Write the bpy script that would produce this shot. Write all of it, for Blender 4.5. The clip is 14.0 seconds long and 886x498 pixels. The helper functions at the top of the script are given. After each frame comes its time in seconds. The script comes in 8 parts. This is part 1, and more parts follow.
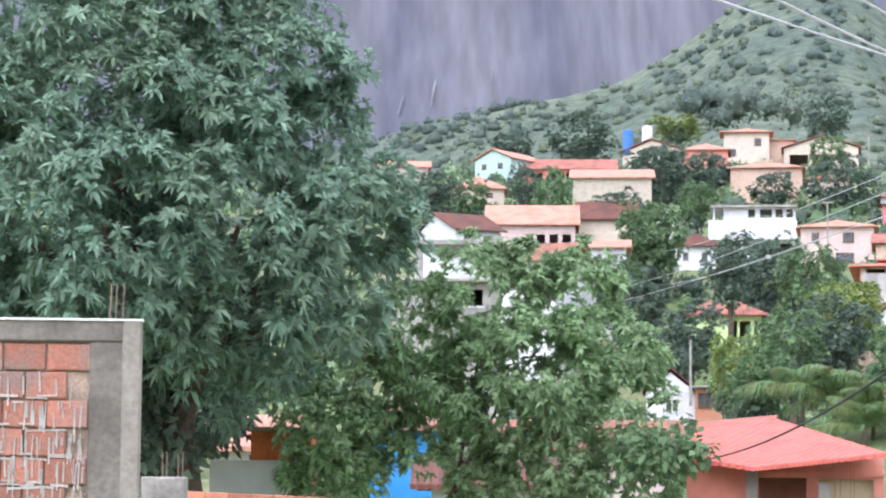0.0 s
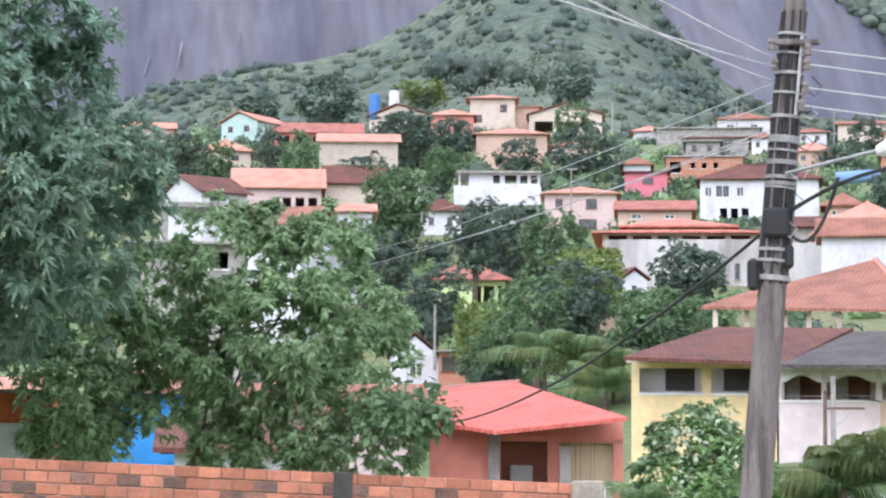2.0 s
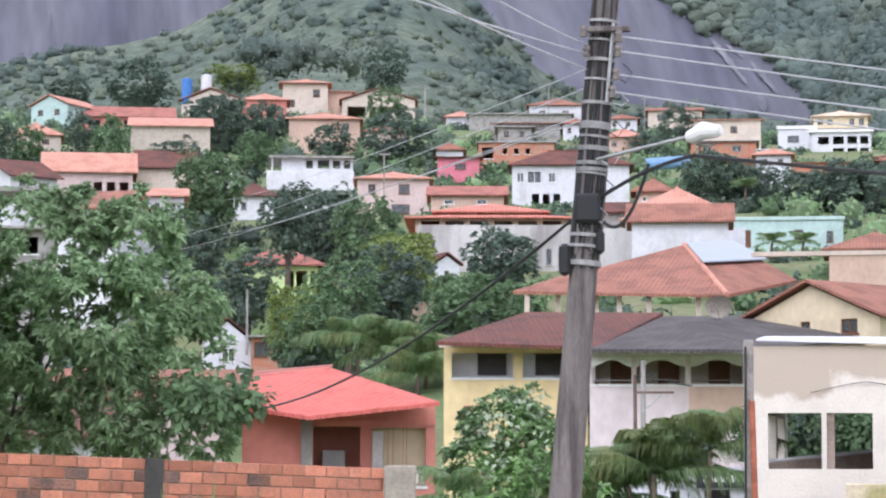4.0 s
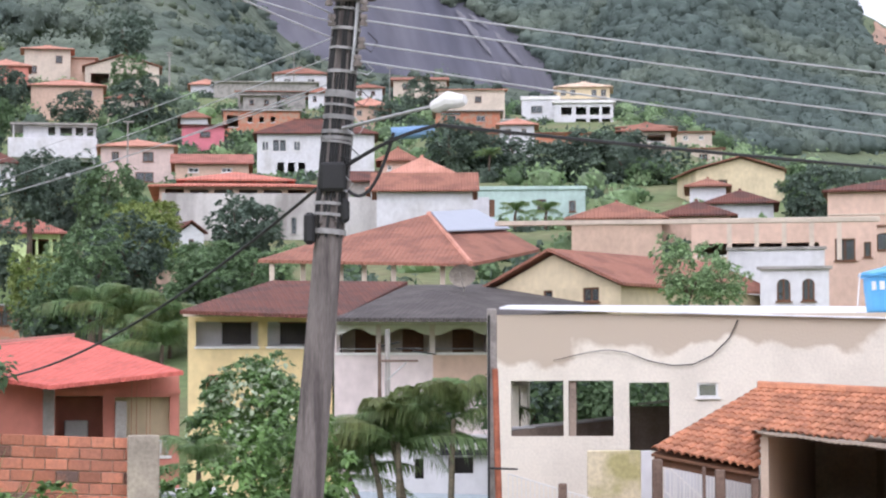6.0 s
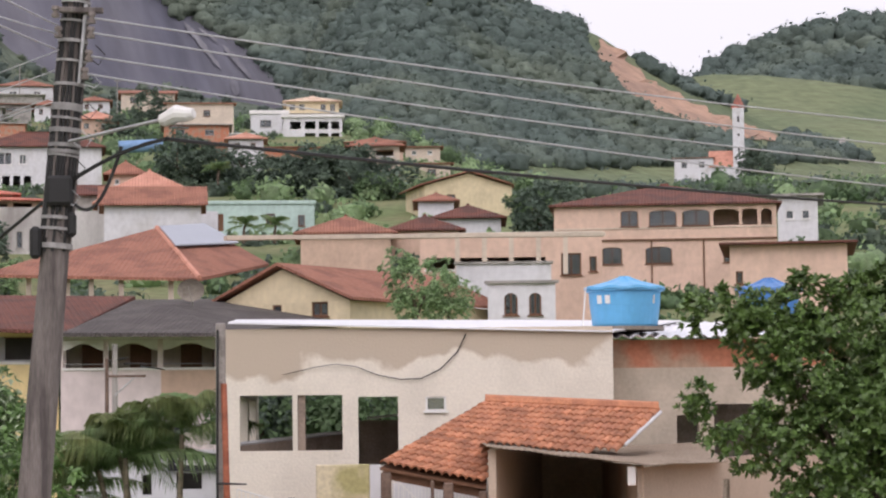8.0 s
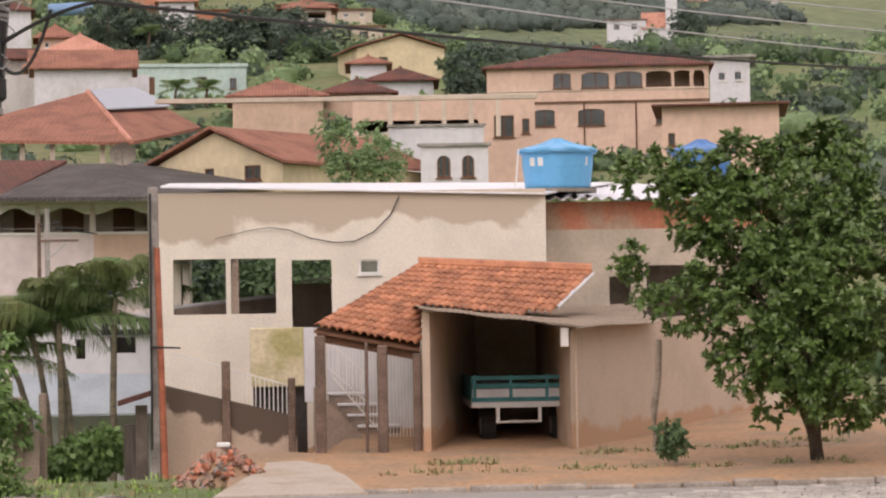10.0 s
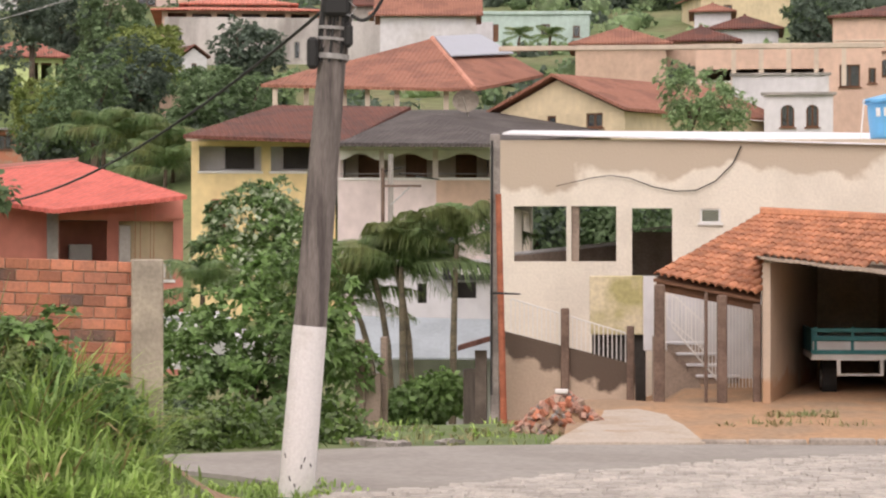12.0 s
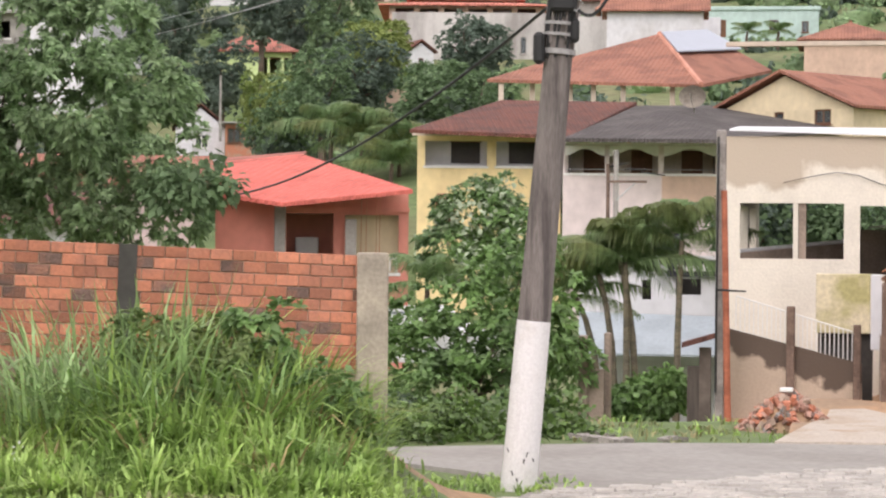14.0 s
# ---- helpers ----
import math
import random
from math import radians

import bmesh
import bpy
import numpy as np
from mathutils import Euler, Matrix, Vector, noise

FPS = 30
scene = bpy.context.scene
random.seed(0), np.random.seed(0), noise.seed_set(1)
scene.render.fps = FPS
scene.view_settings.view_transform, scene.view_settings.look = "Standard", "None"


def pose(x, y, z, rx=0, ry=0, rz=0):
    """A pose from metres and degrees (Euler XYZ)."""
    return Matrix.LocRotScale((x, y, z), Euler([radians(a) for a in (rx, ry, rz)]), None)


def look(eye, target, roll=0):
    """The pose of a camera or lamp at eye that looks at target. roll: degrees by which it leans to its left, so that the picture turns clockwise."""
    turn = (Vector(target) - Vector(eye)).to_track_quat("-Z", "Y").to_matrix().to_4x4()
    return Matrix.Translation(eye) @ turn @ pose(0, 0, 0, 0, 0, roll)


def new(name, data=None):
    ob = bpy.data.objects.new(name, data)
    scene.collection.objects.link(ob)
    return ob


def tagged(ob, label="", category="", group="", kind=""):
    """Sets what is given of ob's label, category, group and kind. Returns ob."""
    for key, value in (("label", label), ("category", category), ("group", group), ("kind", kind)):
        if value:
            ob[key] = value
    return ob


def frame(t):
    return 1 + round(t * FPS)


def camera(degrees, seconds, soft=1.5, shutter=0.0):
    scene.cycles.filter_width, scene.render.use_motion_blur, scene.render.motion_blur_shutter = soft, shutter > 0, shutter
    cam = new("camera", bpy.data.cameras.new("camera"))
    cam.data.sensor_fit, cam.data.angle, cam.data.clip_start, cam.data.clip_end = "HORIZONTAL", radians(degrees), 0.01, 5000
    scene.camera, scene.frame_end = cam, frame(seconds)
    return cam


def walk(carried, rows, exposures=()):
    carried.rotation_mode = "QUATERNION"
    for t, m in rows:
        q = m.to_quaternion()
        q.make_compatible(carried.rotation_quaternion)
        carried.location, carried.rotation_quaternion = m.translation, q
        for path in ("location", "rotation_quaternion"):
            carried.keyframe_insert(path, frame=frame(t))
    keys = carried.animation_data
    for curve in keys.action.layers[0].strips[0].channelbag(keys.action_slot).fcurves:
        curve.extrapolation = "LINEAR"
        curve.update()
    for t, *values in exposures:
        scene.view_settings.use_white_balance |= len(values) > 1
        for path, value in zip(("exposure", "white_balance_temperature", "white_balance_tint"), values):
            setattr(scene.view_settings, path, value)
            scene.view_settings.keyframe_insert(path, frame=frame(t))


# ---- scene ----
EYE = (0.0, 0.0, 2.65)
cam = camera(20.0, 14.0, soft=2.2)
walk(cam, [
    (0, pose(EYE[0], EYE[1], EYE[2], 95.816, -0.42, -0.000)),
    (0.5, pose(EYE[0], EYE[1], EYE[2], 96.023, -0.66, -1.323)),
    (1, pose(EYE[0], EYE[1], EYE[2], 95.752, -0.43, -2.799)),
    (1.5, pose(EYE[0], EYE[1], EYE[2], 95.482, -0.44, -4.445)),
    (2, pose(EYE[0], EYE[1], EYE[2], 95.029, -0.42, -5.818)),
    (2.2, pose(EYE[0], EYE[1], EYE[2], 95.148, -0.27, -6.334)),
    (4.3, pose(EYE[0], EYE[1], EYE[2], 94.682, -0.10, -10.902)),
    (4.5, pose(EYE[0], EYE[1], EYE[2], 94.898, -0.04, -11.541)),
    (5, pose(EYE[0], EYE[1], EYE[2], 94.447, -0.16, -13.192)),
    (5.5, pose(EYE[0], EYE[1], EYE[2], 94.150, -0.02, -14.552)),
    (6, pose(EYE[0], EYE[1], EYE[2], 93.994, 0.18, -15.881)),
    (6.5, pose(EYE[0], EYE[1], EYE[2], 93.795, 0.41, -17.442)),
    (7, pose(EYE[0], EYE[1], EYE[2], 93.954, 0.56, -19.564)),
    (7.5, pose(EYE[0], EYE[1], EYE[2], 93.941, 0.57, -20.806)),
    (8, pose(EYE[0], EYE[1], EYE[2], 94.280, 0.61, -22.039)),
    (8.2, pose(EYE[0], EYE[1], EYE[2], 94.089, 0.45, -22.634)),
    (9.25, pose(EYE[0], EYE[1], EYE[2], 92.200, 0.70, -25.000)),
    (10.3, pose(EYE[0], EYE[1], EYE[2], 90.418, 0.91, -22.590)),
    (10.5, pose(EYE[0], EYE[1], EYE[2], 89.953, 0.76, -21.959)),
    (11, pose(EYE[0], EYE[1], EYE[2], 90.000, 0.46, -20.226)),
    (11.5, pose(EYE[0], EYE[1], EYE[2], 89.442, 0.52, -18.253)),
    (12, pose(EYE[0], EYE[1], EYE[2], 90.009, 0.02, -15.812)),
    (12.5, pose(EYE[0], EYE[1], EYE[2], 89.969, -0.64, -14.179)),
    (13, pose(EYE[0], EYE[1], EYE[2], 89.939, -0.62, -12.872)),
    (13.5, pose(EYE[0], EYE[1], EYE[2], 89.609, -0.84, -11.568)),
    (14, pose(EYE[0], EYE[1], EYE[2], 89.878, -0.51, -10.695)),
], exposures=[(0, 0.52, 5600, 17), (2.2, 0.24, 5600, 18), (5, -0.05, 5650, 20), (6.5, -0.26, 5900, 21), (7.5, -0.55, 6200, 22), (8.2, -0.57, 6300, 22), (10.5, -0.55, 6900, 24), (11.5, -0.42, 6900, 23), (14, -0.1, 6450, 19)])

# ---- light: white overcast sky, wide soft sun from behind and above ----
world = bpy.data.worlds.new("world")
scene.world = world
world.use_nodes = True
wn, wl = world.node_tree.nodes, world.node_tree.links
wn.clear()
w_out, w_bg, w_sky, w_hsv = wn.new("ShaderNodeOutputWorld"), wn.new("ShaderNodeBackground"), wn.new("ShaderNodeTexSky"), wn.new("ShaderNodeHueSaturation")
w_sky.sky_type, w_sky.sun_disc = "NISHITA", False
w_sky.sun_elevation, w_sky.sun_rotation = radians(45), radians(212)
w_sky.air_density, w_sky.dust_density, w_sky.ozone_density = 1.0, 7.0, 1.0
w_hsv.inputs["Saturation"].default_value, w_hsv.inputs["Value"].default_value = 0.3, 1.6
w_bg.inputs["Strength"].default_value = 0.15
w_mix = wn.new("ShaderNodeMixRGB")
w_mix.inputs[0].default_value, w_mix.inputs[2].default_value = 0.62, (12.6, 12.5, 12.3, 1)
wl.new(w_sky.outputs[0], w_hsv.inputs["Color"])
wl.new(w_hsv.outputs[0], w_mix.inputs[1])
wl.new(w_mix.outputs[0], w_bg.inputs["Color"])
wl.new(w_bg.outputs[0], w_out.inputs["Surface"])
sun = new("sun", bpy.data.lights.new("sun", "SUN"))
sun.data.energy, sun.data.angle, sun.data.color = 0.5, radians(50), (1.0, 0.96, 0.9)
sun.matrix_world = look((-35, -55, 65), (0, 0, 0))


# ---- materials ----
def material(name, color, rough=0.85, vary=0.25, scale=1.5, fine=12.0, bump=0.3, metal=0.0, second=None, edge=(0.45, 0.62), spec=0.3, island=0.0, rnd=0.0, leaf=0.0, stretch=(1, 1, 1), placed=False, relief=0.03):
    m = bpy.data.materials.new(name)
    m.use_nodes = True
    n, l = m.node_tree.nodes, m.node_tree.links
    b = n["Principled BSDF"]
    b.inputs["Roughness"].default_value, b.inputs["Metallic"].default_value = rough, metal
    b.inputs["Specular IOR Level"].default_value = spec
    geo, mapping = n.new("ShaderNodeTexCoord"), n.new("ShaderNodeMapping")
    l.new(n.new("ShaderNodeNewGeometry").outputs["Position"] if placed else geo.outputs["Object"], mapping.inputs["Vector"])
    mapping.inputs["Scale"].default_value = stretch
    coarse, grain = n.new("ShaderNodeTexNoise"), n.new("ShaderNodeTexNoise")
    for node, s in ((coarse, scale), (grain, fine)):
        node.inputs["Scale"].default_value, node.inputs["Detail"].default_value = s, 6
        l.new(mapping.outputs[0], node.inputs["Vector"])
    ramp = n.new("ShaderNodeValToRGB")
    ramp.color_ramp.elements[0].position, ramp.color_ramp.elements[1].position = edge
    c = Vector(color)
    c2 = Vector(second) if second else c * (1 - vary)
    ramp.color_ramp.elements[0].color, ramp.color_ramp.elements[1].color = (*c, 1), (*c2, 1)
    l.new(coarse.outputs["Fac"], ramp.inputs["Fac"])
    hsv, add = n.new("ShaderNodeHueSaturation"), n.new("ShaderNodeMapRange")
    add.inputs["From Min"].default_value, add.inputs["From Max"].default_value = 0.3, 0.7
    add.inputs["To Min"].default_value, add.inputs["To Max"].default_value = 1 - vary * 0.6, 1 + vary * 0.6
    l.new(grain.outputs["Fac"], add.inputs["Value"])
    value = add.outputs[0]
    if island or rnd:
        src = n.new("ShaderNodeNewGeometry").outputs["Random Per Island"] if island else n.new("ShaderNodeObjectInfo").outputs["Random"]
        amount = island or rnd
        r2, mul = n.new("ShaderNodeMapRange"), n.new("ShaderNodeMath")
        r2.inputs["To Min"].default_value, r2.inputs["To Max"].default_value = 1 - amount, 1 + amount
        l.new(src, r2.inputs["Value"])
        mul.operation = "MULTIPLY"
        l.new(value, mul.inputs[0]), l.new(r2.outputs[0], mul.inputs[1])
        value = mul.outputs[0]
    l.new(value, hsv.inputs["Value"])
    l.new(ramp.outputs[0], hsv.inputs["Color"])
    l.new(hsv.outputs[0], b.inputs["Base Color"])
    if bump:
        bp = n.new("ShaderNodeBump")
        bp.inputs["Strength"].default_value, bp.inputs["Distance"].default_value = bump, relief
        l.new(grain.outputs["Fac"], bp.inputs["Height"])
        l.new(bp.outputs[0], b.inputs["Normal"])
    if leaf:
        tr, mix = n.new("ShaderNodeBsdfTranslucent"), n.new("ShaderNodeMixShader")
        mix.inputs[0].default_value = leaf
        l.new(hsv.outputs[0], tr.inputs["Color"])
        l.new(b.outputs[0], mix.inputs[1]), l.new(tr.outputs[0], mix.inputs[2])
        l.new(mix.outputs[0], n["Material Output"].inputs["Surface"])
    return m


def roof_material(name, color, second, pitch=0.22, scale=0.8):
    """Clay tiles seen from afar: rows of barrel tiles as bump, patchy weathering."""
    m = material(name, color, 0.9, 0.25, scale, 6.0, 0.0, second=second)
    n, l = m.node_tree.nodes, m.node_tree.links
    tc, wave, mp = n.new("ShaderNodeTexCoord"), n.new("ShaderNodeTexWave"), n.new("ShaderNodeMapping")
    wave.bands_direction = "X"
    wave.inputs["Scale"].default_value, wave.inputs["Distortion"].default_value = 0.314 / pitch, 0.3
    bp = n.new("ShaderNodeBump")
    bp.inputs["Strength"].default_value, bp.inputs["Distance"].default_value = 0.8, 0.06
    l.new(tc.outputs["UV"], mp.inputs[0]), l.new(mp.outputs[0], wave.inputs["Vector"])
    l.new(wave.outputs["Fac"], bp.inputs["Height"]), l.new(bp.outputs[0], n["Principled BSDF"].inputs["Normal"])
    return m


# Cream with shade mixed in for wing and balcony; plain beige on one house
SHADED_CREAM = material("dull_shaded_cream", (0.52, 0.45, 0.36), vary=0.15)
WHITE = material("white_plaster", (0.64, 0.64, 0.65), second=(0.5, 0.49, 0.47), edge=(0.5, 0.75), vary=0.14, scale=0.5, fine=3.0, bump=0.08, stretch=(1, 1, 0.8))
CREAM = material("cream_plaster", (0.62, 0.53, 0.43), vary=0.14, scale=0.5, fine=3.0, bump=0.08, stretch=(1, 1, 0.8))
YELLOW = material("yellow_paint", (0.8, 0.64, 0.34), vary=0.14, scale=0.5, fine=3.0, bump=0.08, stretch=(1, 1, 0.8))
PALE_YELLOW = material("pale_yellow_paint", (0.66, 0.56, 0.37), vary=0.14, scale=0.5, fine=3.0, bump=0.08, stretch=(1, 1, 0.8))
PINK = material("pink_paint", (0.6, 0.47, 0.43), vary=0.14, scale=0.5, fine=3.0, bump=0.08, stretch=(1, 1, 0.8))
ROSE = material("rose_paint", (0.62, 0.2, 0.24), vary=0.14, scale=0.5, fine=3.0, bump=0.08, stretch=(1, 1, 0.8))
PEACH = material("peach_paint", (0.6, 0.43, 0.33), vary=0.14, scale=0.5, fine=3.0, bump=0.08, stretch=(1, 1, 0.8))
CREAM_PEACH = material("cream_peach_paint", (0.66, 0.475, 0.37), vary=0.14, scale=0.5, fine=3.0, bump=0.08, stretch=(1, 1, 0.8))
MINT = material("mint_paint", (0.45, 0.58, 0.53), vary=0.14, scale=0.5, fine=3.0, bump=0.08, stretch=(1, 1, 0.8))
LIME = material("lime_paint", (0.62, 0.74, 0.36), vary=0.14, scale=0.5, fine=3.0, bump=0.08, stretch=(1, 1, 0.8))
SALMON = material("salmon_paint", (0.62, 0.25, 0.19), vary=0.14, scale=0.5, fine=3.0, bump=0.08, stretch=(1, 1, 0.8))
LILAC = material("lilac_paint", (0.68, 0.59, 0.57), vary=0.14, scale=0.5, fine=3.0, bump=0.08, stretch=(1, 1, 0.8))
BRICK_FAR = material("bare_brick_far", (0.48, 0.2, 0.12), second=(0.4, 0.28, 0.2), vary=0.2)
GREY = material("grey_cement", (0.36, 0.34, 0.31), second=(0.25, 0.24, 0.22), vary=0.2)
STAINED = material("stained_white_wall", (0.56, 0.54, 0.51), second=(0.3, 0.28, 0.26), edge=(0.42, 0.66), scale=0.5, vary=0.15, stretch=(1, 1, 0.25))
TILE_RED = roof_material("clay_roof_red", (0.4, 0.16, 0.12), (0.29, 0.12, 0.09))
TILE_ORANGE = roof_material("clay_roof_orange", (0.58, 0.29, 0.21), (0.48, 0.23, 0.16))
TILE_BROWN = roof_material("clay_roof_brown", (0.165, 0.068, 0.05), (0.11, 0.055, 0.045))
TILE_RUST = roof_material("clay_roof_rust", (0.34, 0.155, 0.105), (0.25, 0.115, 0.08))
CORAL = roof_material("coral_painted_roof", (0.62, 0.155, 0.12), (0.52, 0.13, 0.1), 0.3)
HALL_ROOF = roof_material("orange_red_hall_roof", (0.58, 0.21, 0.15), (0.48, 0.18, 0.13), 0.3)
SLATE = roof_material("dark_grey_roof", (0.088, 0.078, 0.073), (0.12, 0.107, 0.1), 0.2)
CREAM_ROOF = roof_material("cream_roof", (0.74, 0.6, 0.45), (0.62, 0.42, 0.3))
TANK_FAR = material("blue_far_tank", (0.07, 0.2, 0.5), 0.5, 0.1)
# Near-black for stencil marks and for sheets that paint shade in openings
DARK = material("dark_shade_and_print", (0.05, 0.045, 0.04), 0.5, bump=0)
TRIM = material("white_trim", (0.75, 0.74, 0.71), 0.6, vary=0.08)
WOOD = material("brown_wood", (0.16, 0.08, 0.045), 0.7)
GROUND = material("grassy_earth", (0.13, 0.18, 0.07), 0.95, 0.4, 0.08, 1.2, 0.5, second=(0.2, 0.19, 0.1), edge=(0.42, 0.7))
FOREST = material("forest_slope", (0.12, 0.145, 0.11), 0.95, 0.45, 0.018, 0.12, 1.0, second=(0.19, 0.215, 0.15))
# Grey-violet cast of the distant rock puts haze into its colour
ROCK = material("haze_tinted_rock", (0.125, 0.123, 0.142), 0.8, 0.35, 0.025, 0.14, 0.6, second=(0.078, 0.079, 0.104), edge=(0.36, 0.66), stretch=(1.0, 0.12, 0.14))
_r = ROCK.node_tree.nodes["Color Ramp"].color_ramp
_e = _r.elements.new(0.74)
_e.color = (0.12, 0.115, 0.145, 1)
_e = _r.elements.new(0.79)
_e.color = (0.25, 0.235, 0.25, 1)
SCRUB_GROUND = material("scrubby_slope", (0.085, 0.112, 0.085), 0.95, 0.6, 0.014, 0.25, 1.0, second=(0.135, 0.16, 0.11), edge=(0.42, 0.7), relief=1.5)
FIELD = material("grassy_field", (0.115, 0.148, 0.08), 0.95, 0.45, 0.02, 0.25, 0.8, second=(0.175, 0.2, 0.105), edge=(0.45, 0.7), relief=0.8)
MEADOW = material("meadow_slope", (0.16, 0.188, 0.1), 0.95, 0.35, 0.012, 0.15, 0.5, second=(0.125, 0.16, 0.085), relief=0.8)
ASPHALT = material("worn_grey_street", (0.32, 0.3, 0.27), 0.9, 0.2, 0.5, 10, 0.4, second=(0.28, 0.26, 0.23))
DIRT = material("orange_dirt", (0.42, 0.26, 0.15), 0.95, 0.3, 0.8, 9, 0.5, second=(0.33, 0.23, 0.15))
BARK = material("grey_bark", (0.13, 0.1, 0.075), 0.95, 0.4, 3, 25, 0.8)
LEAF_MANGO = material("mango_leaf", (0.23, 0.34, 0.25), 0.42, 0.3, 0.7, 6, 0, second=(0.23, 0.32, 0.22), island=0.35, leaf=0.45, spec=0.35)
LEAF_OLIVE = material("olive_leaf", (0.29, 0.41, 0.21), 0.55, 0.3, 0.6, 6, 0, second=(0.25, 0.34, 0.18), island=0.35, leaf=0.45)
LEAF_DARK = material("dark_leaf", (0.12, 0.165, 0.125), 0.7, 0.3, 0.2, 3, 0.6, second=(0.155, 0.205, 0.14), island=0.35, relief=0.15, leaf=0.38)
LEAF_GREEN = material("fresh_leaf", (0.155, 0.235, 0.115), 0.6, 0.3, 0.3, 3, 0.6, second=(0.1, 0.165, 0.08), island=0.35, relief=0.15, leaf=0.38)
LEAF_DEEP = material("glossy_deep_leaf", (0.1, 0.17, 0.04), 0.4, 0.3, 0.6, 6, 0, second=(0.1, 0.17, 0.045), island=0.35, leaf=0.2, spec=0.5)
LEAF_NEAR = material("fresh_street_leaf", (0.18, 0.3, 0.095), 0.5, 0.3, 0.6, 6, 0, second=(0.13, 0.21, 0.09), island=0.4, leaf=0.35, spec=0.5)
LEAF_YELLOW = material("yellow_green_leaf", (0.24, 0.29, 0.09), 0.6, 0.3, 0.3, 3, 0, second=(0.14, 0.22, 0.05), island=0.3, leaf=0.25)
# Pale bluish forest green: distance haze is put into the leaf colour
LEAF_FAR = material("hazed_forest_leaf", (0.115, 0.15, 0.132), 0.9, 0.22, 0.012, 0.7, 0.8, second=(0.165, 0.2, 0.155), island=0.18, leaf=0.2, spec=0.1, relief=0.5)
LEAF_SCRUB = material("pale_scrub_leaf", (0.14, 0.175, 0.12), 0.9, 0.22, 0.012, 0.7, 0.8, second=(0.18, 0.215, 0.14), island=0.18, leaf=0.2, spec=0.1, relief=0.5)
PALM = material("palm_frond", (0.17, 0.26, 0.11), 0.5, 0.3, 0.6, 5, 0, second=(0.2, 0.23, 0.09), island=0.3, leaf=0.4)

CONCRETE = material("weathered_concrete", (0.33, 0.3, 0.275), 0.9, 0.3, 2.0, 25, 0.4, second=(0.21, 0.19, 0.175))
POLE_GREY = material("streaked_pole_concrete", (0.2, 0.175, 0.16), 0.85, 0.4, 2.5, 30, 0.5, second=(0.1, 0.085, 0.08), stretch=(3, 3, 0.3))
POLE_WHITE = material("flaking_white_paint", (0.72, 0.7, 0.69), 0.7, 0.12, 3.0, 30, 0.3, second=(0.6, 0.57, 0.54), edge=(0.55, 0.75))
STEEL = material("galvanised_steel", (0.5, 0.5, 0.5), 0.45, 0.2, 5, 30, 0.1, metal=0.8)
CABLE = material("black_cable", (0.03, 0.03, 0.03), 0.6, 0.1, bump=0)
WIRE = material("aluminium_wire", (0.55, 0.56, 0.57), 0.5, 0.1, metal=0.4, bump=0)
BRICK = material("orange_hollow_brick", (0.5, 0.2, 0.12), 0.9, 0.22, 4.0, 30, 0.25, second=(0.4, 0.17, 0.11), rnd=0.3, placed=True)
BRICK_DARK = material("burnt_dark_brick", (0.17, 0.11, 0.09), 0.9, 0.35, 5.0, 40, 0.5, second=(0.26, 0.13, 0.09), rnd=0.25, placed=True)
MORTAR = material("grey_mortar", (0.42, 0.31, 0.24), 0.95, 0.3, 6, 40, 0.6)
CLAY = material("clay_tile_piece", (0.5, 0.225, 0.125), 0.9, 0.3, 3, 30, 0.4, second=(0.36, 0.16, 0.095), rnd=0.22, placed=True)
SHEET = material("white_metal_sheet", (0.8, 0.8, 0.82), 0.4, 0.1, 1.5, 8, 0.1, spec=0.5)
FIBRE = material("weathered_fibre_cement", (0.26, 0.23, 0.19), 0.95, 0.35, 1.2, 14, 0.6, second=(0.17, 0.145, 0.12))
TANK_BLUE = material("blue_tank_plastic", (0.12, 0.42, 0.72), 0.4, 0.08, 2, 10, 0.05, spec=0.5)
TANK_DEEP = material("deep_blue_tank_plastic", (0.06, 0.2, 0.48), 0.4, 0.08, 2, 10, 0.05, spec=0.5)
TEAL = material("teal_painted_wood", (0.06, 0.25, 0.27), 0.6, 0.2)
RUST_PIPE = material("red_oxide_pipe", (0.42, 0.14, 0.08), 0.7, 0.3, 3, 20, 0.2)
MUD_WALL = material("mud_splashed_plaster", (0.56, 0.45, 0.35), 0.92, 0.2, 0.9, 14, 0.4, second=(0.5, 0.35, 0.24), edge=(0.45, 0.7))
BROWN_POST = material("brown_cement_post", (0.2, 0.14, 0.11), 0.9, 0.3, 3, 20, 0.4)
COBBLE = material("grey_cobble", (0.46, 0.43, 0.385), 0.85, 0.22, 1.2, 20, 0.3, island=0.12)
KERB = material("kerb_stone", (0.38, 0.33, 0.28), 0.9, 0.3, 3, 25, 0.4, rnd=0.15, placed=True)
SOLAR = material("solar_panel_glass", (0.32, 0.35, 0.4), 0.35, 0.05, bump=0, spec=0.4)
MOSSY = material("mossy_yellow_plaster", (0.66, 0.58, 0.4), 0.9, 0.25, 1.6, 12, 0.3, second=(0.42, 0.38, 0.18), edge=(0.42, 0.62))


# ---- mesh tools ----
def mesh_of(name, bm):
    me = bpy.data.meshes.new(name)
    bm.to_mesh(me)
    bm.free()
    return me


def part(name, bm, mat, parent=None, label="", m=None):
    ob = new(name, mesh_of(name, bm) if isinstance(bm, bmesh.types.BMesh) else bm)
    if mat and not ob.data.materials:
        ob.data.materials.append(mat)
    ob.parent = parent
    if m is not None:
        ob.matrix_basis = m
    if label:
        tagged(ob, label)
    return ob


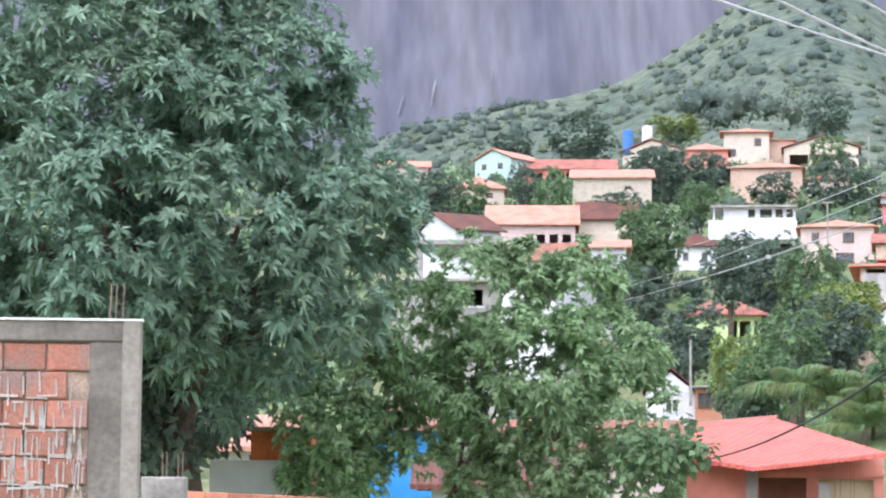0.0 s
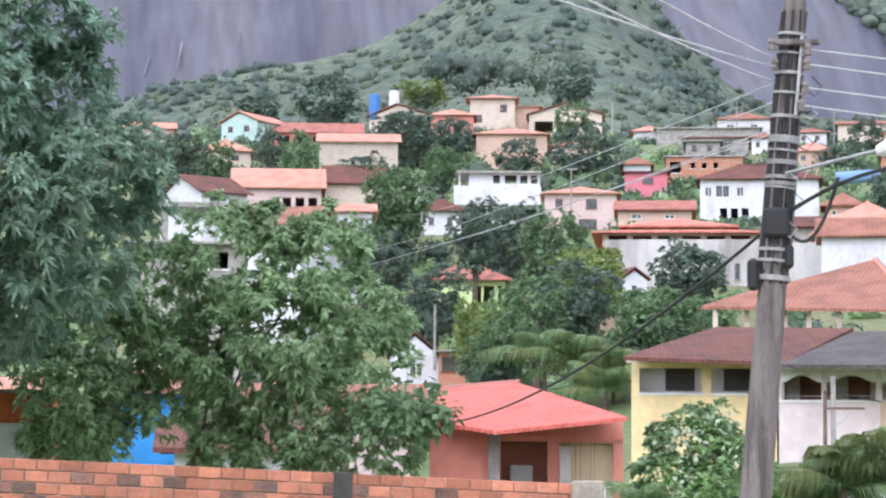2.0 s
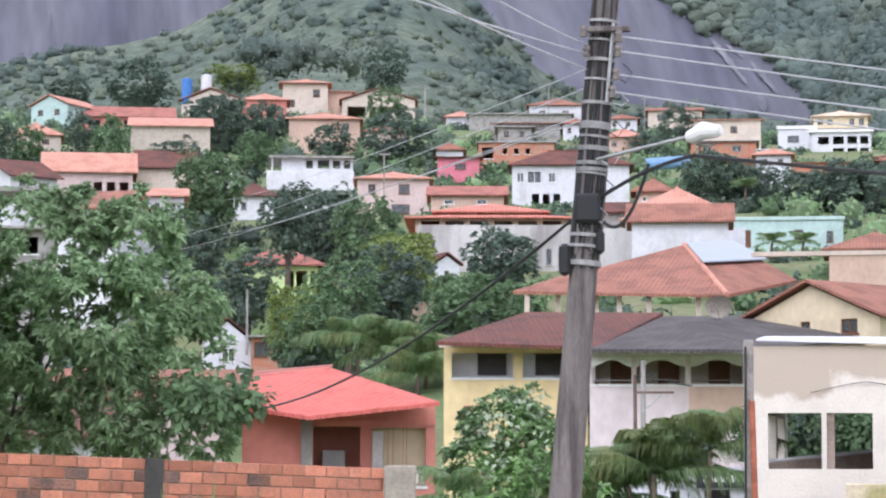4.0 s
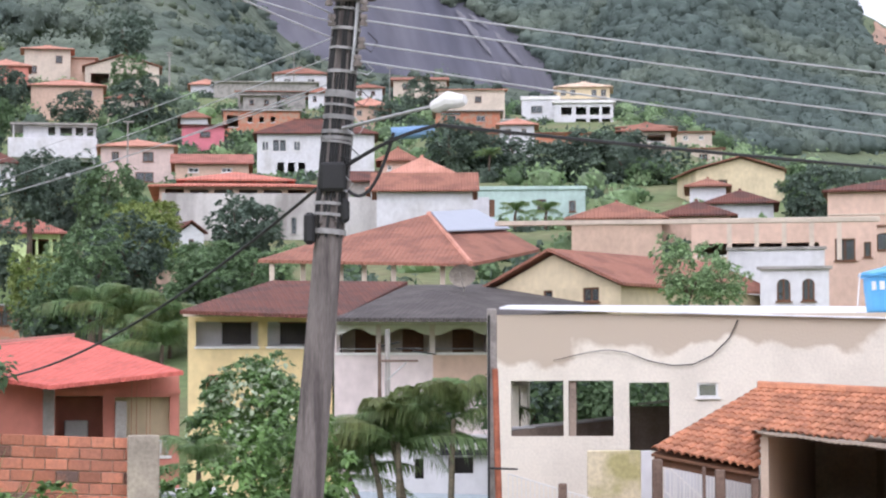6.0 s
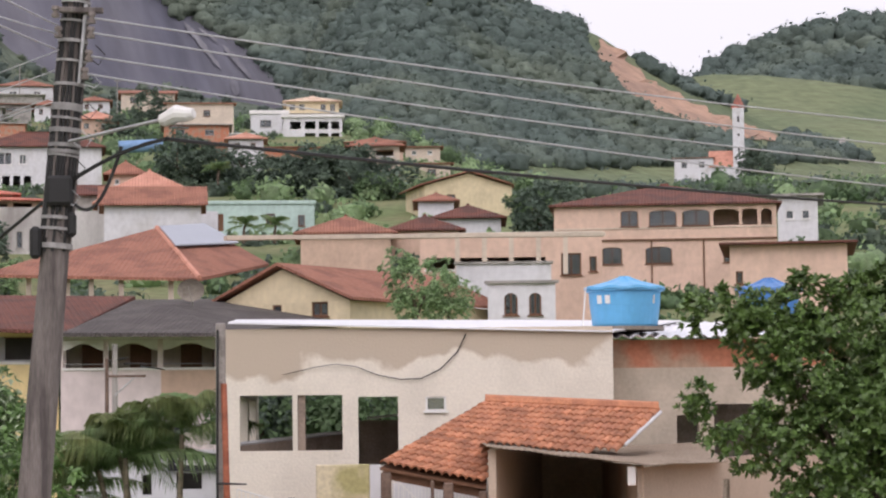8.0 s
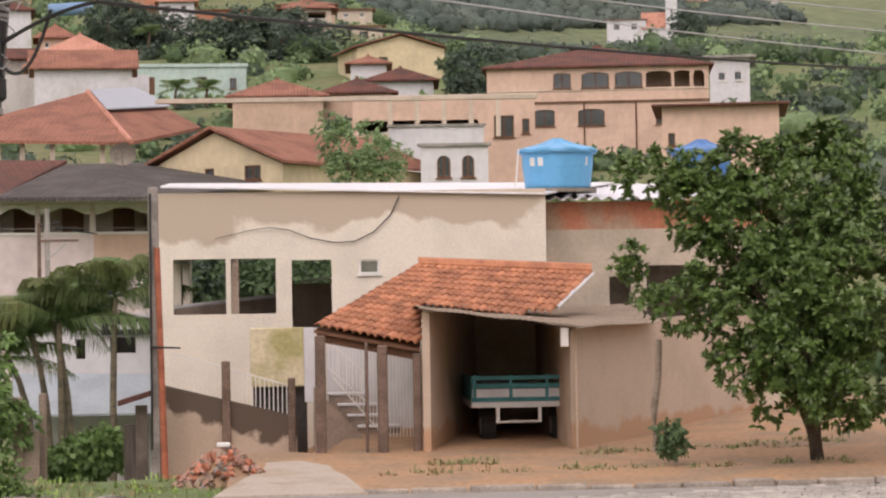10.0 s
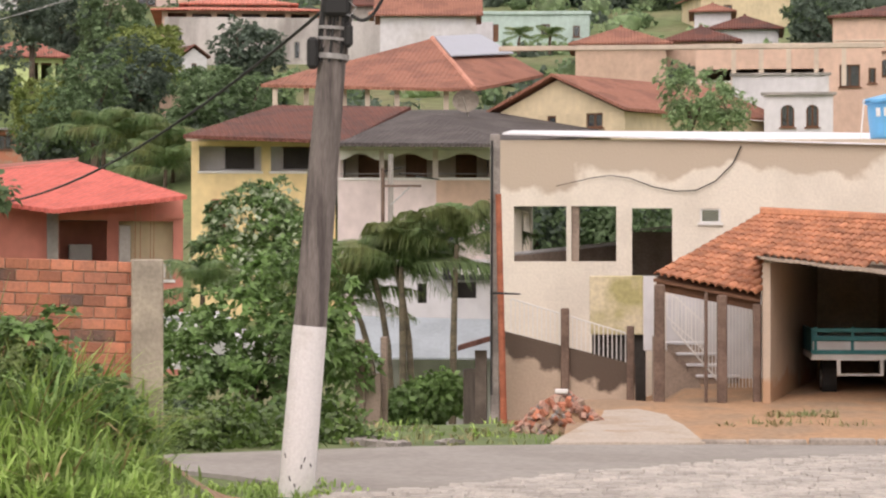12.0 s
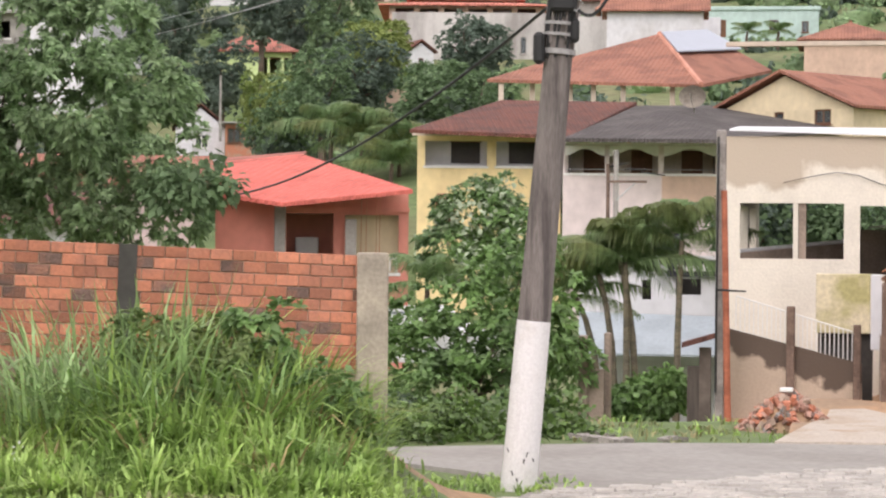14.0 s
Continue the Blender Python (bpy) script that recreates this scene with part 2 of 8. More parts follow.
def thing(name, label, category, m, group="", kind=""):
    ob = new(name)
    ob.empty_display_size = 0.2
    ob.matrix_basis = m
    return tagged(ob, label, category, group, kind)


def box(bm, x0, y0, z0, x1, y1, z1, bevel=0.0):
    v = [bm.verts.new((x, y, z)) for z in (z0, z1) for x, y in ((x0, y0), (x1, y0), (x1, y1), (x0, y1))]
    faces = [bm.faces.new([v[i] for i in q]) for q in ((0, 3, 2, 1), (4, 5, 6, 7), (0, 1, 5, 4), (1, 2, 6, 5), (2, 3, 7, 6), (3, 0, 4, 7))]
    if bevel:
        edges = list({e for f in faces for e in f.edges})
        bmesh.ops.bevel(bm, geom=edges, offset=bevel, segments=1, affect="EDGES")
    return v


def box_bm(*a, bevel=0.0):
    bm = bmesh.new()
    box(bm, *a, bevel=bevel)
    return bm


def tube(bm, a, b, r0, r1=None, n=8, caps=True):
    a, b = Vector(a), Vector(b)
    r1 = r0 if r1 is None else r1
    q = (b - a).to_track_quat("Z", "Y").to_matrix()
    rings = []
    for c, r in ((a, r0), (b, r1)):
        rings.append([bm.verts.new(c + q @ Vector((r * math.cos(k * math.tau / n), r * math.sin(k * math.tau / n), 0))) for k in range(n)])
    for k in range(n):
        bm.faces.new((rings[0][k], rings[0][(k + 1) % n], rings[1][(k + 1) % n], rings[1][k]))
    if caps:
        bm.faces.new(rings[0][::-1]), bm.faces.new(rings[1])


def tube_bm(*a, **k):
    bm = bmesh.new()
    tube(bm, *a, **k)
    return bm


def polytube(bm, pts, r0, r1, n=6):
    pts = [Vector(p) for p in pts]
    rings = []
    for i, p in enumerate(pts):
        d = (pts[min(i + 1, len(pts) - 1)] - pts[max(i - 1, 0)]).normalized()
        q = d.to_track_quat("Z", "Y").to_matrix()
        r = r0 + (r1 - r0) * i / (len(pts) - 1)
        rings.append([bm.verts.new(p + q @ Vector((r * math.cos(k * math.tau / n), r * math.sin(k * math.tau / n), 0))) for k in range(n)])
    for i in range(len(rings) - 1):
        for k in range(n):
            bm.faces.new((rings[i][k], rings[i][(k + 1) % n], rings[i + 1][(k + 1) % n], rings[i + 1][k]))
    bm.faces.new(rings[0][::-1]), bm.faces.new(rings[-1])


def pierced(bm, w0, w1, z0, z1, y0, y1, holes, flip=False):
    """One wall from w0 to w1, z0 to z1, y0 to y1 thick, pierced by holes (a0, a1, b0, b1). flip: along y instead of x."""
    xs = sorted({round(v, 4) for v in (w0, w1, *[min(max(h, w0), w1) for q in holes for h in q[:2]])})
    zs = sorted({round(v, 4) for v in (z0, z1, *[min(max(h, z0), z1) for q in holes for h in q[2:]])})
    known = {}

    def vert(i, j, side):
        if (i, j, side) not in known:
            y = y1 if side else y0
            known[i, j, side] = bm.verts.new((y, xs[i], zs[j]) if flip else (xs[i], y, zs[j]))
        return known[i, j, side]

    def solid(i, j):
        if not (0 <= i < len(xs) - 1 and 0 <= j < len(zs) - 1):
            return False
        cx, cz = (xs[i] + xs[i + 1]) / 2, (zs[j] + zs[j + 1]) / 2
        return not any(q[0] < cx < q[1] and q[2] < cz < q[3] for q in holes)
    for i in range(len(xs) - 1):
        for j in range(len(zs) - 1):
            if not solid(i, j):
                continue
            for side in (0, 1):
                bm.faces.new([vert(i + a, j + b, side) for a, b in ((0, 0), (1, 0), (1, 1), (0, 1))])
            for di, dj, e in ((-1, 0, ((0, 0), (0, 1))), (1, 0, ((1, 0), (1, 1))), (0, -1, ((0, 0), (1, 0))), (0, 1, ((0, 1), (1, 1)))):
                if not solid(i + di, j + dj):
                    (p, q), (r, s) = e
                    bm.faces.new((vert(i + p, j + q, 0), vert(i + r, j + s, 0), vert(i + r, j + s, 1), vert(i + p, j + q, 1)))
    bmesh.ops.recalc_face_normals(bm, faces=bm.faces[:])


def plane_uv(bm):
    """UV in metres: u along the level direction of each face, v up the slope."""
    uv = bm.loops.layers.uv.verify()
    for f in bm.faces:
        f.normal_update()
        nrm = f.normal
        u = Vector((0, 0, 1)).cross(nrm)
        u = u.normalized() if u.length > 0.05 else Vector((1, 0, 0))
        v = nrm.cross(u)
        for lp in f.loops:
            lp[uv].uv = (lp.vert.co.dot(u), lp.vert.co.dot(v))


def roof_bm(kind, w, d, rise, over, thick=0.12, y0=0.0):
    """A roof over 0..d deep, -w/2..w/2 wide, eaves at z=0."""
    bm = bmesh.new()
    x0, x1, a, b = -w / 2 - over, w / 2 + over, y0 - over, d + over
    mid = (a + b) / 2
    if kind == "hip":
        k = min((x1 - x0), (b - a)) / 2
        if x1 - x0 >= b - a:
            r = [(x0 + k, mid, rise), (x1 - k, mid, rise)]
        else:
            r = [(0, a + k, rise), (0, b - k, rise)]
        c = [(x0, a, 0), (x1, a, 0), (x1, b, 0), (x0, b, 0)]
        pts, faces = c + r, ([(0, 1, 5, 4), (1, 2, 5), (2, 3, 4, 5), (3, 0, 4)] if x1 - x0 >= b - a else [(0, 1, 4), (1, 2, 5, 4), (2, 3, 5), (3, 0, 4, 5)])
    elif kind == "gable":
        pts = [(x0, a, 0), (x1, a, 0), (x1, mid, rise), (x0, mid, rise), (x1, b, 0), (x0, b, 0)]
        faces = [(0, 1, 2, 3), (3, 2, 4, 5)]
    elif kind == "front":
        pts = [(x0, a, 0), (0, a, rise), (0, b, rise), (x0, b, 0), (x1, a, 0), (x1, b, 0)]
        faces = [(0, 1, 2, 3), (1, 4, 5, 2)]
    elif kind == "shed":
        pts = [(x0, a, 0), (x1, a, 0), (x1, b, rise), (x0, b, rise)]
        faces = [(0, 1, 2, 3)]
    elif kind == "shed_x":
        pts = [(x0, a, 0), (x1, a, rise), (x1, b, rise), (x0, b, 0)]
        faces = [(0, 1, 2, 3)]
    else:
        pts = [(x0, a, 0), (x1, a, 0), (x1, b, 0), (x0, b, 0)]
        faces = [(0, 1, 2, 3)]
    vs = [bm.verts.new(p) for p in pts]
    fs = [bm.faces.new([vs[i] for i in f]) for f in faces]
    bmesh.ops.recalc_face_normals(bm, faces=fs)
    for f in bm.faces:
        f.normal_update()
    if sum(f.normal.z for f in bm.faces) < 0:
        bmesh.ops.reverse_faces(bm, faces=bm.faces[:])
    geo = bmesh.ops.extrude_face_region(bm, geom=bm.faces[:])
    bmesh.ops.translate(bm, verts=[v for v in geo["geom"] if isinstance(v, bmesh.types.BMVert)], vec=(0, 0, thick))
    bmesh.ops.recalc_face_normals(bm, faces=bm.faces[:])
    plane_uv(bm)
    return bm


def slab_bm(points, faces, thick=0.12):
    bm = bmesh.new()
    vs = [bm.verts.new(p) for p in points]
    fs = [bm.faces.new([vs[i] for i in f]) for f in faces]
    for f in fs:
        f.normal_update()
        if f.normal.z < 0:
            f.normal_flip()
    geo = bmesh.ops.extrude_face_region(bm, geom=bm.faces[:])
    bmesh.ops.translate(bm, verts=[v for v in geo["geom"] if isinstance(v, bmesh.types.BMVert)], vec=(0, 0, thick))
    bmesh.ops.recalc_face_normals(bm, faces=bm.faces[:])
    plane_uv(bm)
    return bm


def gable_bm(w, rise, t=0.2):
    bm = bmesh.new()
    a = [bm.verts.new(p) for p in ((-w / 2, 0, 0), (w / 2, 0, 0), (0, 0, rise))]
    b = [bm.verts.new(p) for p in ((-w / 2, t, 0), (w / 2, t, 0), (0, t, rise))]
    bm.faces.new(a), bm.faces.new(b[::-1])
    for i in range(3):
        bm.faces.new((a[i], b[i], b[(i + 1) % 3], a[(i + 1) % 3]))
    bmesh.ops.recalc_face_normals(bm, faces=bm.faces[:])
    return bm


PANE = bpy.data.materials.new("window_glass")
PANE.use_nodes = True
_b = PANE.node_tree.nodes["Principled BSDF"]
_b.inputs["Base Color"].default_value, _b.inputs["Roughness"].default_value = (0.35, 0.4, 0.42, 1), 0.05
_b.inputs["Transmission Weight"].default_value = 0.85


def window_unit(parent, u0, u1, v0, v1, y=0.05, frame_mat=None, mull=1, glass=True, name="window", rz=0.0, off=(0, 0)):
    """A window in an opening of the front wall: frame bars, mullions, a pane behind them."""
    fm = frame_mat or TRIM
    t = 0.07
    win = part(name, box_bm(u0 - 0.08, y - 0.13, v0 - 0.07, u1 + 0.08, y + 0.02, v0), fm, parent)
    bm = bmesh.new()
    pierced(bm, u0, u1, v0, v1, y, y + 0.06, [(u0 + t + (u1 - u0 - t) * i / (mull + 1), u0 + (u1 - u0 - t) * (i + 1) / (mull + 1), v0 + t, v1 - t) for i in range(mull + 1)])
    part("window_frame", bm, fm, win)
    if glass:
        part("pane", box_bm(u0 + t, y + 0.025, v0 + t, u1 - t, y + 0.035, v1 - t), PANE, win)
    return win


def arch_head(parent, u0, u1, z1, rise, y0, y1, mat):
    """The curved head of an arched opening: fills the corners below z1."""
    bm = bmesh.new()
    rows = []
    for i in range(13):
        c = math.cos(math.pi * i / 12)
        u, z = (u0 + u1) / 2 - (u1 - u0) / 2 * c, z1 - rise * (1 - math.sqrt(max(0.0, 1 - c * c)))
        rows.append([bm.verts.new(p) for p in ((u, y0, z - 0.01), (u, y0, z1 + 0.01), (u, y1, z1 + 0.01), (u, y1, z - 0.01))])
    for a, b in zip(rows, rows[1:]):
        for k in range(4):
            bm.faces.new((a[k], b[k], b[(k + 1) % 4], a[(k + 1) % 4]))
    bmesh.ops.recalc_face_normals(bm, faces=bm.faces[:])
    return part("arch_head", bm, mat, parent)


HOUSE_FRONTS = []


def house(label, x, y, z, w, h, rz, depth=8.0, wall=None, roof="hip", rise=1.6, over=0.5, tile=None, wins=(), turn=0.0, sink=4.0, side=(), frame_mat=None, category="house", name="house", sill=None, group="houses of the town", floor=0.0):
    """A house whose front faces -y of its frame. wins: (centre, bottom, width, height, kind), fractions of the front; kind w, o, d. side: the same on the wall at +x / -x."""
    ob = thing(name, label, category, pose(x, y, z, 0, 0, rz + turn), group)
    HOUSE_FRONTS.append((math.degrees(math.atan2(x, y)), math.hypot(x, y), z + 0.1 * h, math.degrees(w / 2 / math.hypot(x, y))))
    sink = max(sink, z + 1.5 - min(ground_z(x, y), ground_z(x * (1 + depth / math.hypot(x, y)), y * (1 + depth / math.hypot(x, y))))) if z < 90 and sink > 0 else sink
    t, wall, tile = 0.2, wall or WHITE, tile or TILE_ORANGE
    frame_mat = frame_mat or (WOOD, GREY, TRIM, WOOD)[sum(map(ord, label)) % 4]

    def holes(spec, width, shift):
        return [((c - a / 2) * width + shift, (c + a / 2) * width + shift, b * h, (b + e) * h) for c, b, a, e, _ in spec]
    front = holes(wins, w, -w / 2)
    bm = bmesh.new()
    pierced(bm, -w / 2, w / 2, -sink, h, 0, t, front)
    part("wall", bm, wall, ob)
    sd = holes([s[1:] for s in side], depth - 2 * t, t)
    for s in (-1, 1):
        bm = bmesh.new()
        pierced(bm, t, depth - t, -sink, h, s * w / 2 - (t if s > 0 else 0), s * w / 2 + (t if s < 0 else 0), [q for q, sp in zip(sd, side) if sp[0] == s], flip=True)
        part("wall", bm, wall, ob)
    part("wall", box_bm(-w / 2, depth - t, -sink, w / 2, depth, h), wall, ob)
    part("floor_slab", box_bm(-w / 2 + t, t, -0.12, w / 2 - t, depth - t, 0), GREY, ob)
    for q, sp in zip(front, wins):
        if sp[4] == "w":
            window_unit(ob, *q, frame_mat=frame_mat, mull=1 if q[1] - q[0] > 0.7 else 0)
        elif sp[4] in "av":
            arch_head(ob, q[0], q[1], q[3], (0.45 if q[1] - q[0] < 0.75 else 0.13) * (q[1] - q[0]), -0.01, t, wall)
            if sp[4] == "v":
                window_unit(ob, *q, frame_mat=frame_mat, mull=1)
        elif sp[4] == "d":
            part("door", box_bm(q[0], 0.06, q[2], q[1], 0.1, q[3]), WOOD, ob)
        elif sp[4] == "o" and sp[1] > 0.05:
            part("sill", box_bm(q[0] - 0.06, -0.05, q[2] - 0.08, q[1] + 0.06, t + 0.02, q[2] + 0.01), TRIM, ob)
    if roof is None:
        # Unseen slab added to keep daylight out of the rooms
        part("added_ceiling", box_bm(-w / 2 + t, t, h - 0.14, w / 2 - t, depth - t, h - 0.02), GREY, ob)
        return ob
    if roof == "flat":
        bm = bmesh.new()
        box(bm, -w / 2 - over, -over, h, w / 2 + over, depth + over, h + rise, bevel=0.03)
        part("roof", bm, tile, ob)
    else:
        part("roof", roof_bm(roof, w, depth, rise, over), tile, ob, m=pose(0, 0, h))
        if roof == "front":
            part("gable", gable_bm(w, rise * w / (w + 2 * over)), wall, ob, m=pose(0, 0, h))
        if roof == "gable":
            for s in (-1, 1):
                part("gable", gable_bm(depth, rise * depth / (depth + 2 * over)), wall, ob, m=pose(s * w / 2, depth / 2, h, 0, 0, 90 * s))
        if roof == "hip":
            k = min(w, depth) / 2 + over
            bm = bmesh.new()
            half = max(w - depth, 0) / 2
            polytube(bm, [(-half, depth / 2, h + rise + 0.12), (half + 0.01, depth / 2, h + rise + 0.12)] if w >= depth else [(0, w / 2, h + rise + 0.12), (0, depth - w / 2, h + rise + 0.12)], 0.13, 0.13)
            part("ridge", bm, tile, ob)
    return ob


# ---- terrain ----
PROFILE_D = (0, 20, 38, 46, 60, 80, 95, 110, 130, 165, 205, 225, 250, 280, 310, 330, 350, 370, 390, 430, 500, 640, 1000, 5000)
PROFILE_Z = (0.0, 0.0, 0.0, -0.6, -2.0, -1.0, 0.0, 2.5, 6.5, 11.0, 18.5, 22.0, 26.5, 29.8, 36.5, 41.0, 45.0, 49.5, 53.5, 57.5, 60.0, 67.0, 70.0, 60.0)


def ground_z(x, y):
    d = math.hypot(x, y)
    a = math.degrees(math.atan2(x, y))
    z = float(np.interp(d, PROFILE_D, PROFILE_Z))
    # the hollow with the trees, towards the mango
    z -= 9.0 * max(0, min(1, (10 - a) / 3)) * max(0, 1 - abs(d - 190) / 68)
    z -= 6.0 * max(0, min(1, (a - 13) / 4)) * max(0, 1 - abs(d - 385) / 70)
    z -= 15.0 * max(0, min(1, (a - 21) / 4)) * max(0, min(1, (d - 270) / 70, (640 - d) / 90))
    if d > 60:
        z += noise.noise((x * 0.02, y * 0.02, 0.3)) * min(1.0, (d - 60) * 0.02)
    # grassy bank under the brick wall
    if d < 27 and -60 < a < 11.5:
        z += 0.66 * max(0, min(1, (11.4 - a) / 2)) * max(0, min(1, (27 - d) / 2.5)) * min(1, (a + 60) / 15) * min(1, d / 9)
    if d < 45:
        z += 0.03 * noise.noise((x * 0.7, y * 0.7, 2.0))
    return z


def terrain():
    rings = [0.5, 4, 8, 11, 14, 16, 18, 20, 22, 23, 24, 25, 26, 27, 28, 30, 32, 34, 36, 38, 40, 42, 44, 46, 50, 55, 60, 70, 80, 95, 110, 130, 150, 170, 190, 210, 230, 250, 275, 300, 325, 350, 375, 400, 430, 470, 520, 600, 700, 850, 1000, 1500, 2500, 4500]
    angles = [-180 + 12 * i for i in range(12)] + [-36 + 0.5 * i for i in range(180)] + [54 + 12 * i for i in range(11)]
    verts, faces = [], []
    for d in rings:
        for a in angles:
            x, y = d * math.sin(radians(a)), d * math.cos(radians(a))
            verts.append((x, y, ground_z(x, y)))
    n = len(angles)
    for i in range(len(rings) - 1):
        for j in range(n):
            k = (j + 1) % n
            faces.append((i * n + j, i * n + k, (i + 1) * n + k, (i + 1) * n + j))
    faces.append(tuple(range(n))[::-1])
    me = bpy.data.meshes.new("ground")
    me.from_pydata(verts, [], faces)
    me.update()
    bm = bmesh.new()
    bm.from_mesh(me)
    bmesh.ops.recalc_face_normals(bm, faces=bm.faces[:])
    if sum(f.normal.z for f in bm.faces) < 0:
        bmesh.ops.reverse_faces(bm, faces=bm.faces[:])
    bm.to_mesh(me)
    bm.free()
    ob = new("ground", me)
    for p in me.polygons:
        p.use_smooth = True
    me.materials.append(GROUND)
    return tagged(ob, "uneven grassy earth of the hillside town", "ground", kind="structure")


terrain()


def ridge(name, label, crest, near, far, foot, mat, rough=0.03, seed=0.0, bulge=0.6, cols=220, rows=46, category="hill"):
    """A hill seen from the town: crest points (azimuth, elevation, degrees), its foot at near metres and height foot, its crest at far metres."""
    az, elv = zip(*crest)
    verts, faces = [], []
    for j in range(cols + 1):
        a = az[0] + (az[-1] - az[0]) * j / cols
        e = float(np.interp(a, az, elv))
        top = EYE[2] + far * math.tan(radians(e))
        for i in range(rows + 6):
            s = i / rows
            d = near + (far - near) * s
            k = min(s, 1.0)
            z = foot + (top - foot) * (bulge * k + (1 - bulge) * k ** 2) if s <= 1 else top - (s - 1) * (top - foot) * 1.2
            x, y = d * math.sin(radians(a)), d * math.cos(radians(a))
            amp = rough * (far - near) * (1 if s < 1 else 0.5)
            nz = noise.fractal((x / 140 + seed, y / 140, 0.5), 1.0, 2.1, 5)
            z += nz * amp * min(1, s * 4) * (1 - 0.75 * k)
            verts.append((x, y, z))
    n = rows + 6
    for j in range(cols):
        for i in range(n - 1):
            faces.append((j * n + i, j * n + i + 1, (j + 1) * n + i + 1, (j + 1) * n + i))
    me = bpy.data.meshes.new(name)
    me.from_pydata(verts, [], faces)
    me.flip_normals()
    me.update()
    for p in me.polygons:
        p.use_smooth = True
    me.materials.append(mat)
    ob = new(name, me)
    return tagged(ob, label, category, kind="structure")


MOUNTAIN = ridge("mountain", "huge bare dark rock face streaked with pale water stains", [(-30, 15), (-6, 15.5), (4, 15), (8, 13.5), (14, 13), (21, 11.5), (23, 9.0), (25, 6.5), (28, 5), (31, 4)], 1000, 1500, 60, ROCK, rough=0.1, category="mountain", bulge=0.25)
HILL_SCRUB = ridge("hill", "scrub-covered green slope with pale grassy patches below the rock", [(-6, 7.4), (-2.97, 7.95), (-1.8, 8.2), (-0.38, 8.7), (1.44, 9.05), (2.74, 9.25), (3.91, 9.6), (5.08, 10.2), (5.99, 10.85), (7.02, 11.6), (8.4, 12.0), (9.6, 11.6), (10.6, 10.7), (11.4, 9.8), (12.2, 8.9), (13.0, 8.4), (14.34, 8.1), (17.57, 7.7), (19.48, 7.3), (24, 6.0)], 480, 900, 52, SCRUB_GROUND, rough=0.05, seed=3.1)
HILL_FOREST = ridge("hill", "dark forested hill with a bare earth scar on its flank", [(15.0, 5.2), (16.4, 6.0), (17.6, 6.6), (18.64, 7.6), (19.0, 8.3), (19.3, 9.2), (19.8, 10.4), (20.6, 11.4), (21.2, 11.8), (22, 11.6), (23.53, 9.96), (24.17, 9.69), (24.95, 9.42), (25.72, 9.05), (26.36, 8.65), (27.38, 8.05), (28.78, 7.39), (30.05, 6.72), (32, 6.0)], 560, 1000, 58, FIELD, rough=0.05, seed=7.7)
HILL_MEADOW = ridge("hill", "grassy hill with a wooded crest", [(25, 6.5), (26.22, 7.83), (27.38, 8.08), (28.29, 8.17), (29.44, 8.11), (30.71, 7.95), (32.19, 7.7), (36, 7.4), (44, 7.4)], 800, 1300, 62, MEADOW, rough=0.02, seed=1.7)
HILL_WOOD = ridge("hill", "wooded hill rising behind the meadow", [(27.9, 7.8), (28.23, 8.1), (28.68, 8.45), (29.2, 8.7), (30.1, 8.95), (30.99, 9.1), (32.24, 9.3), (36, 9.9), (46, 10.2)], 1320, 1480, 180, FOREST, rough=0.02, seed=9.2)


# ---- town: far houses ----
W2 = [(0.25, 0.4, 0.14, 0.35, "w"), (0.7, 0.4, 0.14, 0.35, "w")]
house("pink house with pale tiled roof on the hill", -6.58, 379.94, 51.78, 7.95, 2, 0.99, wall=PINK, tile=TILE_ORANGE, roof="gable", rise=1.4, wins=W2, depth=7)
house("mint green house with orange tiled gable roof", 7.05, 369.93, 51.43, 6.49, 2.28, -1.09, wall=MINT, tile=TILE_ORANGE, roof="front", rise=1.6, wins=W2, turn=-35, depth=9, over=0.4)
house("long brick-red building with arched veranda", 17.9, 369.57, 50.78, 14.4, 1.44, -2.77, wall=SALMON, tile=TILE_RED, roof="gable", rise=2.0, wins=[(0.2, 0.0, 0.12, 0.7, "o"), (0.38, 0.0, 0.12, 0.7, "o"), (0.56, 0.0, 0.12, 0.7, "o"), (0.75, 0.0, 0.12, 0.7, "o"), (0.9, 0.0, 0.1, 0.7, "o")])
house("beige house with tiled gable roof below a water tank", 32.17, 388.67, 55.42, 9.65, 2.4, -4.73, wall=CREAM, tile=TILE_RUST, roof="front", rise=1.9, turn=-20, wins=W2)
house("orange house with orange tiled hip roof", 40.04, 382.91, 54.7, 6.75, 2.54, -5.97, wall=SALMON, tile=TILE_ORANGE, rise=1.4, wins=W2)
house("tall cream house with flat-pitched orange roof", 48.01, 397.11, 57.4, 7.2, 4.73, -6.9, wall=CREAM, tile=TILE_ORANGE, rise=0.9, over=0.7, wins=[(0.75, 0.55, 0.15, 0.25, "w"), (0.2, 0.2, 0.14, 0.25, "w")], depth=6)
house("small peach annexe with orange roof", 53.77, 398.39, 57.8, 3.98, 3.29, -7.69, wall=PEACH, tile=TILE_ORANGE, rise=0.7, roof="shed")
house("beige gabled house with open porch", 58.91, 390.58, 55.43, 11.55, 3.4, -8.58, wall=CREAM, tile=TILE_RUST, roof="front", rise=1.9, wins=[(0.2, 0.1, 0.25, 0.6, "o"), (0.55, 0.4, 0.1, 0.3, "w"), (0.8, 0.4, 0.1, 0.3, "w")])
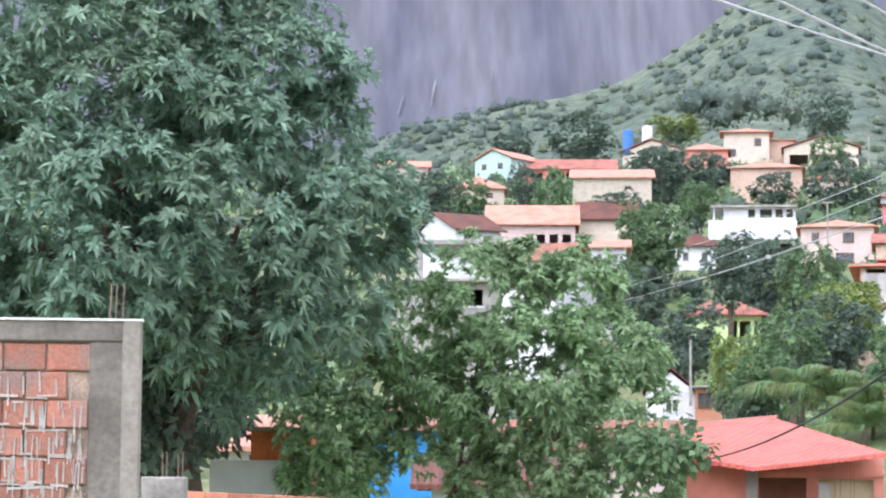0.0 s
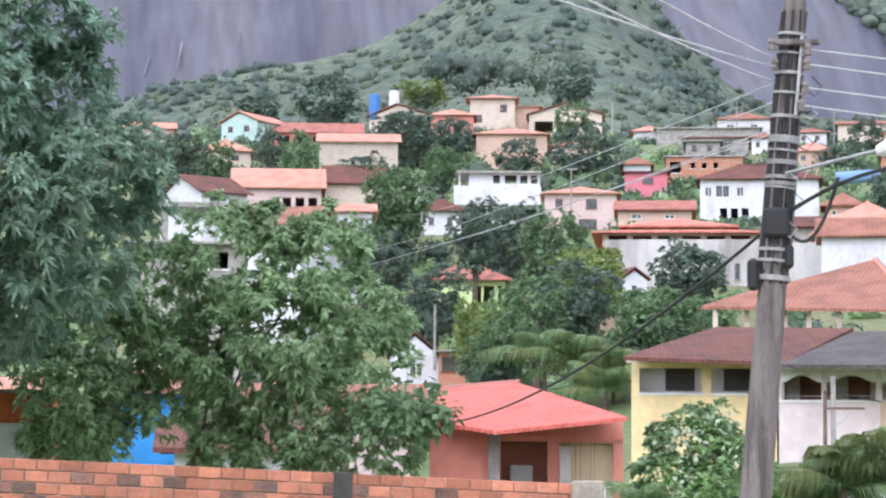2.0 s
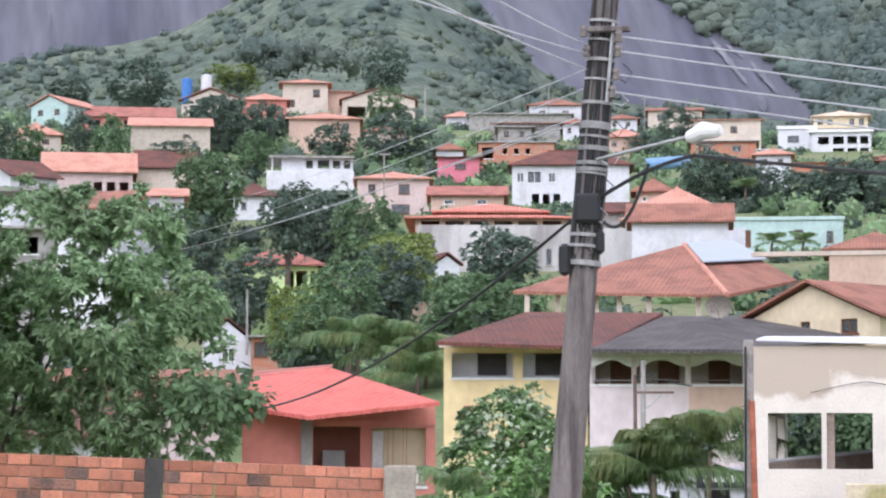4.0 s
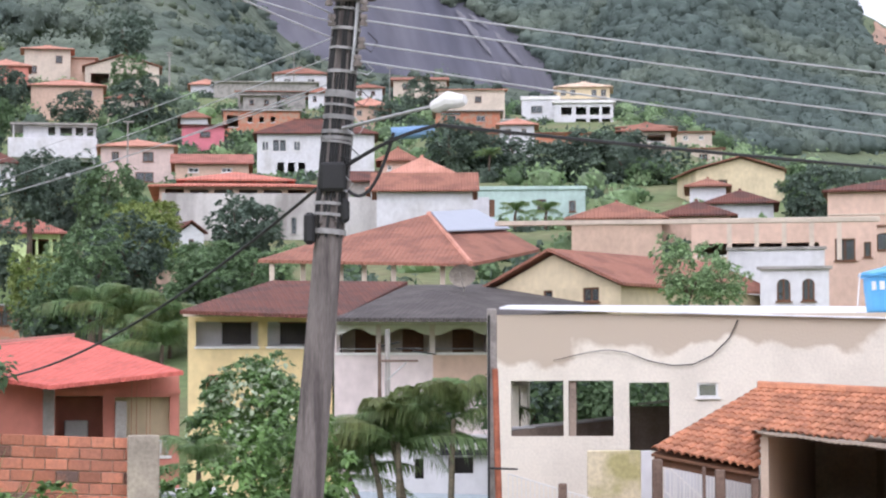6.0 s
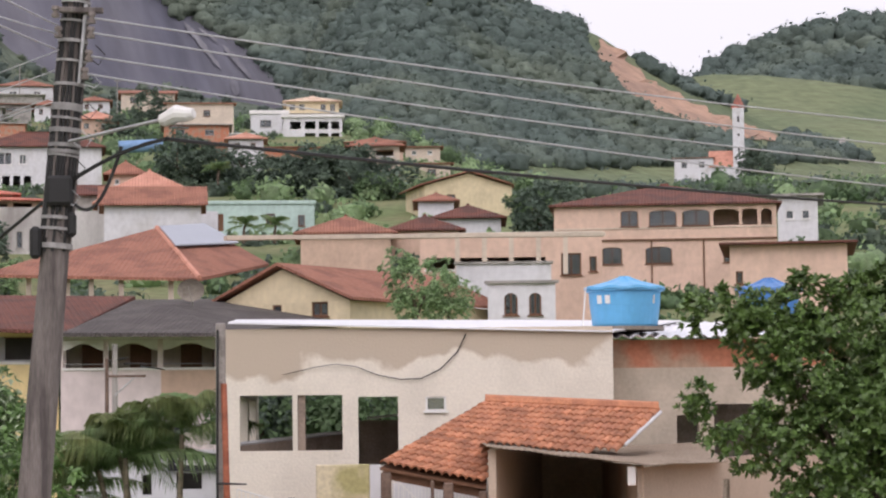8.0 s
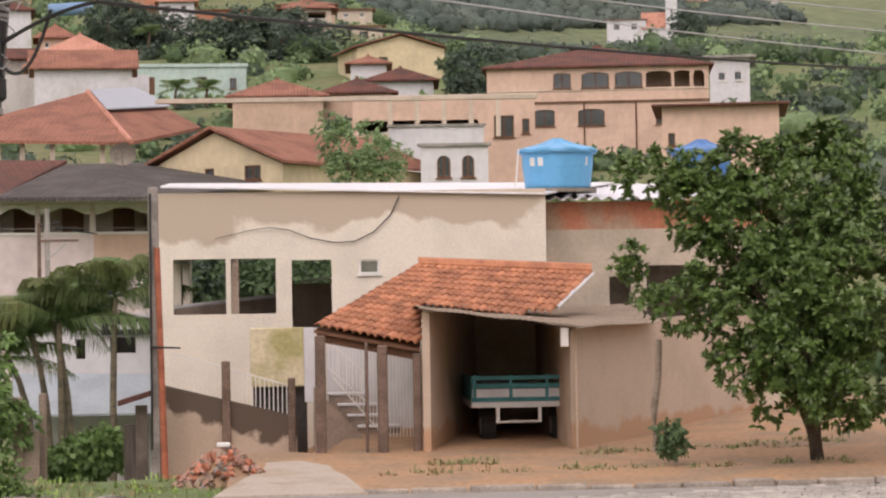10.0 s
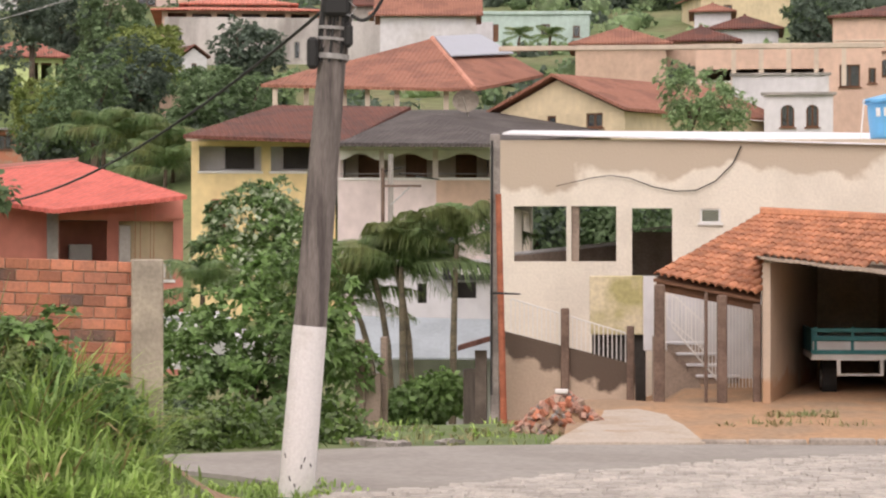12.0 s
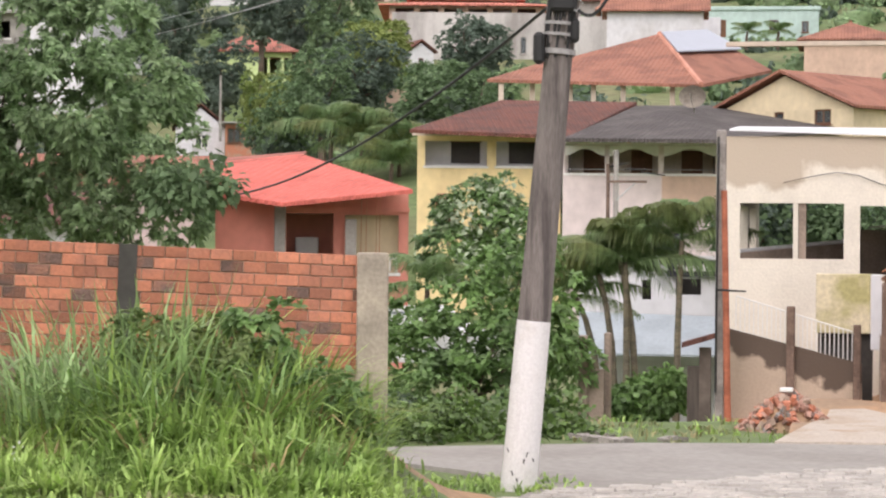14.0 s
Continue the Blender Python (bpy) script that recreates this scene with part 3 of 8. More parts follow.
house("bare brick house with low orange roof", 44.71, 347.13, 47.44, 9.92, 2.22, -7.34, wall=PEACH, tile=TILE_ORANGE, rise=1.2, wins=[(0.8, 0.4, 0.1, 0.35, "w")])
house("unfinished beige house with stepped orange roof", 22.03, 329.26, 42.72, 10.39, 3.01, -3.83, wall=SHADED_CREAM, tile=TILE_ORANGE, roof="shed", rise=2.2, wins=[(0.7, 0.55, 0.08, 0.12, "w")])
house("white house with orange tiled hip roof behind the long wall", 49.96, 181.24, 20.38, 4.23, 0.98, -15.41, wall=WHITE, tile=TILE_ORANGE, rise=1.5, wins=W2, depth=6)
house("low house with long orange tiled roof behind the wall", 48.57, 175.4, 19.11, 6.96, 0.41, -15.48, wall=WHITE, tile=TILE_RUST, roof="gable", rise=1.6, depth=6)
house("small peach house with rust brown roof", 57.73, 217.47, 24.89, 3.04, 1.38, -14.87, wall=PEACH, tile=TILE_RUST, rise=1.3, wins=W2, depth=5)
house("cream two-storey house with open terraces and rust roof", 90.57, 241.58, 30.41, 5.05, 2.22, -20.55, wall=CREAM, tile=TILE_RUST, rise=1.2, depth=5, over=0.6, wins=[(0.25, 0.55, 0.3, 0.3, "o"), (0.7, 0.55, 0.36, 0.3, "o"), (0.3, 0.08, 0.2, 0.3, "o"), (0.7, 0.08, 0.2, 0.3, "w")])
house("small white house with low orange roof on the slope", 85.87, 270.71, 34.74, 3.96, 1.81, -17.6, wall=WHITE, tile=TILE_ORANGE, rise=0.9, wins=W2, depth=5)
house("grey unfinished house with lean-to roof on the slope", 73.05, 344.34, 47.87, 9.5, 1.52, -11.98, wall=GREY, tile=TILE_RUST, roof="shed", rise=0.8, wins=W2, depth=6)
house("low cream house with orange roof", 4.51, 329.97, 42.38, 6.6, 1.88, -0.78, wall=CREAM, tile=TILE_ORANGE, roof="hip", rise=2.0, wins=W2)
house("house with broad orange tiled gable roof and porch", 8.73, 249.85, 28.33, 8.6, 2.2, -2, wall=PINK, tile=TILE_ORANGE, roof="gable", rise=2.4, wins=[(0.6, 0.1, 0.1, 0.5, "o"), (0.75, 0.1, 0.1, 0.5, "o"), (0.9, 0.1, 0.1, 0.5, "o")])
house("white house with dark brown tiled roof", 16.57, 255.46, 29.43, 5.64, 2.3, -3.71, wall=CREAM, tile=TILE_BROWN, roof="gable", rise=2.3)
house("small pale blue house with brown roof", 3.23, 239.98, 27.39, 5.02, 1.42, -0.77, wall=WHITE, tile=TILE_BROWN, roof="gable", turn=30, rise=2.0, wins=W2)
house("low white house with rusty tiled roof", 7.12, 211.88, 21.93, 5.01, 1.2, -1.92, wall=WHITE, tile=TILE_RUST, roof="gable", turn=-24, rise=1.9, wins=W2)
house("white house with orange tiled roof", 14.7, 224.52, 23.74, 3.19, 1.94, -3.74, wall=WHITE, tile=TILE_ORANGE, roof="gable", rise=1.1, wins=W2)
wt2 = house("white two-storey house with roof terrace", 33.87, 274.92, 28.5, 9.3, 3.33, -7.03, wall=WHITE, roof=None, frame_mat=WOOD, wins=[(0.1, 0.35, 0.06, 0.32, "w"), (0.58, 0.35, 0.06, 0.32, "w"), (0.84, 0.05, 0.26, 0.85, "o")])
part("terrace_parapet", box_bm(-4.84, -0.9, 3.33, 4.84, 8.0, 5.5, bevel=0.04), WHITE, wt2)
bm = bmesh.new()
pierced(bm, -3.2, 4.7, 5.5, 7.0, 0.3, 0.5, [(-0.5, 0.25, 5.9, 6.8), (0.8, 2.1, 5.9, 6.8), (2.5, 3.3, 5.9, 6.8), (3.7, 4.4, 5.9, 6.8)])
part("upper_wall", bm, WHITE, wt2)
for x0 in (-3.2, 4.5):
    part("upper_wall", box_bm(x0, 0.5, 5.5, x0 + 0.2, 7.8, 7.0), WHITE, wt2)
part("post", box_bm(-4.3, -0.2, 5.5, -4.15, 0.0, 7.0), WHITE, wt2)
part("flat_roof", box_bm(-4.6, -0.6, 7.0, 4.84, 8.0, 7.22), GREY, wt2, "thin grey flat roof")
house("white house with brown tiled roof", 25.52, 253.72, 26.61, 4.24, 2.3, -5.74, wall=WHITE, tile=TILE_BROWN, rise=1.5, wins=W2)
house("pale pink two-storey house with orange hip roof", 41.12, 261.79, 27.78, 7.63, 4.11, -8.93, wall=PINK, tile=TILE_ORANGE, rise=1.1, wins=[(0.65, 0.62, 0.15, 0.25, "w"), (0.2, 0.62, 0.1, 0.25, "w"), (0.6, 0.1, 0.25, 0.25, "w")])
house("small rose-pink house with brown roof", 56.04, 304.89, 37.15, 5.23, 2.4, -10.41, wall=ROSE, tile=TILE_BROWN, roof="shed", rise=0.6, wins=[(0.55, 0.4, 0.25, 0.3, "w")])
house("small house with weathered brown tiled roof", 59.39, 329.69, 42.21, 3.62, 1.3, -10.21, wall=WHITE, tile=TILE_RUST, rise=1.2)
house("unfinished orange brick house with flat slab", 65.55, 315.26, 40, 9.78, 2.93, -11.75, wall=BRICK_FAR, tile=GREY, roof="flat", rise=0.2, over=0.3, wins=[(0.35, 0.5, 0.06, 0.25, "o"), (0.5, 0.5, 0.06, 0.25, "o"), (0.65, 0.5, 0.06, 0.25, "o"), (0.12, 0.3, 0.15, 0.5, "o")])
house("white two-storey house with brown tiled roof", 62.93, 272.84, 30.2, 13.1, 4.9, -12.99, wall=WHITE, tile=TILE_BROWN, rise=2.0, wins=[(0.07, 0.62, 0.06, 0.22, "w"), (0.19, 0.6, 0.12, 0.28, "w"), (0.34, 0.62, 0.06, 0.22, "w"), (0.2, 0.05, 0.06, 0.3, "o"), (0.29, 0.05, 0.06, 0.3, "o"), (0.38, 0.05, 0.06, 0.3, "o")])
house("long grey cement building", 81.99, 391.51, 54.25, 16.37, 3.01, -11.83, wall=GREY, tile=GREY, roof="flat", rise=0.2)
house("white house with rusty hip roof on the crest", 94.08, 419.58, 59.62, 8.99, 3.24, -12.64, wall=WHITE, tile=TILE_RUST, rise=1.6, wins=W2)
house("small house with bright orange roof", 73.7, 398.24, 56.21, 5.01, 1.29, -10.48, wall=WHITE, tile=TILE_ORANGE, rise=1.2)
house("orange-roofed house among trees", 85.87, 339.3, 45.05, 5.35, 2.07, -14.2, wall=PEACH, tile=TILE_ORANGE, rise=1.5, wins=W2)
house("long beige house with tiled roof", 112.68, 409.79, 58.49, 9.08, 2.62, -15.38, wall=CREAM, tile=TILE_RUST, roof="gable", rise=1.0, wins=W2)
house("pale house with flat orange roof", 111.15, 373.82, 51.47, 10.35, 3.29, -16.56, wall=CREAM, tile=TILE_ORANGE, roof="shed", rise=0.8, wins=[(0.6, 0.4, 0.1, 0.3, "w")])
house("bare orange brick house", 97.84, 330.84, 43.48, 8.92, 2.28, -16.48, wall=BRICK_FAR, tile=GREY, roof="flat", rise=0.15, wins=W2)
house("low bare brick house", 104.17, 318.39, 39.66, 14.32, 1.82, -18.12, wall=BRICK_FAR, tile=TILE_RUST, roof="shed", rise=0.8)
house("pale blue modern wing with flat roof", 128.89, 393.43, 52.9, 6.24, 3.38, -18.14, wall=WHITE, tile=TRIM, roof="flat", rise=0.6, over=0.2, wins=[(0.4, 0.35, 0.3, 0.35, "w")])
house("large pale blue modern house with cream upper floor", 135.05, 389.24, 51.1, 9.64, 4.3, -19.14, wall=WHITE, tile=TRIM, roof="flat", rise=0.5, over=0.4, wins=[(0.2, 0.55, 0.18, 0.3, "o"), (0.45, 0.55, 0.18, 0.3, "o"), (0.68, 0.55, 0.16, 0.3, "o"), (0.88, 0.55, 0.14, 0.3, "o"), (0.45, 0.05, 0.18, 0.35, "o"), (0.68, 0.05, 0.16, 0.35, "o"), (0.88, 0.05, 0.14, 0.35, "o")])
house("cream upper floor with stepped cream roof", 135.64, 391.15, 56.4, 8.75, 1.88, -19.13, wall=PALE_YELLOW, tile=CREAM_ROOF, rise=1.3, over=0.6, sink=0.0, wins=[(0.12, 0.3, 0.1, 0.5, "w"), (0.3, 0.3, 0.1, 0.5, "w"), (0.7, 0.2, 0.1, 0.6, "w"), (0.88, 0.2, 0.1, 0.6, "w")])
house("two-storey house with rusty roof and open balcony", 122.86, 327.73, 40.87, 7.87, 3, -20.55, wall=PEACH, tile=TILE_RUST, rise=1.0, wins=[(0.7, 0.1, 0.2, 0.5, "o"), (0.3, 0.2, 0.2, 0.4, "o")])
house("low cream house by the meadow", 121.29, 306.9, 36.02, 8.16, 2.6, -21.57, wall=CREAM, tile=TILE_RUST, roof="shed", rise=0.7, wins=W2)
hall = house("long hall with two-tiered bright red tiled roof", 39.7, 201.12, 21.0, 12.45, 1.0, -11.16, wall=PEACH, tile=HALL_ROOF, roof="hip", rise=1.0, depth=14, over=0.9, wins=[(0.1 + 0.16 * k, 0.05, 0.12, 0.8, "o") for k in range(6)])
part("upper_wall", box_bm(-4.2, 2.6, 1.0, 4.2, 11.4, 2.0), PEACH, hall)
part("roof", roof_bm("hip", 8.6, 9.0, 1.1, 0.6), HALL_ROOF, hall, m=pose(0, 2.5, 1.75))
house("house with orange tiled roof", 55.4, 204.63, 21.5, 6.68, 0.96, -15.15, wall=WHITE, tile=TILE_ORANGE, rise=2.2, depth=9)
house("house with brown tiled roof", 55.19, 218.13, 23.01, 4.4, 1.38, -14.2, wall=GREY, tile=TILE_BROWN, roof="gable", rise=1.3)
house("long mint green building", 64.56, 199.83, 19.59, 9.16, 2.66, -17.91, wall=MINT, tile=MINT, roof="flat", rise=0.3, over=0.15, wins=[(0.14, 0.15, 0.06, 0.55, "d"), (0.6, 0.3, 0.08, 0.4, "w"), (0.88, 0.3, 0.06, 0.35, "w")])
house("house with low red-brown roof", 58.44, 161.77, 15.72, 6.19, 0.89, -19.86, wall=PEACH, tile=TILE_RUST, rise=1.4, depth=9)
house("house with low brown roof", 64.64, 162.62, 15.91, 4.72, 1.1, -21.68, wall=PEACH, tile=TILE_BROWN, rise=1.2, depth=9)
house("beige gabled house with cream side wall", 88.7, 212.21, 21.69, 8.28, 3.96, -22.69, wall=PALE_YELLOW, tile=TILE_RUST, roof="front", rise=1.3, turn=14, wins=[(0.3, 0.6, 0.1, 0.2, "w")])
house("small house with brown roof", 80.33, 199.43, 21.6, 3.09, 1.22, -21.94, wall=WHITE, tile=TILE_RUST, rise=0.8)
house("small white house with brown roof", 78.99, 189.17, 19.29, 5.39, 1.16, -22.67, wall=WHITE, tile=TILE_BROWN, rise=1.3)
big = house("large beige two-storey building with brown roof and arched windows", 75.31, 146.81, 11.95, 14.55, 5.71, -27.18, wall=CREAM_PEACH, tile=TILE_BROWN, roof="hip", rise=1.9, over=0.35, depth=14, frame_mat=WOOD, wins=[(0.34, 0.76, 0.08, 0.19, "v"), (0.49, 0.76, 0.125, 0.19, "v"), (0.64, 0.76, 0.125, 0.19, "v"), (0.775, 0.76, 0.115, 0.19, "a"), (0.88, 0.76, 0.07, 0.19, "a"), (0.955, 0.76, 0.05, 0.19, "a"), (0.26, 0.33, 0.09, 0.2, "v"), (0.47, 0.33, 0.12, 0.2, "v"), (0.81, 0.33, 0.1, 0.2, "v")])
part("string_course", box_bm(-7.3, -0.12, 3.4, 7.3, 0.0, 3.52), WOOD, big, "brown painted ledge between the storeys")
part("string_course", box_bm(-7.3, -0.06, 4.2, 7.3, 0.0, 4.28), CREAM, big)
part("back_wall", box_bm(1.5, 2.4, 4.0, 7.0, 2.5, 5.7), CREAM_PEACH, big)
for u in (-0.9, 2.5):
    part("downpipe", tube_bm((u, -0.1, -1), (u, -0.1, 3.4), 0.05), WOOD, big)
house("white building with windows", 95.45, 164.28, 17, 2.99, 3.4, -30.17, wall=WHITE, tile=GREY, roof="flat", rise=0.2, wins=[(0.3, 0.5, 0.2, 0.2, "w"), (0.7, 0.5, 0.2, 0.2, "w")])
pb = house("peach building with an open row of pillars", 52.12, 119.09, 9.51, 9.44, 3.58, -23.65, wall=CREAM_PEACH, tile=CREAM, roof="flat", rise=0.12, over=0.12, wins=[(0.36, 0.5, 0.66, 0.17, "o"), (0.83, 0.4, 0.11, 0.32, "w"), (0.95, 0.45, 0.04, 0.22, "w")])
for k in range(5):
    part("pillar", box_bm(-2.9 + 1.4 * k, -0.06, 1.5, -2.65 + 1.4 * k, 0.22, 3.5), CREAM, pb)
house("long white wall below the peach building", 47.38, 109.16, 9.74, 4.52, 1.07, -23.46, wall=WHITE, tile=GREY, roof="shed", rise=0.25, depth=4, over=0.1)
house("peach wall block beside the street", 59.87, 104, 8.51, 5.53, 3.08, -29.95, wall=CREAM_PEACH, tile=TILE_BROWN, roof="flat", rise=0.12, wins=[(0.08, 0.4, 0.06, 0.2, "w")])
house("white house with arched windows", 43.7, 98.76, 7.61, 2.91, 1.6, -23.87, wall=WHITE, tile=GREY, roof="shed", rise=0.35, over=0.15, depth=6, wins=[(0.34, 0.15, 0.2, 0.6, "v"), (0.7, 0.15, 0.18, 0.6, "v")])
house("church nave with red roof", 305.3, 562.48, 67.91, 6.05, 2.45, -28.49, wall=WHITE, tile=TILE_ORANGE, roof="gable", rise=4.5, category="church", name="church")
house("long white building on the far rise", 298.86, 565.94, 68.8, 9.93, 4.04, -27.84, wall=WHITE, tile=TILE_RUST, roof="shed", rise=0.7, wins=W2)
house("small white gabled house among trees", 16.62, 184.25, 9.02, 3.58, 1.98, -5.15, wall=WHITE, tile=TILE_BROWN, roof="front", rise=1.7, wins=[(0.53, 0.25, 0.27, 0.5, "w")], over=0.3)
house("lime green house with brown tiled hip roof", 23.8, 213.68, 16.72, 6.43, 2.12, -6.35, wall=LIME, tile=TILE_RED, rise=1.9, over=0.7, wins=[(0.63, 0.1, 0.1, 0.7, "o"), (0.78, 0.1, 0.14, 0.7, "o"), (0.93, 0.1, 0.06, 0.7, "o")])

house("small whitish house on the crest", 102.77, 407.23, 57.17, 5.1, 1.92, -14.16, wall=WHITE, tile=TILE_RUST, rise=1.1, wins=W2)
house("low white house with open veranda", 113.95, 362.51, 46.73, 3.93, 2.07, -17.45, wall=WHITE, tile=TRIM, roof="shed", rise=0.5, wins=[(0.5, 0.1, 0.6, 0.6, "o")])
house("low beige wall house by the field", 132.79, 334.62, 42.52, 5.02, 1.78, -21.65, wall=CREAM, tile=TILE_RUST, roof="shed", rise=0.5, wins=W2)
house("white porch with a dark archway", 23.51, 266.97, 32.14, 1.93, 1.81, -5.03, wall=WHITE, tile=TILE_BROWN, roof="front", rise=0.7, over=0.2, wins=[(0.5, 0.1, 0.35, 0.6, "o")], depth=4)
house("house with red-brown tiled roof beside the hall", 44.6, 237.85, 26.41, 7.08, 1.32, -10.62, wall=PEACH, tile=TILE_RED, roof="gable", rise=1.3, wins=W2)
house("white gabled cottage half hidden by trees", 33.5, 187.02, 15.7, 2.05, 1.37, -10.15, wall=WHITE, tile=TILE_BROWN, roof="front", rise=0.9, over=0.25, turn=20, wins=[(0.5, 0.3, 0.2, 0.4, "w")], depth=6)
house("low beige yard wall with rough render", 27.83, 162.64, 11.93, 2.15, 0.78, -9.71, wall=PEACH, tile=PEACH, roof="flat", rise=0.05, over=0, depth=2, category="wall", name="yard_wall", group="")
house("bare brick house with a white window", 19.19, 180.99, 9.01, 2.13, 2.15, -6.05, wall=BRICK_FAR, tile=GREY, roof="flat", rise=0.15, wins=[(0.3, 0.35, 0.45, 0.5, "w")], depth=5)
house("grey cement house with an unfinished upper wall", 70.03, 337.82, 45.81, 4.66, 2.12, -11.71, wall=GREY, tile=GREY, roof="flat", rise=0.15, wins=W2)
house("white house with a rusty roof on the slope", 83.9, 360.36, 49.57, 3.74, 2.11, -13.11, wall=WHITE, tile=TILE_RUST, rise=1.0, wins=W2)
house("cream house with a shallow roof", 51.61, 336.06, 44.99, 5.74, 1.69, -8.73, wall=CREAM, tile=TILE_RUST, rise=1.0, wins=W2)

# ---- nearer houses ----
def slab_roof(parent, points, faces, mat, thick=0.14, name="roof"):
    """A roof plane through world points."""
    o = parent.matrix_basis.inverted()
    return part(name, slab_bm([o @ Vector(p) for p in points], faces, thick), mat, parent)


def valance(parent, u0, u1, z, bays, drop=0.22, y=-0.06, mat=None):
    """A scalloped fascia board."""
    bm = bmesh.new()
    n = 12 * bays
    rows = []
    for i in range(n + 1):
        s = i / n
        low = z - drop * (0.35 + 0.65 * abs(math.cos(math.pi * s * bays)) ** 2)
        rows.append([bm.verts.new((u0 + (u1 - u0) * s, yy, zz)) for yy, zz in ((y, low), (y, z), (y + 0.05, z), (y + 0.05, low))])
    for a, b in zip(rows, rows[1:]):
        for k in range(4):
            bm.faces.new((a[k], b[k], b[(k + 1) % 4], a[(k + 1) % 4]))
    bmesh.ops.recalc_face_normals(bm, faces=bm.faces[:])
    return part("valance", bm, mat or TRIM, parent)


def railing(parent, u0, u1, z0, z1, y=-0.02, n=12, mat=None):
    bm = bmesh.new()
    box(bm, u0, y, z1 - 0.04, u1, y + 0.05, z1)
    rail = part("railing", bm, mat or TRIM, parent)
    for k in range(n):
        u = u0 + (u1 - u0) * (k + 0.5) / n
        part("baluster", box_bm(u - 0.02, y + 0.01, z0, u + 0.02, y + 0.04, z1 - 0.04), mat or TRIM, rail)


yh = house("yellow two-storey house with brown tiled roof", 19.31, 93.02, 0.67, 5.43, 6.08, -11.72, wall=YELLOW, roof=None, depth=9, frame_mat=WOOD, wins=[(0.27, 0.81, 0.43, 0.155, "o"), (0.77, 0.81, 0.44, 0.155, "o"), (0.2, 0.47, 0.14, 0.13, "w")])
part("back_wall", box_bm(-2.5, 0.85, 4.7, 2.5, 0.95, 6.05), WHITE, yh, "white wall at the back of the veranda")
# Near-black sheets paint the dim rooms behind these windows
for u0, u1 in ((-1.45, -0.35), (0.75, 2.4)):
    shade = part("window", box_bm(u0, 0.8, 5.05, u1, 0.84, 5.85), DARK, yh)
    part("window_frame", box_bm(u0 - 0.06, 0.78, 5.85, u1 + 0.06, 0.86, 5.92), WOOD, shade)
part("window_hood", slab_bm([(-1.95, -0.55, 3.62), (-0.95, -0.55, 3.62), (-0.95, 0.0, 3.82), (-1.95, 0.0, 3.82)], [(0, 1, 2, 3)], 0.06), TILE_RUST, yh)
slab_roof(yh, [(16.09, 92.11, 6.76), (21.93, 90.89, 6.57), (26.54, 98.49, 8.31), (21.19, 99.78, 8.36)], [(0, 1, 2, 3)], TILE_BROWN)
part("fascia", box_bm(-2.9, -0.35, 6.05, 2.8, -0.28, 6.2), CREAM, yh)
bh = house("pink house with scalloped balcony and dark roof", 24.65, 90.71, 0.7, 5.88, 5.78, -15.2, wall=LILAC, roof=None, depth=9, frame_mat=WOOD, wins=[(0.14, 0.8, 0.25, 0.18, "o"), (0.45, 0.8, 0.31, 0.18, "o"), (0.81, 0.8, 0.34, 0.18, "o"), (0.3, 0.2, 0.12, 0.25, "w"), (0.7, 0.2, 0.12, 0.25, "w")])
for k, (u0, u1) in enumerate(((-2.85, -1.38), (-1.2, 0.62), (0.82, 2.82))):
    valance(bh, u0, u1, 5.7, 1, 0.42, 0.0)
    part("balcony_rail", tube_bm((u0, 0.1, 4.78), (u1, 0.1, 4.78), 0.02, n=6), STEEL, bh)
# The balcony's shade is put into this wall's colour
part("back_wall", box_bm(-2.7, 1.6, 4.4, 2.7, 1.7, 5.7), SHADED_CREAM, bh, "balcony back wall with shade in its colour")
for u0, u1 in ((-2.2, -1.4), (-0.4, 0.4), (1.5, 2.3)):
    part("door", box_bm(u0, 1.55, 4.4, u1, 1.59, 5.55), WOOD, bh)
part("eaves_board", box_bm(-3.05, -0.12, 5.7, 3.05, -0.06, 5.84), TRIM, bh)
part("peach_panel", box_bm(0.75, -0.03, 3.3, 2.9, 0.0, 4.6), PEACH, bh, "peach painted balcony panel")
slab_roof(bh, [(21.49, 90.48, 6.46), (26.86, 86.95, 6.35), (35.92, 97.6, 7.47), (30.61, 101.48, 8.41), (26.43, 98.52, 8.17), (26.67, 94.3, 7.73)], [(0, 1, 5), (0, 5, 4), (1, 2, 3), (1, 3, 5), (5, 3, 4)], SLATE)
up = thing("utility_post", "thin double utility post with a cross arm", "post", pose(20.6, 79.36, 0.0, 0, 0, -14.5))
part("shaft", tube_bm((0.1, 0, -1.5), (0.1, 0, 5.75), 0.1, 0.08, 10), GREY, up)
part("shaft", tube_bm((-0.16, 0.1, -1.5), (-0.16, 0.1, 5.3), 0.07, 0.06, 8), BROWN_POST, up)
part("cross_arm", box_bm(-0.2, -0.1, 4.68, 1.1, -0.02, 4.76), BROWN_POST, up)
part("brace", tube_bm((0.1, -0.08, 4.1), (0.75, -0.08, 4.7), 0.025, n=6), STEEL, up)
for k in range(3):
    part("cable_coil", tube_bm((-0.1 + 0.5 * k, -0.05, 5.2 - 0.08 * k), (0.5 + 0.6 * k, 0.6, 5.35 - 0.2 * k), 0.03, 0.02, 5), CABLE, up)
dish = thing("satellite_dish", "grey mesh satellite dish on the dark roof", "satellite dish", pose(28.18, 95.95, 7.7, 0, 0, -30))
bm = bmesh.new()
rings = [[bm.verts.new((0.55 * q * math.cos(k * math.tau / 20), -0.25 * q * q, 0.85 + 0.45 * q * math.sin(k * math.tau / 20))) for k in range(20)] for q in (0.15, 0.5, 0.8, 1.0)]
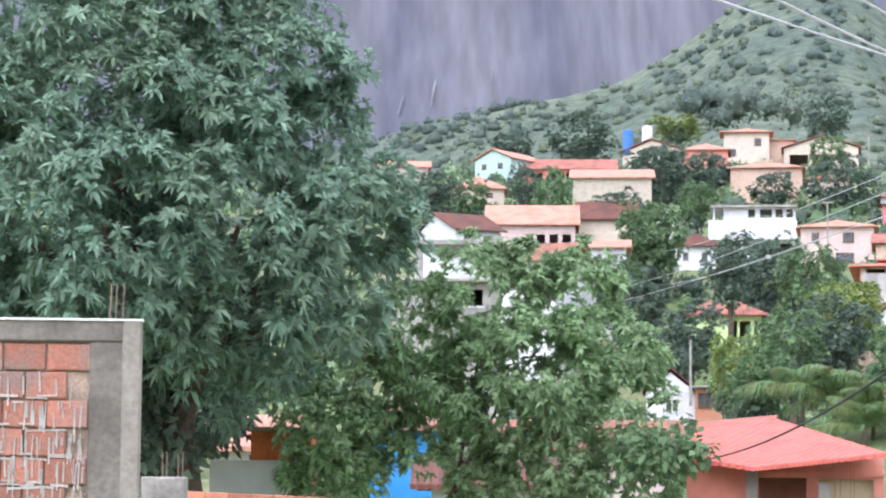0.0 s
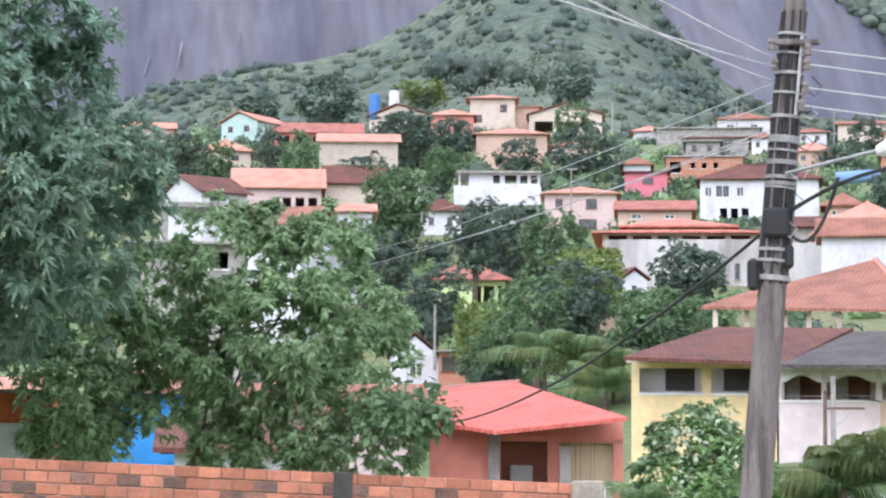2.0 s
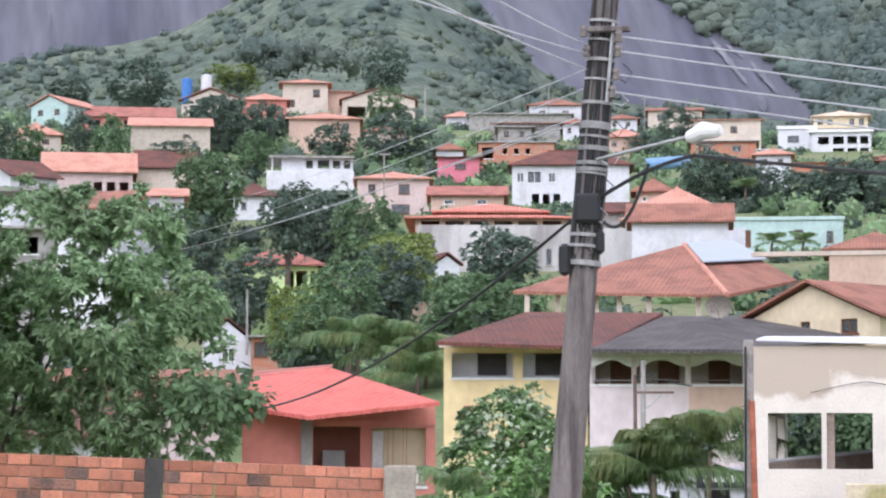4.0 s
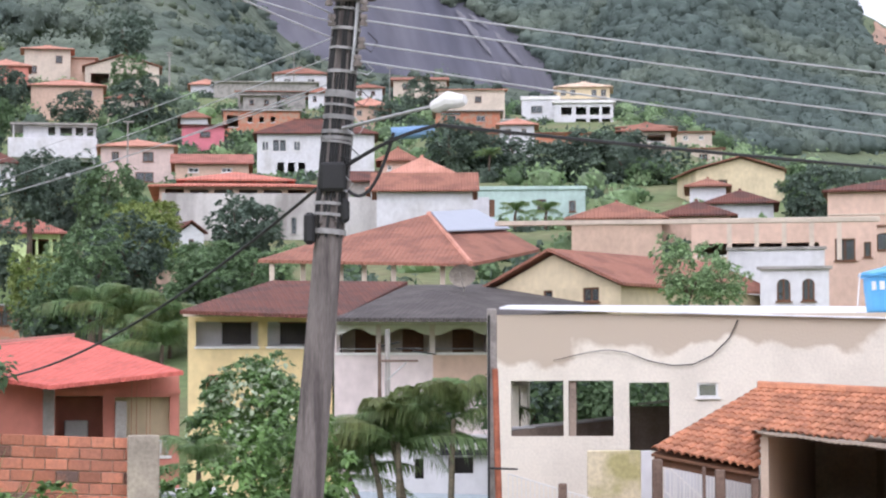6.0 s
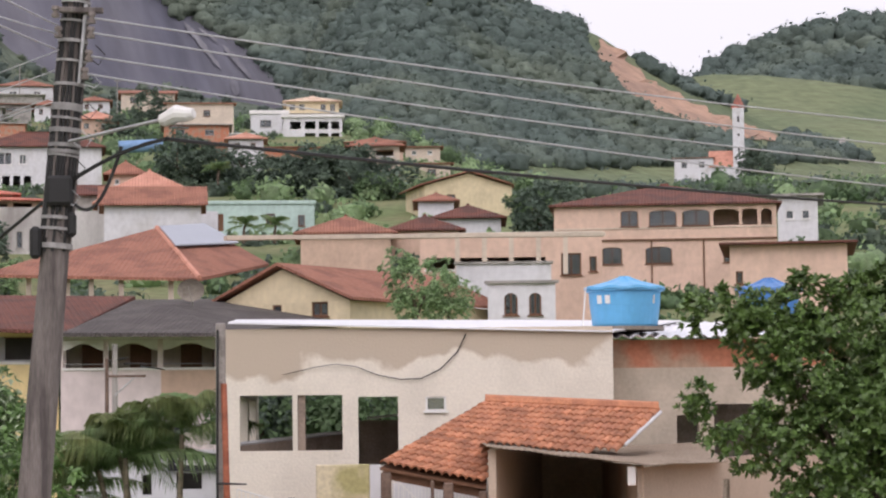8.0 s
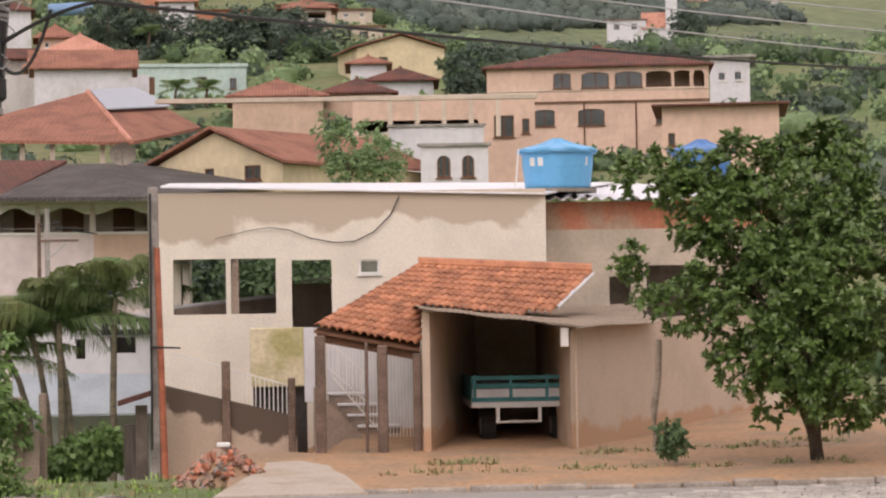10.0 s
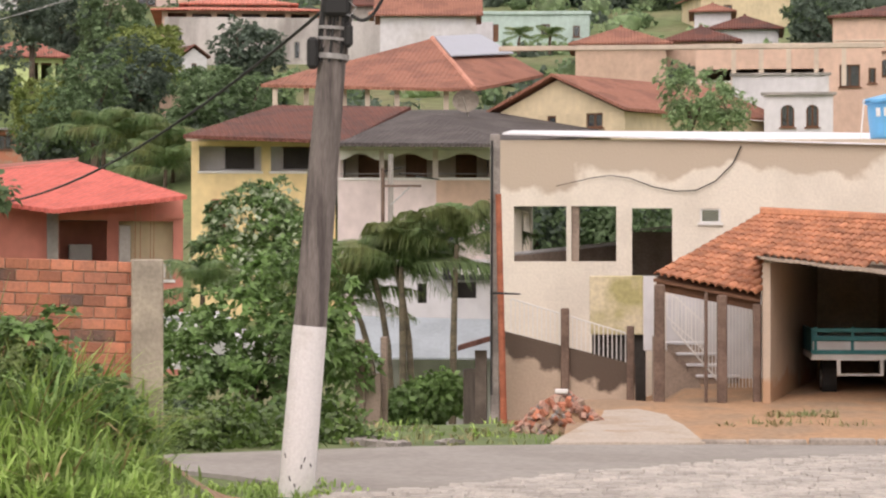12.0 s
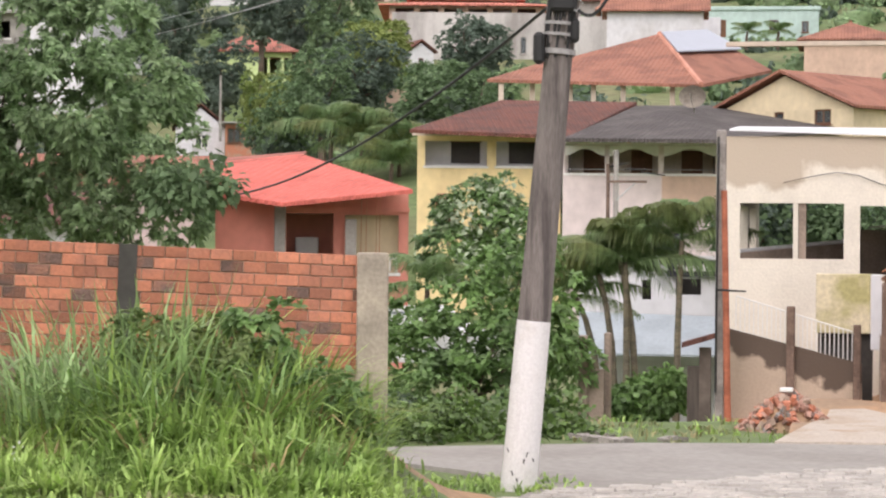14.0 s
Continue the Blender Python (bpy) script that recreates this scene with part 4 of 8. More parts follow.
for p, q in zip(rings, rings[1:]):
    for k in range(20):
        bm.faces.new((p[k], p[(k + 1) % 20], q[(k + 1) % 20], q[k]))
bm.faces.new(rings[0])
part("reflector", bm, FIBRE, dish)
part("mast", tube_bm((0, 0.05, -0.4), (0, 0.05, 0.9), 0.04), GREY, dish)
part("feed_arm", tube_bm((0, -0.05, 0.4), (0, -0.7, 0.95), 0.02, n=5), GREY, dish)
sh = house("broad open-sided house with rust tiled hip roof", 30.2, 114.07, 6.54, 11.15, 2.52, -14.83, wall=PEACH, roof=None, depth=8, wins=[(0.5, 0.2, 0.3, 0.6, "o")])
slab_roof(sh, [(22.24, 107.73, 9.73), (30.44, 102.58, 9.36), (36.37, 111.21, 10.66), (34.79, 116.93, 12.86), (31.41, 112.7, 12.34), (27.66, 120.88, 11.48)], [(0, 1, 4), (1, 2, 3, 4), (0, 4, 3, 5)], TILE_RUST)
bm = bmesh.new()
o = sh.matrix_basis.inverted()
polytube(bm, [o @ (Vector((31.41, 112.7, 12.34)) + Vector((0, 0, 0.15))), o @ (Vector((30.44, 102.58, 9.36)) + Vector((0, 0, 0.15)))], 0.12, 0.12)
part("hip_cap", bm, TILE_ORANGE, sh)
for p in ((22.85, 107.6, 8.74), (24.18, 107.31, 8.74), (25.68, 106.45, 8.72), (26.54, 105.72, 8.69), (27.65, 104.92, 8.67), (29.56, 103.88, 8.64)):
    q = o @ Vector(p)
    part("column", box_bm(q.x - 0.11, q.y - 0.1, q.z - 2.5, q.x + 0.11, q.y + 0.1, q.z + 0.95), CREAM, sh)
part("parapet", box_bm(-5.2, -7.6, 0.0, 3.5, -7.45, 0.2), PEACH, sh)
pa, pb, pc, pd = [Vector(p) for p in ((31.41, 112.7, 12.34), (34.79, 116.93, 12.86), (36.37, 111.21, 10.66), (30.44, 102.58, 9.36))]
panel = thing("solar_panel", "pale solar panel lying on the tiled roof", "solar panel", pose(*pa))
lift = Vector((0, 0, 0.3))
part("panel", slab_bm([pa.lerp(pd, 0.06) - pa + lift, pa.lerp(pd, 0.46) - pa + lift, pb.lerp(pc, 0.57) - pa + lift, pb.lerp(pc, 0.06) - pa + lift], [(0, 1, 2, 3)], 0.06), SOLAR, panel)
house("pale yellow gabled house with small windows", 32.52, 97.73, 6.05, 6.9, 2.12, -18.41, wall=PALE_YELLOW, tile=TILE_RUST, roof="front", rise=1.55, over=0.35, depth=11, turn=-38, frame_mat=WOOD, wins=[(0.46, 0.82, 0.07, 0.16, "w"), (0.78, 0.72, 0.12, 0.28, "w")])
ch = house("salmon pink house with coral painted roof", 10.06, 74.32, 0.91, 5.75, 2.8, -7.7, wall=SALMON, roof=None, depth=8, wins=[(0.49, 0.35, 0.24, 0.58, "o"), (0.81, 0.3, 0.28, 0.62, "o")])
slab_roof(ch, [(7, 74.67, 4.03), (8.91, 72.45, 3.68), (12.75, 72.38, 4.11), (10.62, 81.31, 5.42), (8.27, 81.58, 5.15)], [(0, 1, 3, 4), (1, 2, 3)], CORAL, 0.12)
slab_roof(ch, [(8.13, 81.09, 5.1), (10.64, 80.8, 5.37), (11.06, 83.27, 5.6), (8.47, 83.57, 5.36)], [(0, 1, 2, 3)], TILE_RED, 0.1)
def infill(parent, pts, mat, t=0.18):
    """A flat piece of wall between (along, up) points."""
    bm = bmesh.new()
    p, q = [bm.verts.new((u, 0.01, z)) for u, z in pts], [bm.verts.new((u, t, z)) for u, z in pts]
    bm.faces.new(p), bm.faces.new(q[::-1])
    for i in range(len(pts)):
        j = (i + 1) % len(pts)
        bm.faces.new((p[i], q[i], q[j], p[j]))
    bmesh.ops.recalc_face_normals(bm, faces=bm.faces[:])
    return part("upper_wall", bm, mat, parent)


infill(ch, [(-2.87, 2.8), (2.87, 2.8), (2.87, 3.28), (-0.9, 2.84), (-2.87, 3.2)], SALMON)
part("back_wall", box_bm(0.9, 0.45, 0.5, 2.6, 0.55, 2.6), PALE_YELLOW, ch, "pale yellow inner wall")
part("back_wall", box_bm(-1.0, 1.7, 0.5, 0.8, 1.8, 2.6), SALMON, ch)
part("shelf", box_bm(-0.5, 1.3, 1.3, 0.2, 1.65, 1.9, bevel=0.03), TRIM, ch)
part("beam", box_bm(-0.9, -0.06, 2.66, 2.9, 0.0, 2.8), SALMON, ch)
railing(ch, -0.75, 0.6, 0.9, 1.35, -0.02, 9)
railing(ch, 1.0, 2.6, 0.9, 1.3, -0.02, 9)
for x, z0, z1 in ((-0.95, 0.6, 2.9), (1.15, 0.5, 2.45)):
    part("unfinished_column", box_bm(x - 0.17, -0.5, z0, x + 0.17, -0.2, z1, bevel=0.02), GREY, ch, "bare grey cement column")
for x in (1.45, 1.6, 1.9, 2.0):
    part("rebar", tube_bm((x, -0.3, 1.0), (x + 0.02, -0.3, 3.4), 0.012, n=5), BRICK_FAR, ch)
# behind the olive tree
house("white house with an orange gable panel", -4.61, 61.83, 2.53, 2.02, 1.38, 4.27, wall=WHITE, tile=TILE_ORANGE, roof="gable", rise=0.9, wins=[(0.6, 0.5, 0.35, 0.45, "d")], depth=6)
house("bright blue painted house", -0.98, 65.99, 3.29, 1.87, 1.3, 0.85, wall=material("bright_blue_paint", (0.06, 0.3, 0.68), vary=0.12), tile=TILE_RUST, roof="shed", rise=0.8, depth=6)
house("low house with brown tiled roof", 1.07, 59.99, 2.58, 2.7, 0.43, -1.02, wall=WHITE, tile=TILE_BROWN, roof="gable", rise=0.7, depth=5)
house("pale rendered house with red roof", 3.93, 71.89, 2.58, 5.02, 1.6, -3.13, wall=PINK, tile=TILE_RUST, roof="gable", rise=0.9, depth=6)
ter = house("unfinished slab house on grey posts", 0.05, 122, 11.79, 5.21, 1.66, -0.02, wall=GREY, tile=GREY, roof="flat", rise=0.15, depth=6, wins=[(0.75, 0.3, 0.2, 0.5, "o")])
part("post", box_bm(-1.45, 0.1, 1.6, -1.1, 0.4, 3.5), GREY, ter)
part("slab", box_bm(-1.6, -0.2, 3.5, 2.6, 4, 3.72), GREY, ter)
# walls on the terrace of the red hall
rw = house("long stained white retaining wall with windows", 38.24, 192.23, 16.14, 12.08, 4.52, -11.25, wall=STAINED, roof="flat", tile=STAINED, rise=0.05, over=0.0, depth=5, wins=[(0.85, 0.3, 0.04, 0.3, "w"), (0.93, 0.3, 0.04, 0.3, "w"), (0.1, 0.6, 0.03, 0.15, "w")], category="wall", name="retaining_wall", group="")
rw2 = house("long white stained boundary wall", 46.44, 184.24, 16.19, 7.48, 3.66, -14.15, wall=STAINED, roof="flat", tile=STAINED, rise=0.05, over=0.0, depth=3, category="wall", name="retaining_wall", group="")
rw3 = house("white building with a red door panel", 52.64, 182.56, 17.05, 5.77, 2.75, -16.08, wall=WHITE, roof="flat", tile=WHITE, rise=0.05, over=0.0, depth=5, wins=[(0.44, 0.62, 0.34, 0.24, "d")], frame_mat=SALMON)
beam = thing("water_gutter", "long pale horizontal concrete gutter beam", "gutter", pose(*(33.04, 107.02, 11.51)))
g1 = Vector((53.1, 109.84, 12.32)) - Vector((33.04, 107.02, 11.51))
part("channel", slab_bm([(0, 0, 0), (g1.x, g1.y, g1.z), (g1.x, g1.y + 0.5, g1.z), (0, 0.5, 0)], [(0, 1, 2, 3)], 0.2), CREAM, beam)
spire = thing("church_tower", "slim white church tower with a red pointed spire", "church", pose(*(308.91, 560.51, 67.81), 0, 0, -28))
part("shaft", box_bm(-1.45, -1.45, -4, 1.45, 1.45, 17.5), WHITE, spire)
bm = bmesh.new()
tube(bm, (0, 0, 17.5), (0, 0, 21.3), 1.9, 0.05, 4)
part("spire", bm, TILE_RED, spire)
# Near-black plates paint the shade inside the tower openings
for k in range(4):
    part("opening", box_bm(-0.25, -1.5, 3 + 3.6 * k, 0.25, -1.44, 3.7 + 3.6 * k + (0.9 if k == 3 else 0)), DARK, spire)
for kk, (x, y, z, h, mm) in enumerate(((28.64, 390.95, 58.38, 3.0, TANK_FAR), (31.64, 390.72, 59.72, 2.3, WHITE))):
    wt = thing("water_tank", "round water tank above the roofs", "water tank", pose(x, y, z), "hilltop tanks")
    bm = bmesh.new()
    polytube(bm, [(0, 0, -1), (0, 0, h - 0.3), (0, 0, h)], 0.85, 0.8, 16)
    part("body", bm, mm, wt)
    part("lid", tube_bm((0, 0, h), (0, 0, h + 0.15), 0.7, 0.3, 16), mm, wt)
bt = thing("tank", "long blue horizontal tank lying on a roof", "tank", pose(*(78.72, 289.49, 37.49), 0, 0, -15))
part("body", tube_bm((-2.6, 0, 0), (2.6, 0, 0.3), 0.75, 0.75, 16), material("faded_blue_tarp", (0.2, 0.33, 0.52), 0.7, 0.15), bt)
for p, h in (((66.12, 389.43, 55.73), 5.5), ((92.54, 417.88, 62.77), 3.6), ((101.38, 386.94, 55.21), 4.5), ((37.86, 247.12, 28.25), 4.5), ((66.24, 389.41, 55.32), 5.5), ((17.1, 174.16, 12.59), 1.6), ((17.87, 229.3, 19.25), 3.5), ((19.51, 229.17, 21.34), 1.5)):
    lp = thing("lamp_post", "thin grey utility post in the town", "post", pose(*p), "posts of the town")
    part("shaft", tube_bm((0, 0, -3), (0, 0, h), 0.1, 0.07, 8), GREY, lp)
    if h > 3.5:
        part("head", box_bm(-0.5, -0.1, h - 0.06, 0.6, 0.1, h + 0.06), GREY, lp)


# ---- plants ----
def leaf_mesh(name, blobs, n, size, seed, width=0.3, droop=0.35, inner=0.25):
    """Single leaves on the lumpy skins of overlapping blobs (x, y, z, radius[, flatness])."""
    rng = np.random.default_rng(seed)
    B = np.array([(b[0], b[1], b[2], b[3], b[4] if len(b) > 4 else 0.85) for b in blobs])
    share = B[:, 3] ** 2
    pick = rng.choice(len(B), n * 2, p=share / share.sum())
    v = unit(rng.normal(size=(n * 2, 3)))
    r = np.where(rng.random(n * 2) < inner, rng.uniform(0.45, 0.85, n * 2), rng.uniform(0.85, 1.06, n * 2))
    lump = 1 + 0.16 * np.sin(v[:, 0] * 6 + pick) * np.sin(v[:, 1] * 7 + 2 * pick) * np.cos(v[:, 2] * 5 + pick)
    P = B[pick, :3] + v * (B[pick, 3] * r * lump)[:, None] * np.stack([np.ones(n * 2), np.ones(n * 2), B[pick, 4]], 1)
    keep = np.ones(len(P), bool)
    for k, b in enumerate(B):
        keep &= (np.linalg.norm((P - b[:3]) / np.array([1, 1, b[4]]) / b[3], axis=1) > 0.62) | (pick == k)
    P, v = P[keep][:n], v[keep][:n]
    m = len(P)
    d = unit(rng.normal(size=(m, 3)) + v * 0.7 + np.array([0, 0, -droop]))
    s = np.cross(d, rng.normal(size=(m, 3)) * 0.5 + v + np.array([0, 0, 0.6]))
    s = unit(np.cross(d, np.cross(s, d)))
    L = size * rng.uniform(0.65, 1.25, m)[:, None]
    P = P + rng.normal(size=P.shape) * size * 0.3
    mid = P + d * L * 0.5 + np.cross(s, d) * L * 0.04
    w = s * L * width / 2
    return quads_mesh(name, np.stack([P + d * L * 0.1, mid - w, mid + w, P + d * L - np.array([0, 0, 1]) * L * 0.15], 1), 1)


def quads_mesh(name, V, quads_per):
    """A mesh of leaves: V is (leaves, 2 * quads_per + 2, 3), vertices in pairs; with four of them base, left, right, tip."""
    m, k = V.shape[0], V.shape[1]
    pattern = np.array([0, 1, 3, 2]) if k == 4 else np.concatenate([[2 * q, 2 * q + 1, 2 * q + 3, 2 * q + 2] for q in range(quads_per)])
    idx = (np.arange(m)[:, None] * k + pattern[None, :]).ravel()
    me = bpy.data.meshes.new(name)
    me.vertices.add(m * k)
    me.vertices.foreach_set("co", V.ravel())
    me.loops.add(len(idx))
    me.loops.foreach_set("vertex_index", idx)
    me.polygons.add(m * quads_per)
    me.polygons.foreach_set("loop_start", np.arange(m * quads_per) * 4)
    me.polygons.foreach_set("loop_total", np.full(m * quads_per, 4))
    me.update()
    return me


def unit(a):
    return a / (np.linalg.norm(a, axis=-1, keepdims=True) + 1e-9)


def tuft_mesh(name, blobs, lobe, cover, tufts, leaves, size, seed, width=0.28, droop=0.35, open_angle=(0.5, 1.5), up=0.7, fine=True):
    """A crown of small lobes on the skins of large blobs; every lobe bears tufts, every tuft leaves spread like an umbrella."""
    rng = np.random.default_rng(seed)
    B = np.array([(b[0], b[1], b[2], b[3], b[4] if len(b) > 4 else 0.85) for b in blobs])
    count = np.maximum(3, (cover * 4 * (B[:, 3] / lobe) ** 2)).astype(int)
    own = np.repeat(np.arange(len(B)), count)
    out = unit(rng.normal(size=(len(own), 3)))
    squash = np.stack([np.ones(len(own)), np.ones(len(own)), B[own, 4]], 1)
    C = B[own, :3] + out * squash * (B[own, 3] * rng.uniform(0.72, 1.04, len(own)))[:, None]
    keep = np.ones(len(C), bool)
    for k, b in enumerate(B):
        q = np.linalg.norm((C - b[:3]) / np.array([1, 1, b[4]]) / b[3], axis=1)
        keep &= (q > 0.66) | (own == k)
    C, out = C[keep], out[keep]
    R = lobe * rng.uniform(0.65, 1.25, len(C))
    pick = np.repeat(np.arange(len(C)), tufts)
    v = unit(rng.normal(size=(len(pick), 3)) * 0.75 + out[pick] * 0.7 + np.array([0, 0, up]))
    T = C[pick] + v * (R[pick] * rng.uniform(0.55, 1.1, len(pick)))[:, None]
    axis = unit(v + np.array([0, 0, 0.35]))
    a0 = unit(np.cross(axis, rng.normal(size=axis.shape)))
    b0 = np.cross(axis, a0)
    turn = rng.uniform(0, 6.28, (len(T), 1)) + np.arange(leaves)[None, :] * 2.4 + rng.normal(size=(len(T), leaves)) * 0.25
    lean = rng.uniform(open_angle[0], open_angle[1], (len(T), leaves))
    ring = a0[:, None] * np.cos(turn)[..., None] + b0[:, None] * np.sin(turn)[..., None]
    d = axis[:, None] * np.cos(lean)[..., None] + ring * np.sin(lean)[..., None]
    side = unit(np.cross(d, axis[:, None] + 0.2 * rng.normal(size=d.shape)))
    L = (size * rng.uniform(0.65, 1.25, lean.shape))[..., None]
    base = np.broadcast_to(T[:, None], d.shape)
    z = np.array([0, 0, 1.0])
    mid = base + d * L * 0.5
    tip = base + d * L - z * L * droop
    w = side * L * width / 2
    if not fine:
        return quads_mesh(name, np.stack([base, mid - w, mid + w, tip], 2).reshape(-1, 4, 3), 1)
    V = np.stack([base - w * 0.25, base + w * 0.25, mid - w, mid + w, tip - w * 0.12, tip + w * 0.12], 2).reshape(-1, 6, 3)
    return quads_mesh(name, V, 2)


_ico = bmesh.new()
bmesh.ops.create_icosphere(_ico, subdivisions=2, radius=1.0)
ICO_V = np.array([v.co[:] for v in _ico.verts])
ICO_F = np.array([[v.index for v in f.verts] for f in _ico.faces])
_ico.free()


def canopy(name, label, places, leaf, per, size, seed, category="shrubs", core=0.72):
    """Uncounted far bushes and tree crowns: lumpy dense hearts with loose leaves over them, in one mesh."""
    rng = np.random.default_rng(seed)
    P = np.array(places, float)
    n = len(P)
    dirs = ICO_V[None]
    ph = rng.uniform(0, 6.28, (n, 1, 3))
    lump = 1 + 0.2 * np.sin(dirs[..., 0] * 4.2 + ph[..., 0]) * np.cos(dirs[..., 1] * 4.6 + ph[..., 1]) + 0.16 * np.sin(dirs[..., 2] * 6 + ph[..., 2]) + rng.normal(size=(n, len(ICO_V))) * 0.1
    shape = np.stack([rng.uniform(0.8, 1.2, n), rng.uniform(0.8, 1.2, n), rng.uniform(0.65, 1.05, n)], 1)[:, None]
    H = P[:, None, :3] + dirs * lump[..., None] * shape * (P[:, 3] * core)[:, None, None]
    which = rng.integers(0, len(ICO_V), (n, per))
    rows = np.arange(n)[:, None]
    at = H[rows, which]
    v = unit(at - P[:, None, :3])
    T = P[:, None, :3] + (at - P[:, None, :3]) * rng.uniform(0.95, 1.35, (n, per, 1)) + rng.normal(size=(n, per, 3)) * (P[:, 3] * 0.17)[:, None, None]
    d = unit(np.cross(v, rng.normal(size=v.shape)) + v * 0.35 - np.array([0, 0, 0.25]))
    s = unit(np.cross(d, v + 0.5 * rng.normal(size=v.shape)))
    L = (size * rng.uniform(0.6, 1.3, (n, per)))[..., None]
    V = np.stack([T - s * L * 0.12, T + d * L * 0.5 - s * L * 0.33, T + d * L, T + d * L * 0.5 + s * L * 0.33], 2).reshape(-1, 3)
    HV = H.reshape(-1, 3)
    tri = (ICO_F[None] + (np.arange(n) * len(ICO_V))[:, None, None]).reshape(-1, 3)
    quad = np.arange(len(V)).reshape(-1, 4) + len(HV)
    me = bpy.data.meshes.new(name)
    me.vertices.add(len(HV) + len(V))
    me.vertices.foreach_set("co", np.concatenate([HV, V]).ravel())
    me.loops.add(tri.size + quad.size)
    me.loops.foreach_set("vertex_index", np.concatenate([tri.ravel(), quad.ravel()]))
    me.polygons.add(len(tri) + len(quad))
    me.polygons.foreach_set("loop_start", np.concatenate([np.arange(len(tri)) * 3, tri.size + np.arange(len(quad)) * 4]))
    me.polygons.foreach_set("loop_total", np.concatenate([np.full(len(tri), 3), np.full(len(quad), 4)]))
    me.polygons.foreach_set("use_smooth", np.ones(len(tri) + len(quad), bool))
    me.update()
    ob = new(name, me)
    me.materials.append(leaf)
    return tagged(ob, label, category, kind="stuff")


def limbs(bm, foot, tops, r, seed, fork=0.4):
    rng = random.Random(seed)
    foot = Vector(foot)
    mid = sum((Vector(t) for t in tops), Vector()) / len(tops)
    knot = foot.lerp(mid, fork)
    polytube(bm, [foot - Vector((0, 0, 0.4)), foot.lerp(knot, 0.5) + Vector((rng.uniform(-r, r), rng.uniform(-r, r), 0)), knot], r, r * 0.75, 8)
    for t in tops:
        t = Vector(t)
        polytube(bm, [knot, knot.lerp(t, 0.5) + Vector((rng.uniform(-2, 2) * r, rng.uniform(-2, 2) * r, r)), t], r * 0.55, r * 0.12, 6)


def tree(label, foot, blobs, leaf, size, r=0.15, seed=1, width=0.3, category="tree", name="tree", droop=0.35, fork=0.4, stems=9, tufts=(0.3, 0.9, 9, 7)):
    """A tree at foot; blobs in world metres; tufts: lobe radius, cover, tufts a lobe, leaves a tuft."""
    foot = Vector(foot)
    ob = thing(name, label, category, pose(*foot))
    local = [(b[0] - foot.x, b[1] - foot.y, b[2] - foot.z, *b[3:]) for b in blobs]
    bm = bmesh.new()
    limbs(bm, (0, 0, 0), [b[:3] for b in local[:stems]], r, seed, fork)
    part("trunk", bm, BARK, ob)
    part("crown", tuft_mesh("crown", local, *tufts, size, seed, width, droop), leaf, ob)
    return ob


def stock_tree(leaf, seed, size=0.36):
    """A far tree 1 m in crown radius units, to be copied: its foot at the origin, height 2.4."""
    rng = random.Random(seed)
    blobs = [(0, 0, 1.5, 0.75), (0, 0, 0.9, 0.6)]
    for k in range(13):
        a = k * math.tau / 6.5 + rng.uniform(-0.3, 0.3)
        q = rng.uniform(0.35, 0.68)
        blobs.append((q * math.cos(a), q * math.sin(a), rng.uniform(0.6, 2.05), rng.uniform(0.28, 0.46)))
    bm = bmesh.new()
    limbs(bm, (0, 0, 0), [b[:3] for b in blobs[1:6]], 0.09, seed)
    trunk = mesh_of("trunk", bm)
    trunk.materials.append(BARK)
    crown = tuft_mesh("crown", blobs, 0.2, 0.9, 7, 5, size * 0.3, seed, 0.6, 0.25, fine=False)
    crown.materials.append(leaf)
    return trunk, crown


STOCK = {}
for k, (leaf, sd) in enumerate((("d", 3), ("d", 5), ("g", 7), ("g", 9), ("y", 11), ("o", 13))):
    STOCK.setdefault(leaf, []).append(stock_tree({"d": LEAF_DARK, "g": LEAF_GREEN, "y": LEAF_YELLOW, "o": LEAF_OLIVE}[leaf], sd))
TREE_WORDS = {"d": "dark green broadleaf tree with a rounded crown", "g": "fresh green leafy tree among the houses", "y": "yellow-green light-leaved tree in the hollow", "o": "olive green tree with loose crown"}


SKIRT = []


def far_tree(kind, x, y, z, r, tall=1.0, i=0):
    """A tree whose crown's centre is at (x, y, z), with crown radius r."""
    trunk, crown = STOCK[kind][i % len(STOCK[kind])]
    rng = random.Random(int(x * 13 + y * 7))
    foot = z - 1.5 * r * tall
    ob = thing("tree", TREE_WORDS[kind], "tree", Matrix.LocRotScale((x, y, foot), Euler((0, 0, rng.uniform(0, 6.28))), (r, r, r * tall)), "trees of the town")
    g0 = ground_z(x, y)
    part("trunk", trunk, None, ob)
    part("crown", crown, None, ob)
    SKIRT.append((x, y, max(g0, foot) + 0.35 * r, 0.75 * r))
    if foot > g0 + 0.1:
        part("trunk", tube_bm((0, 0, (g0 - foot - 0.5) / (r * tall)), (0, 0, 0.1), 0.12, 0.09), BARK, ob)
    return ob


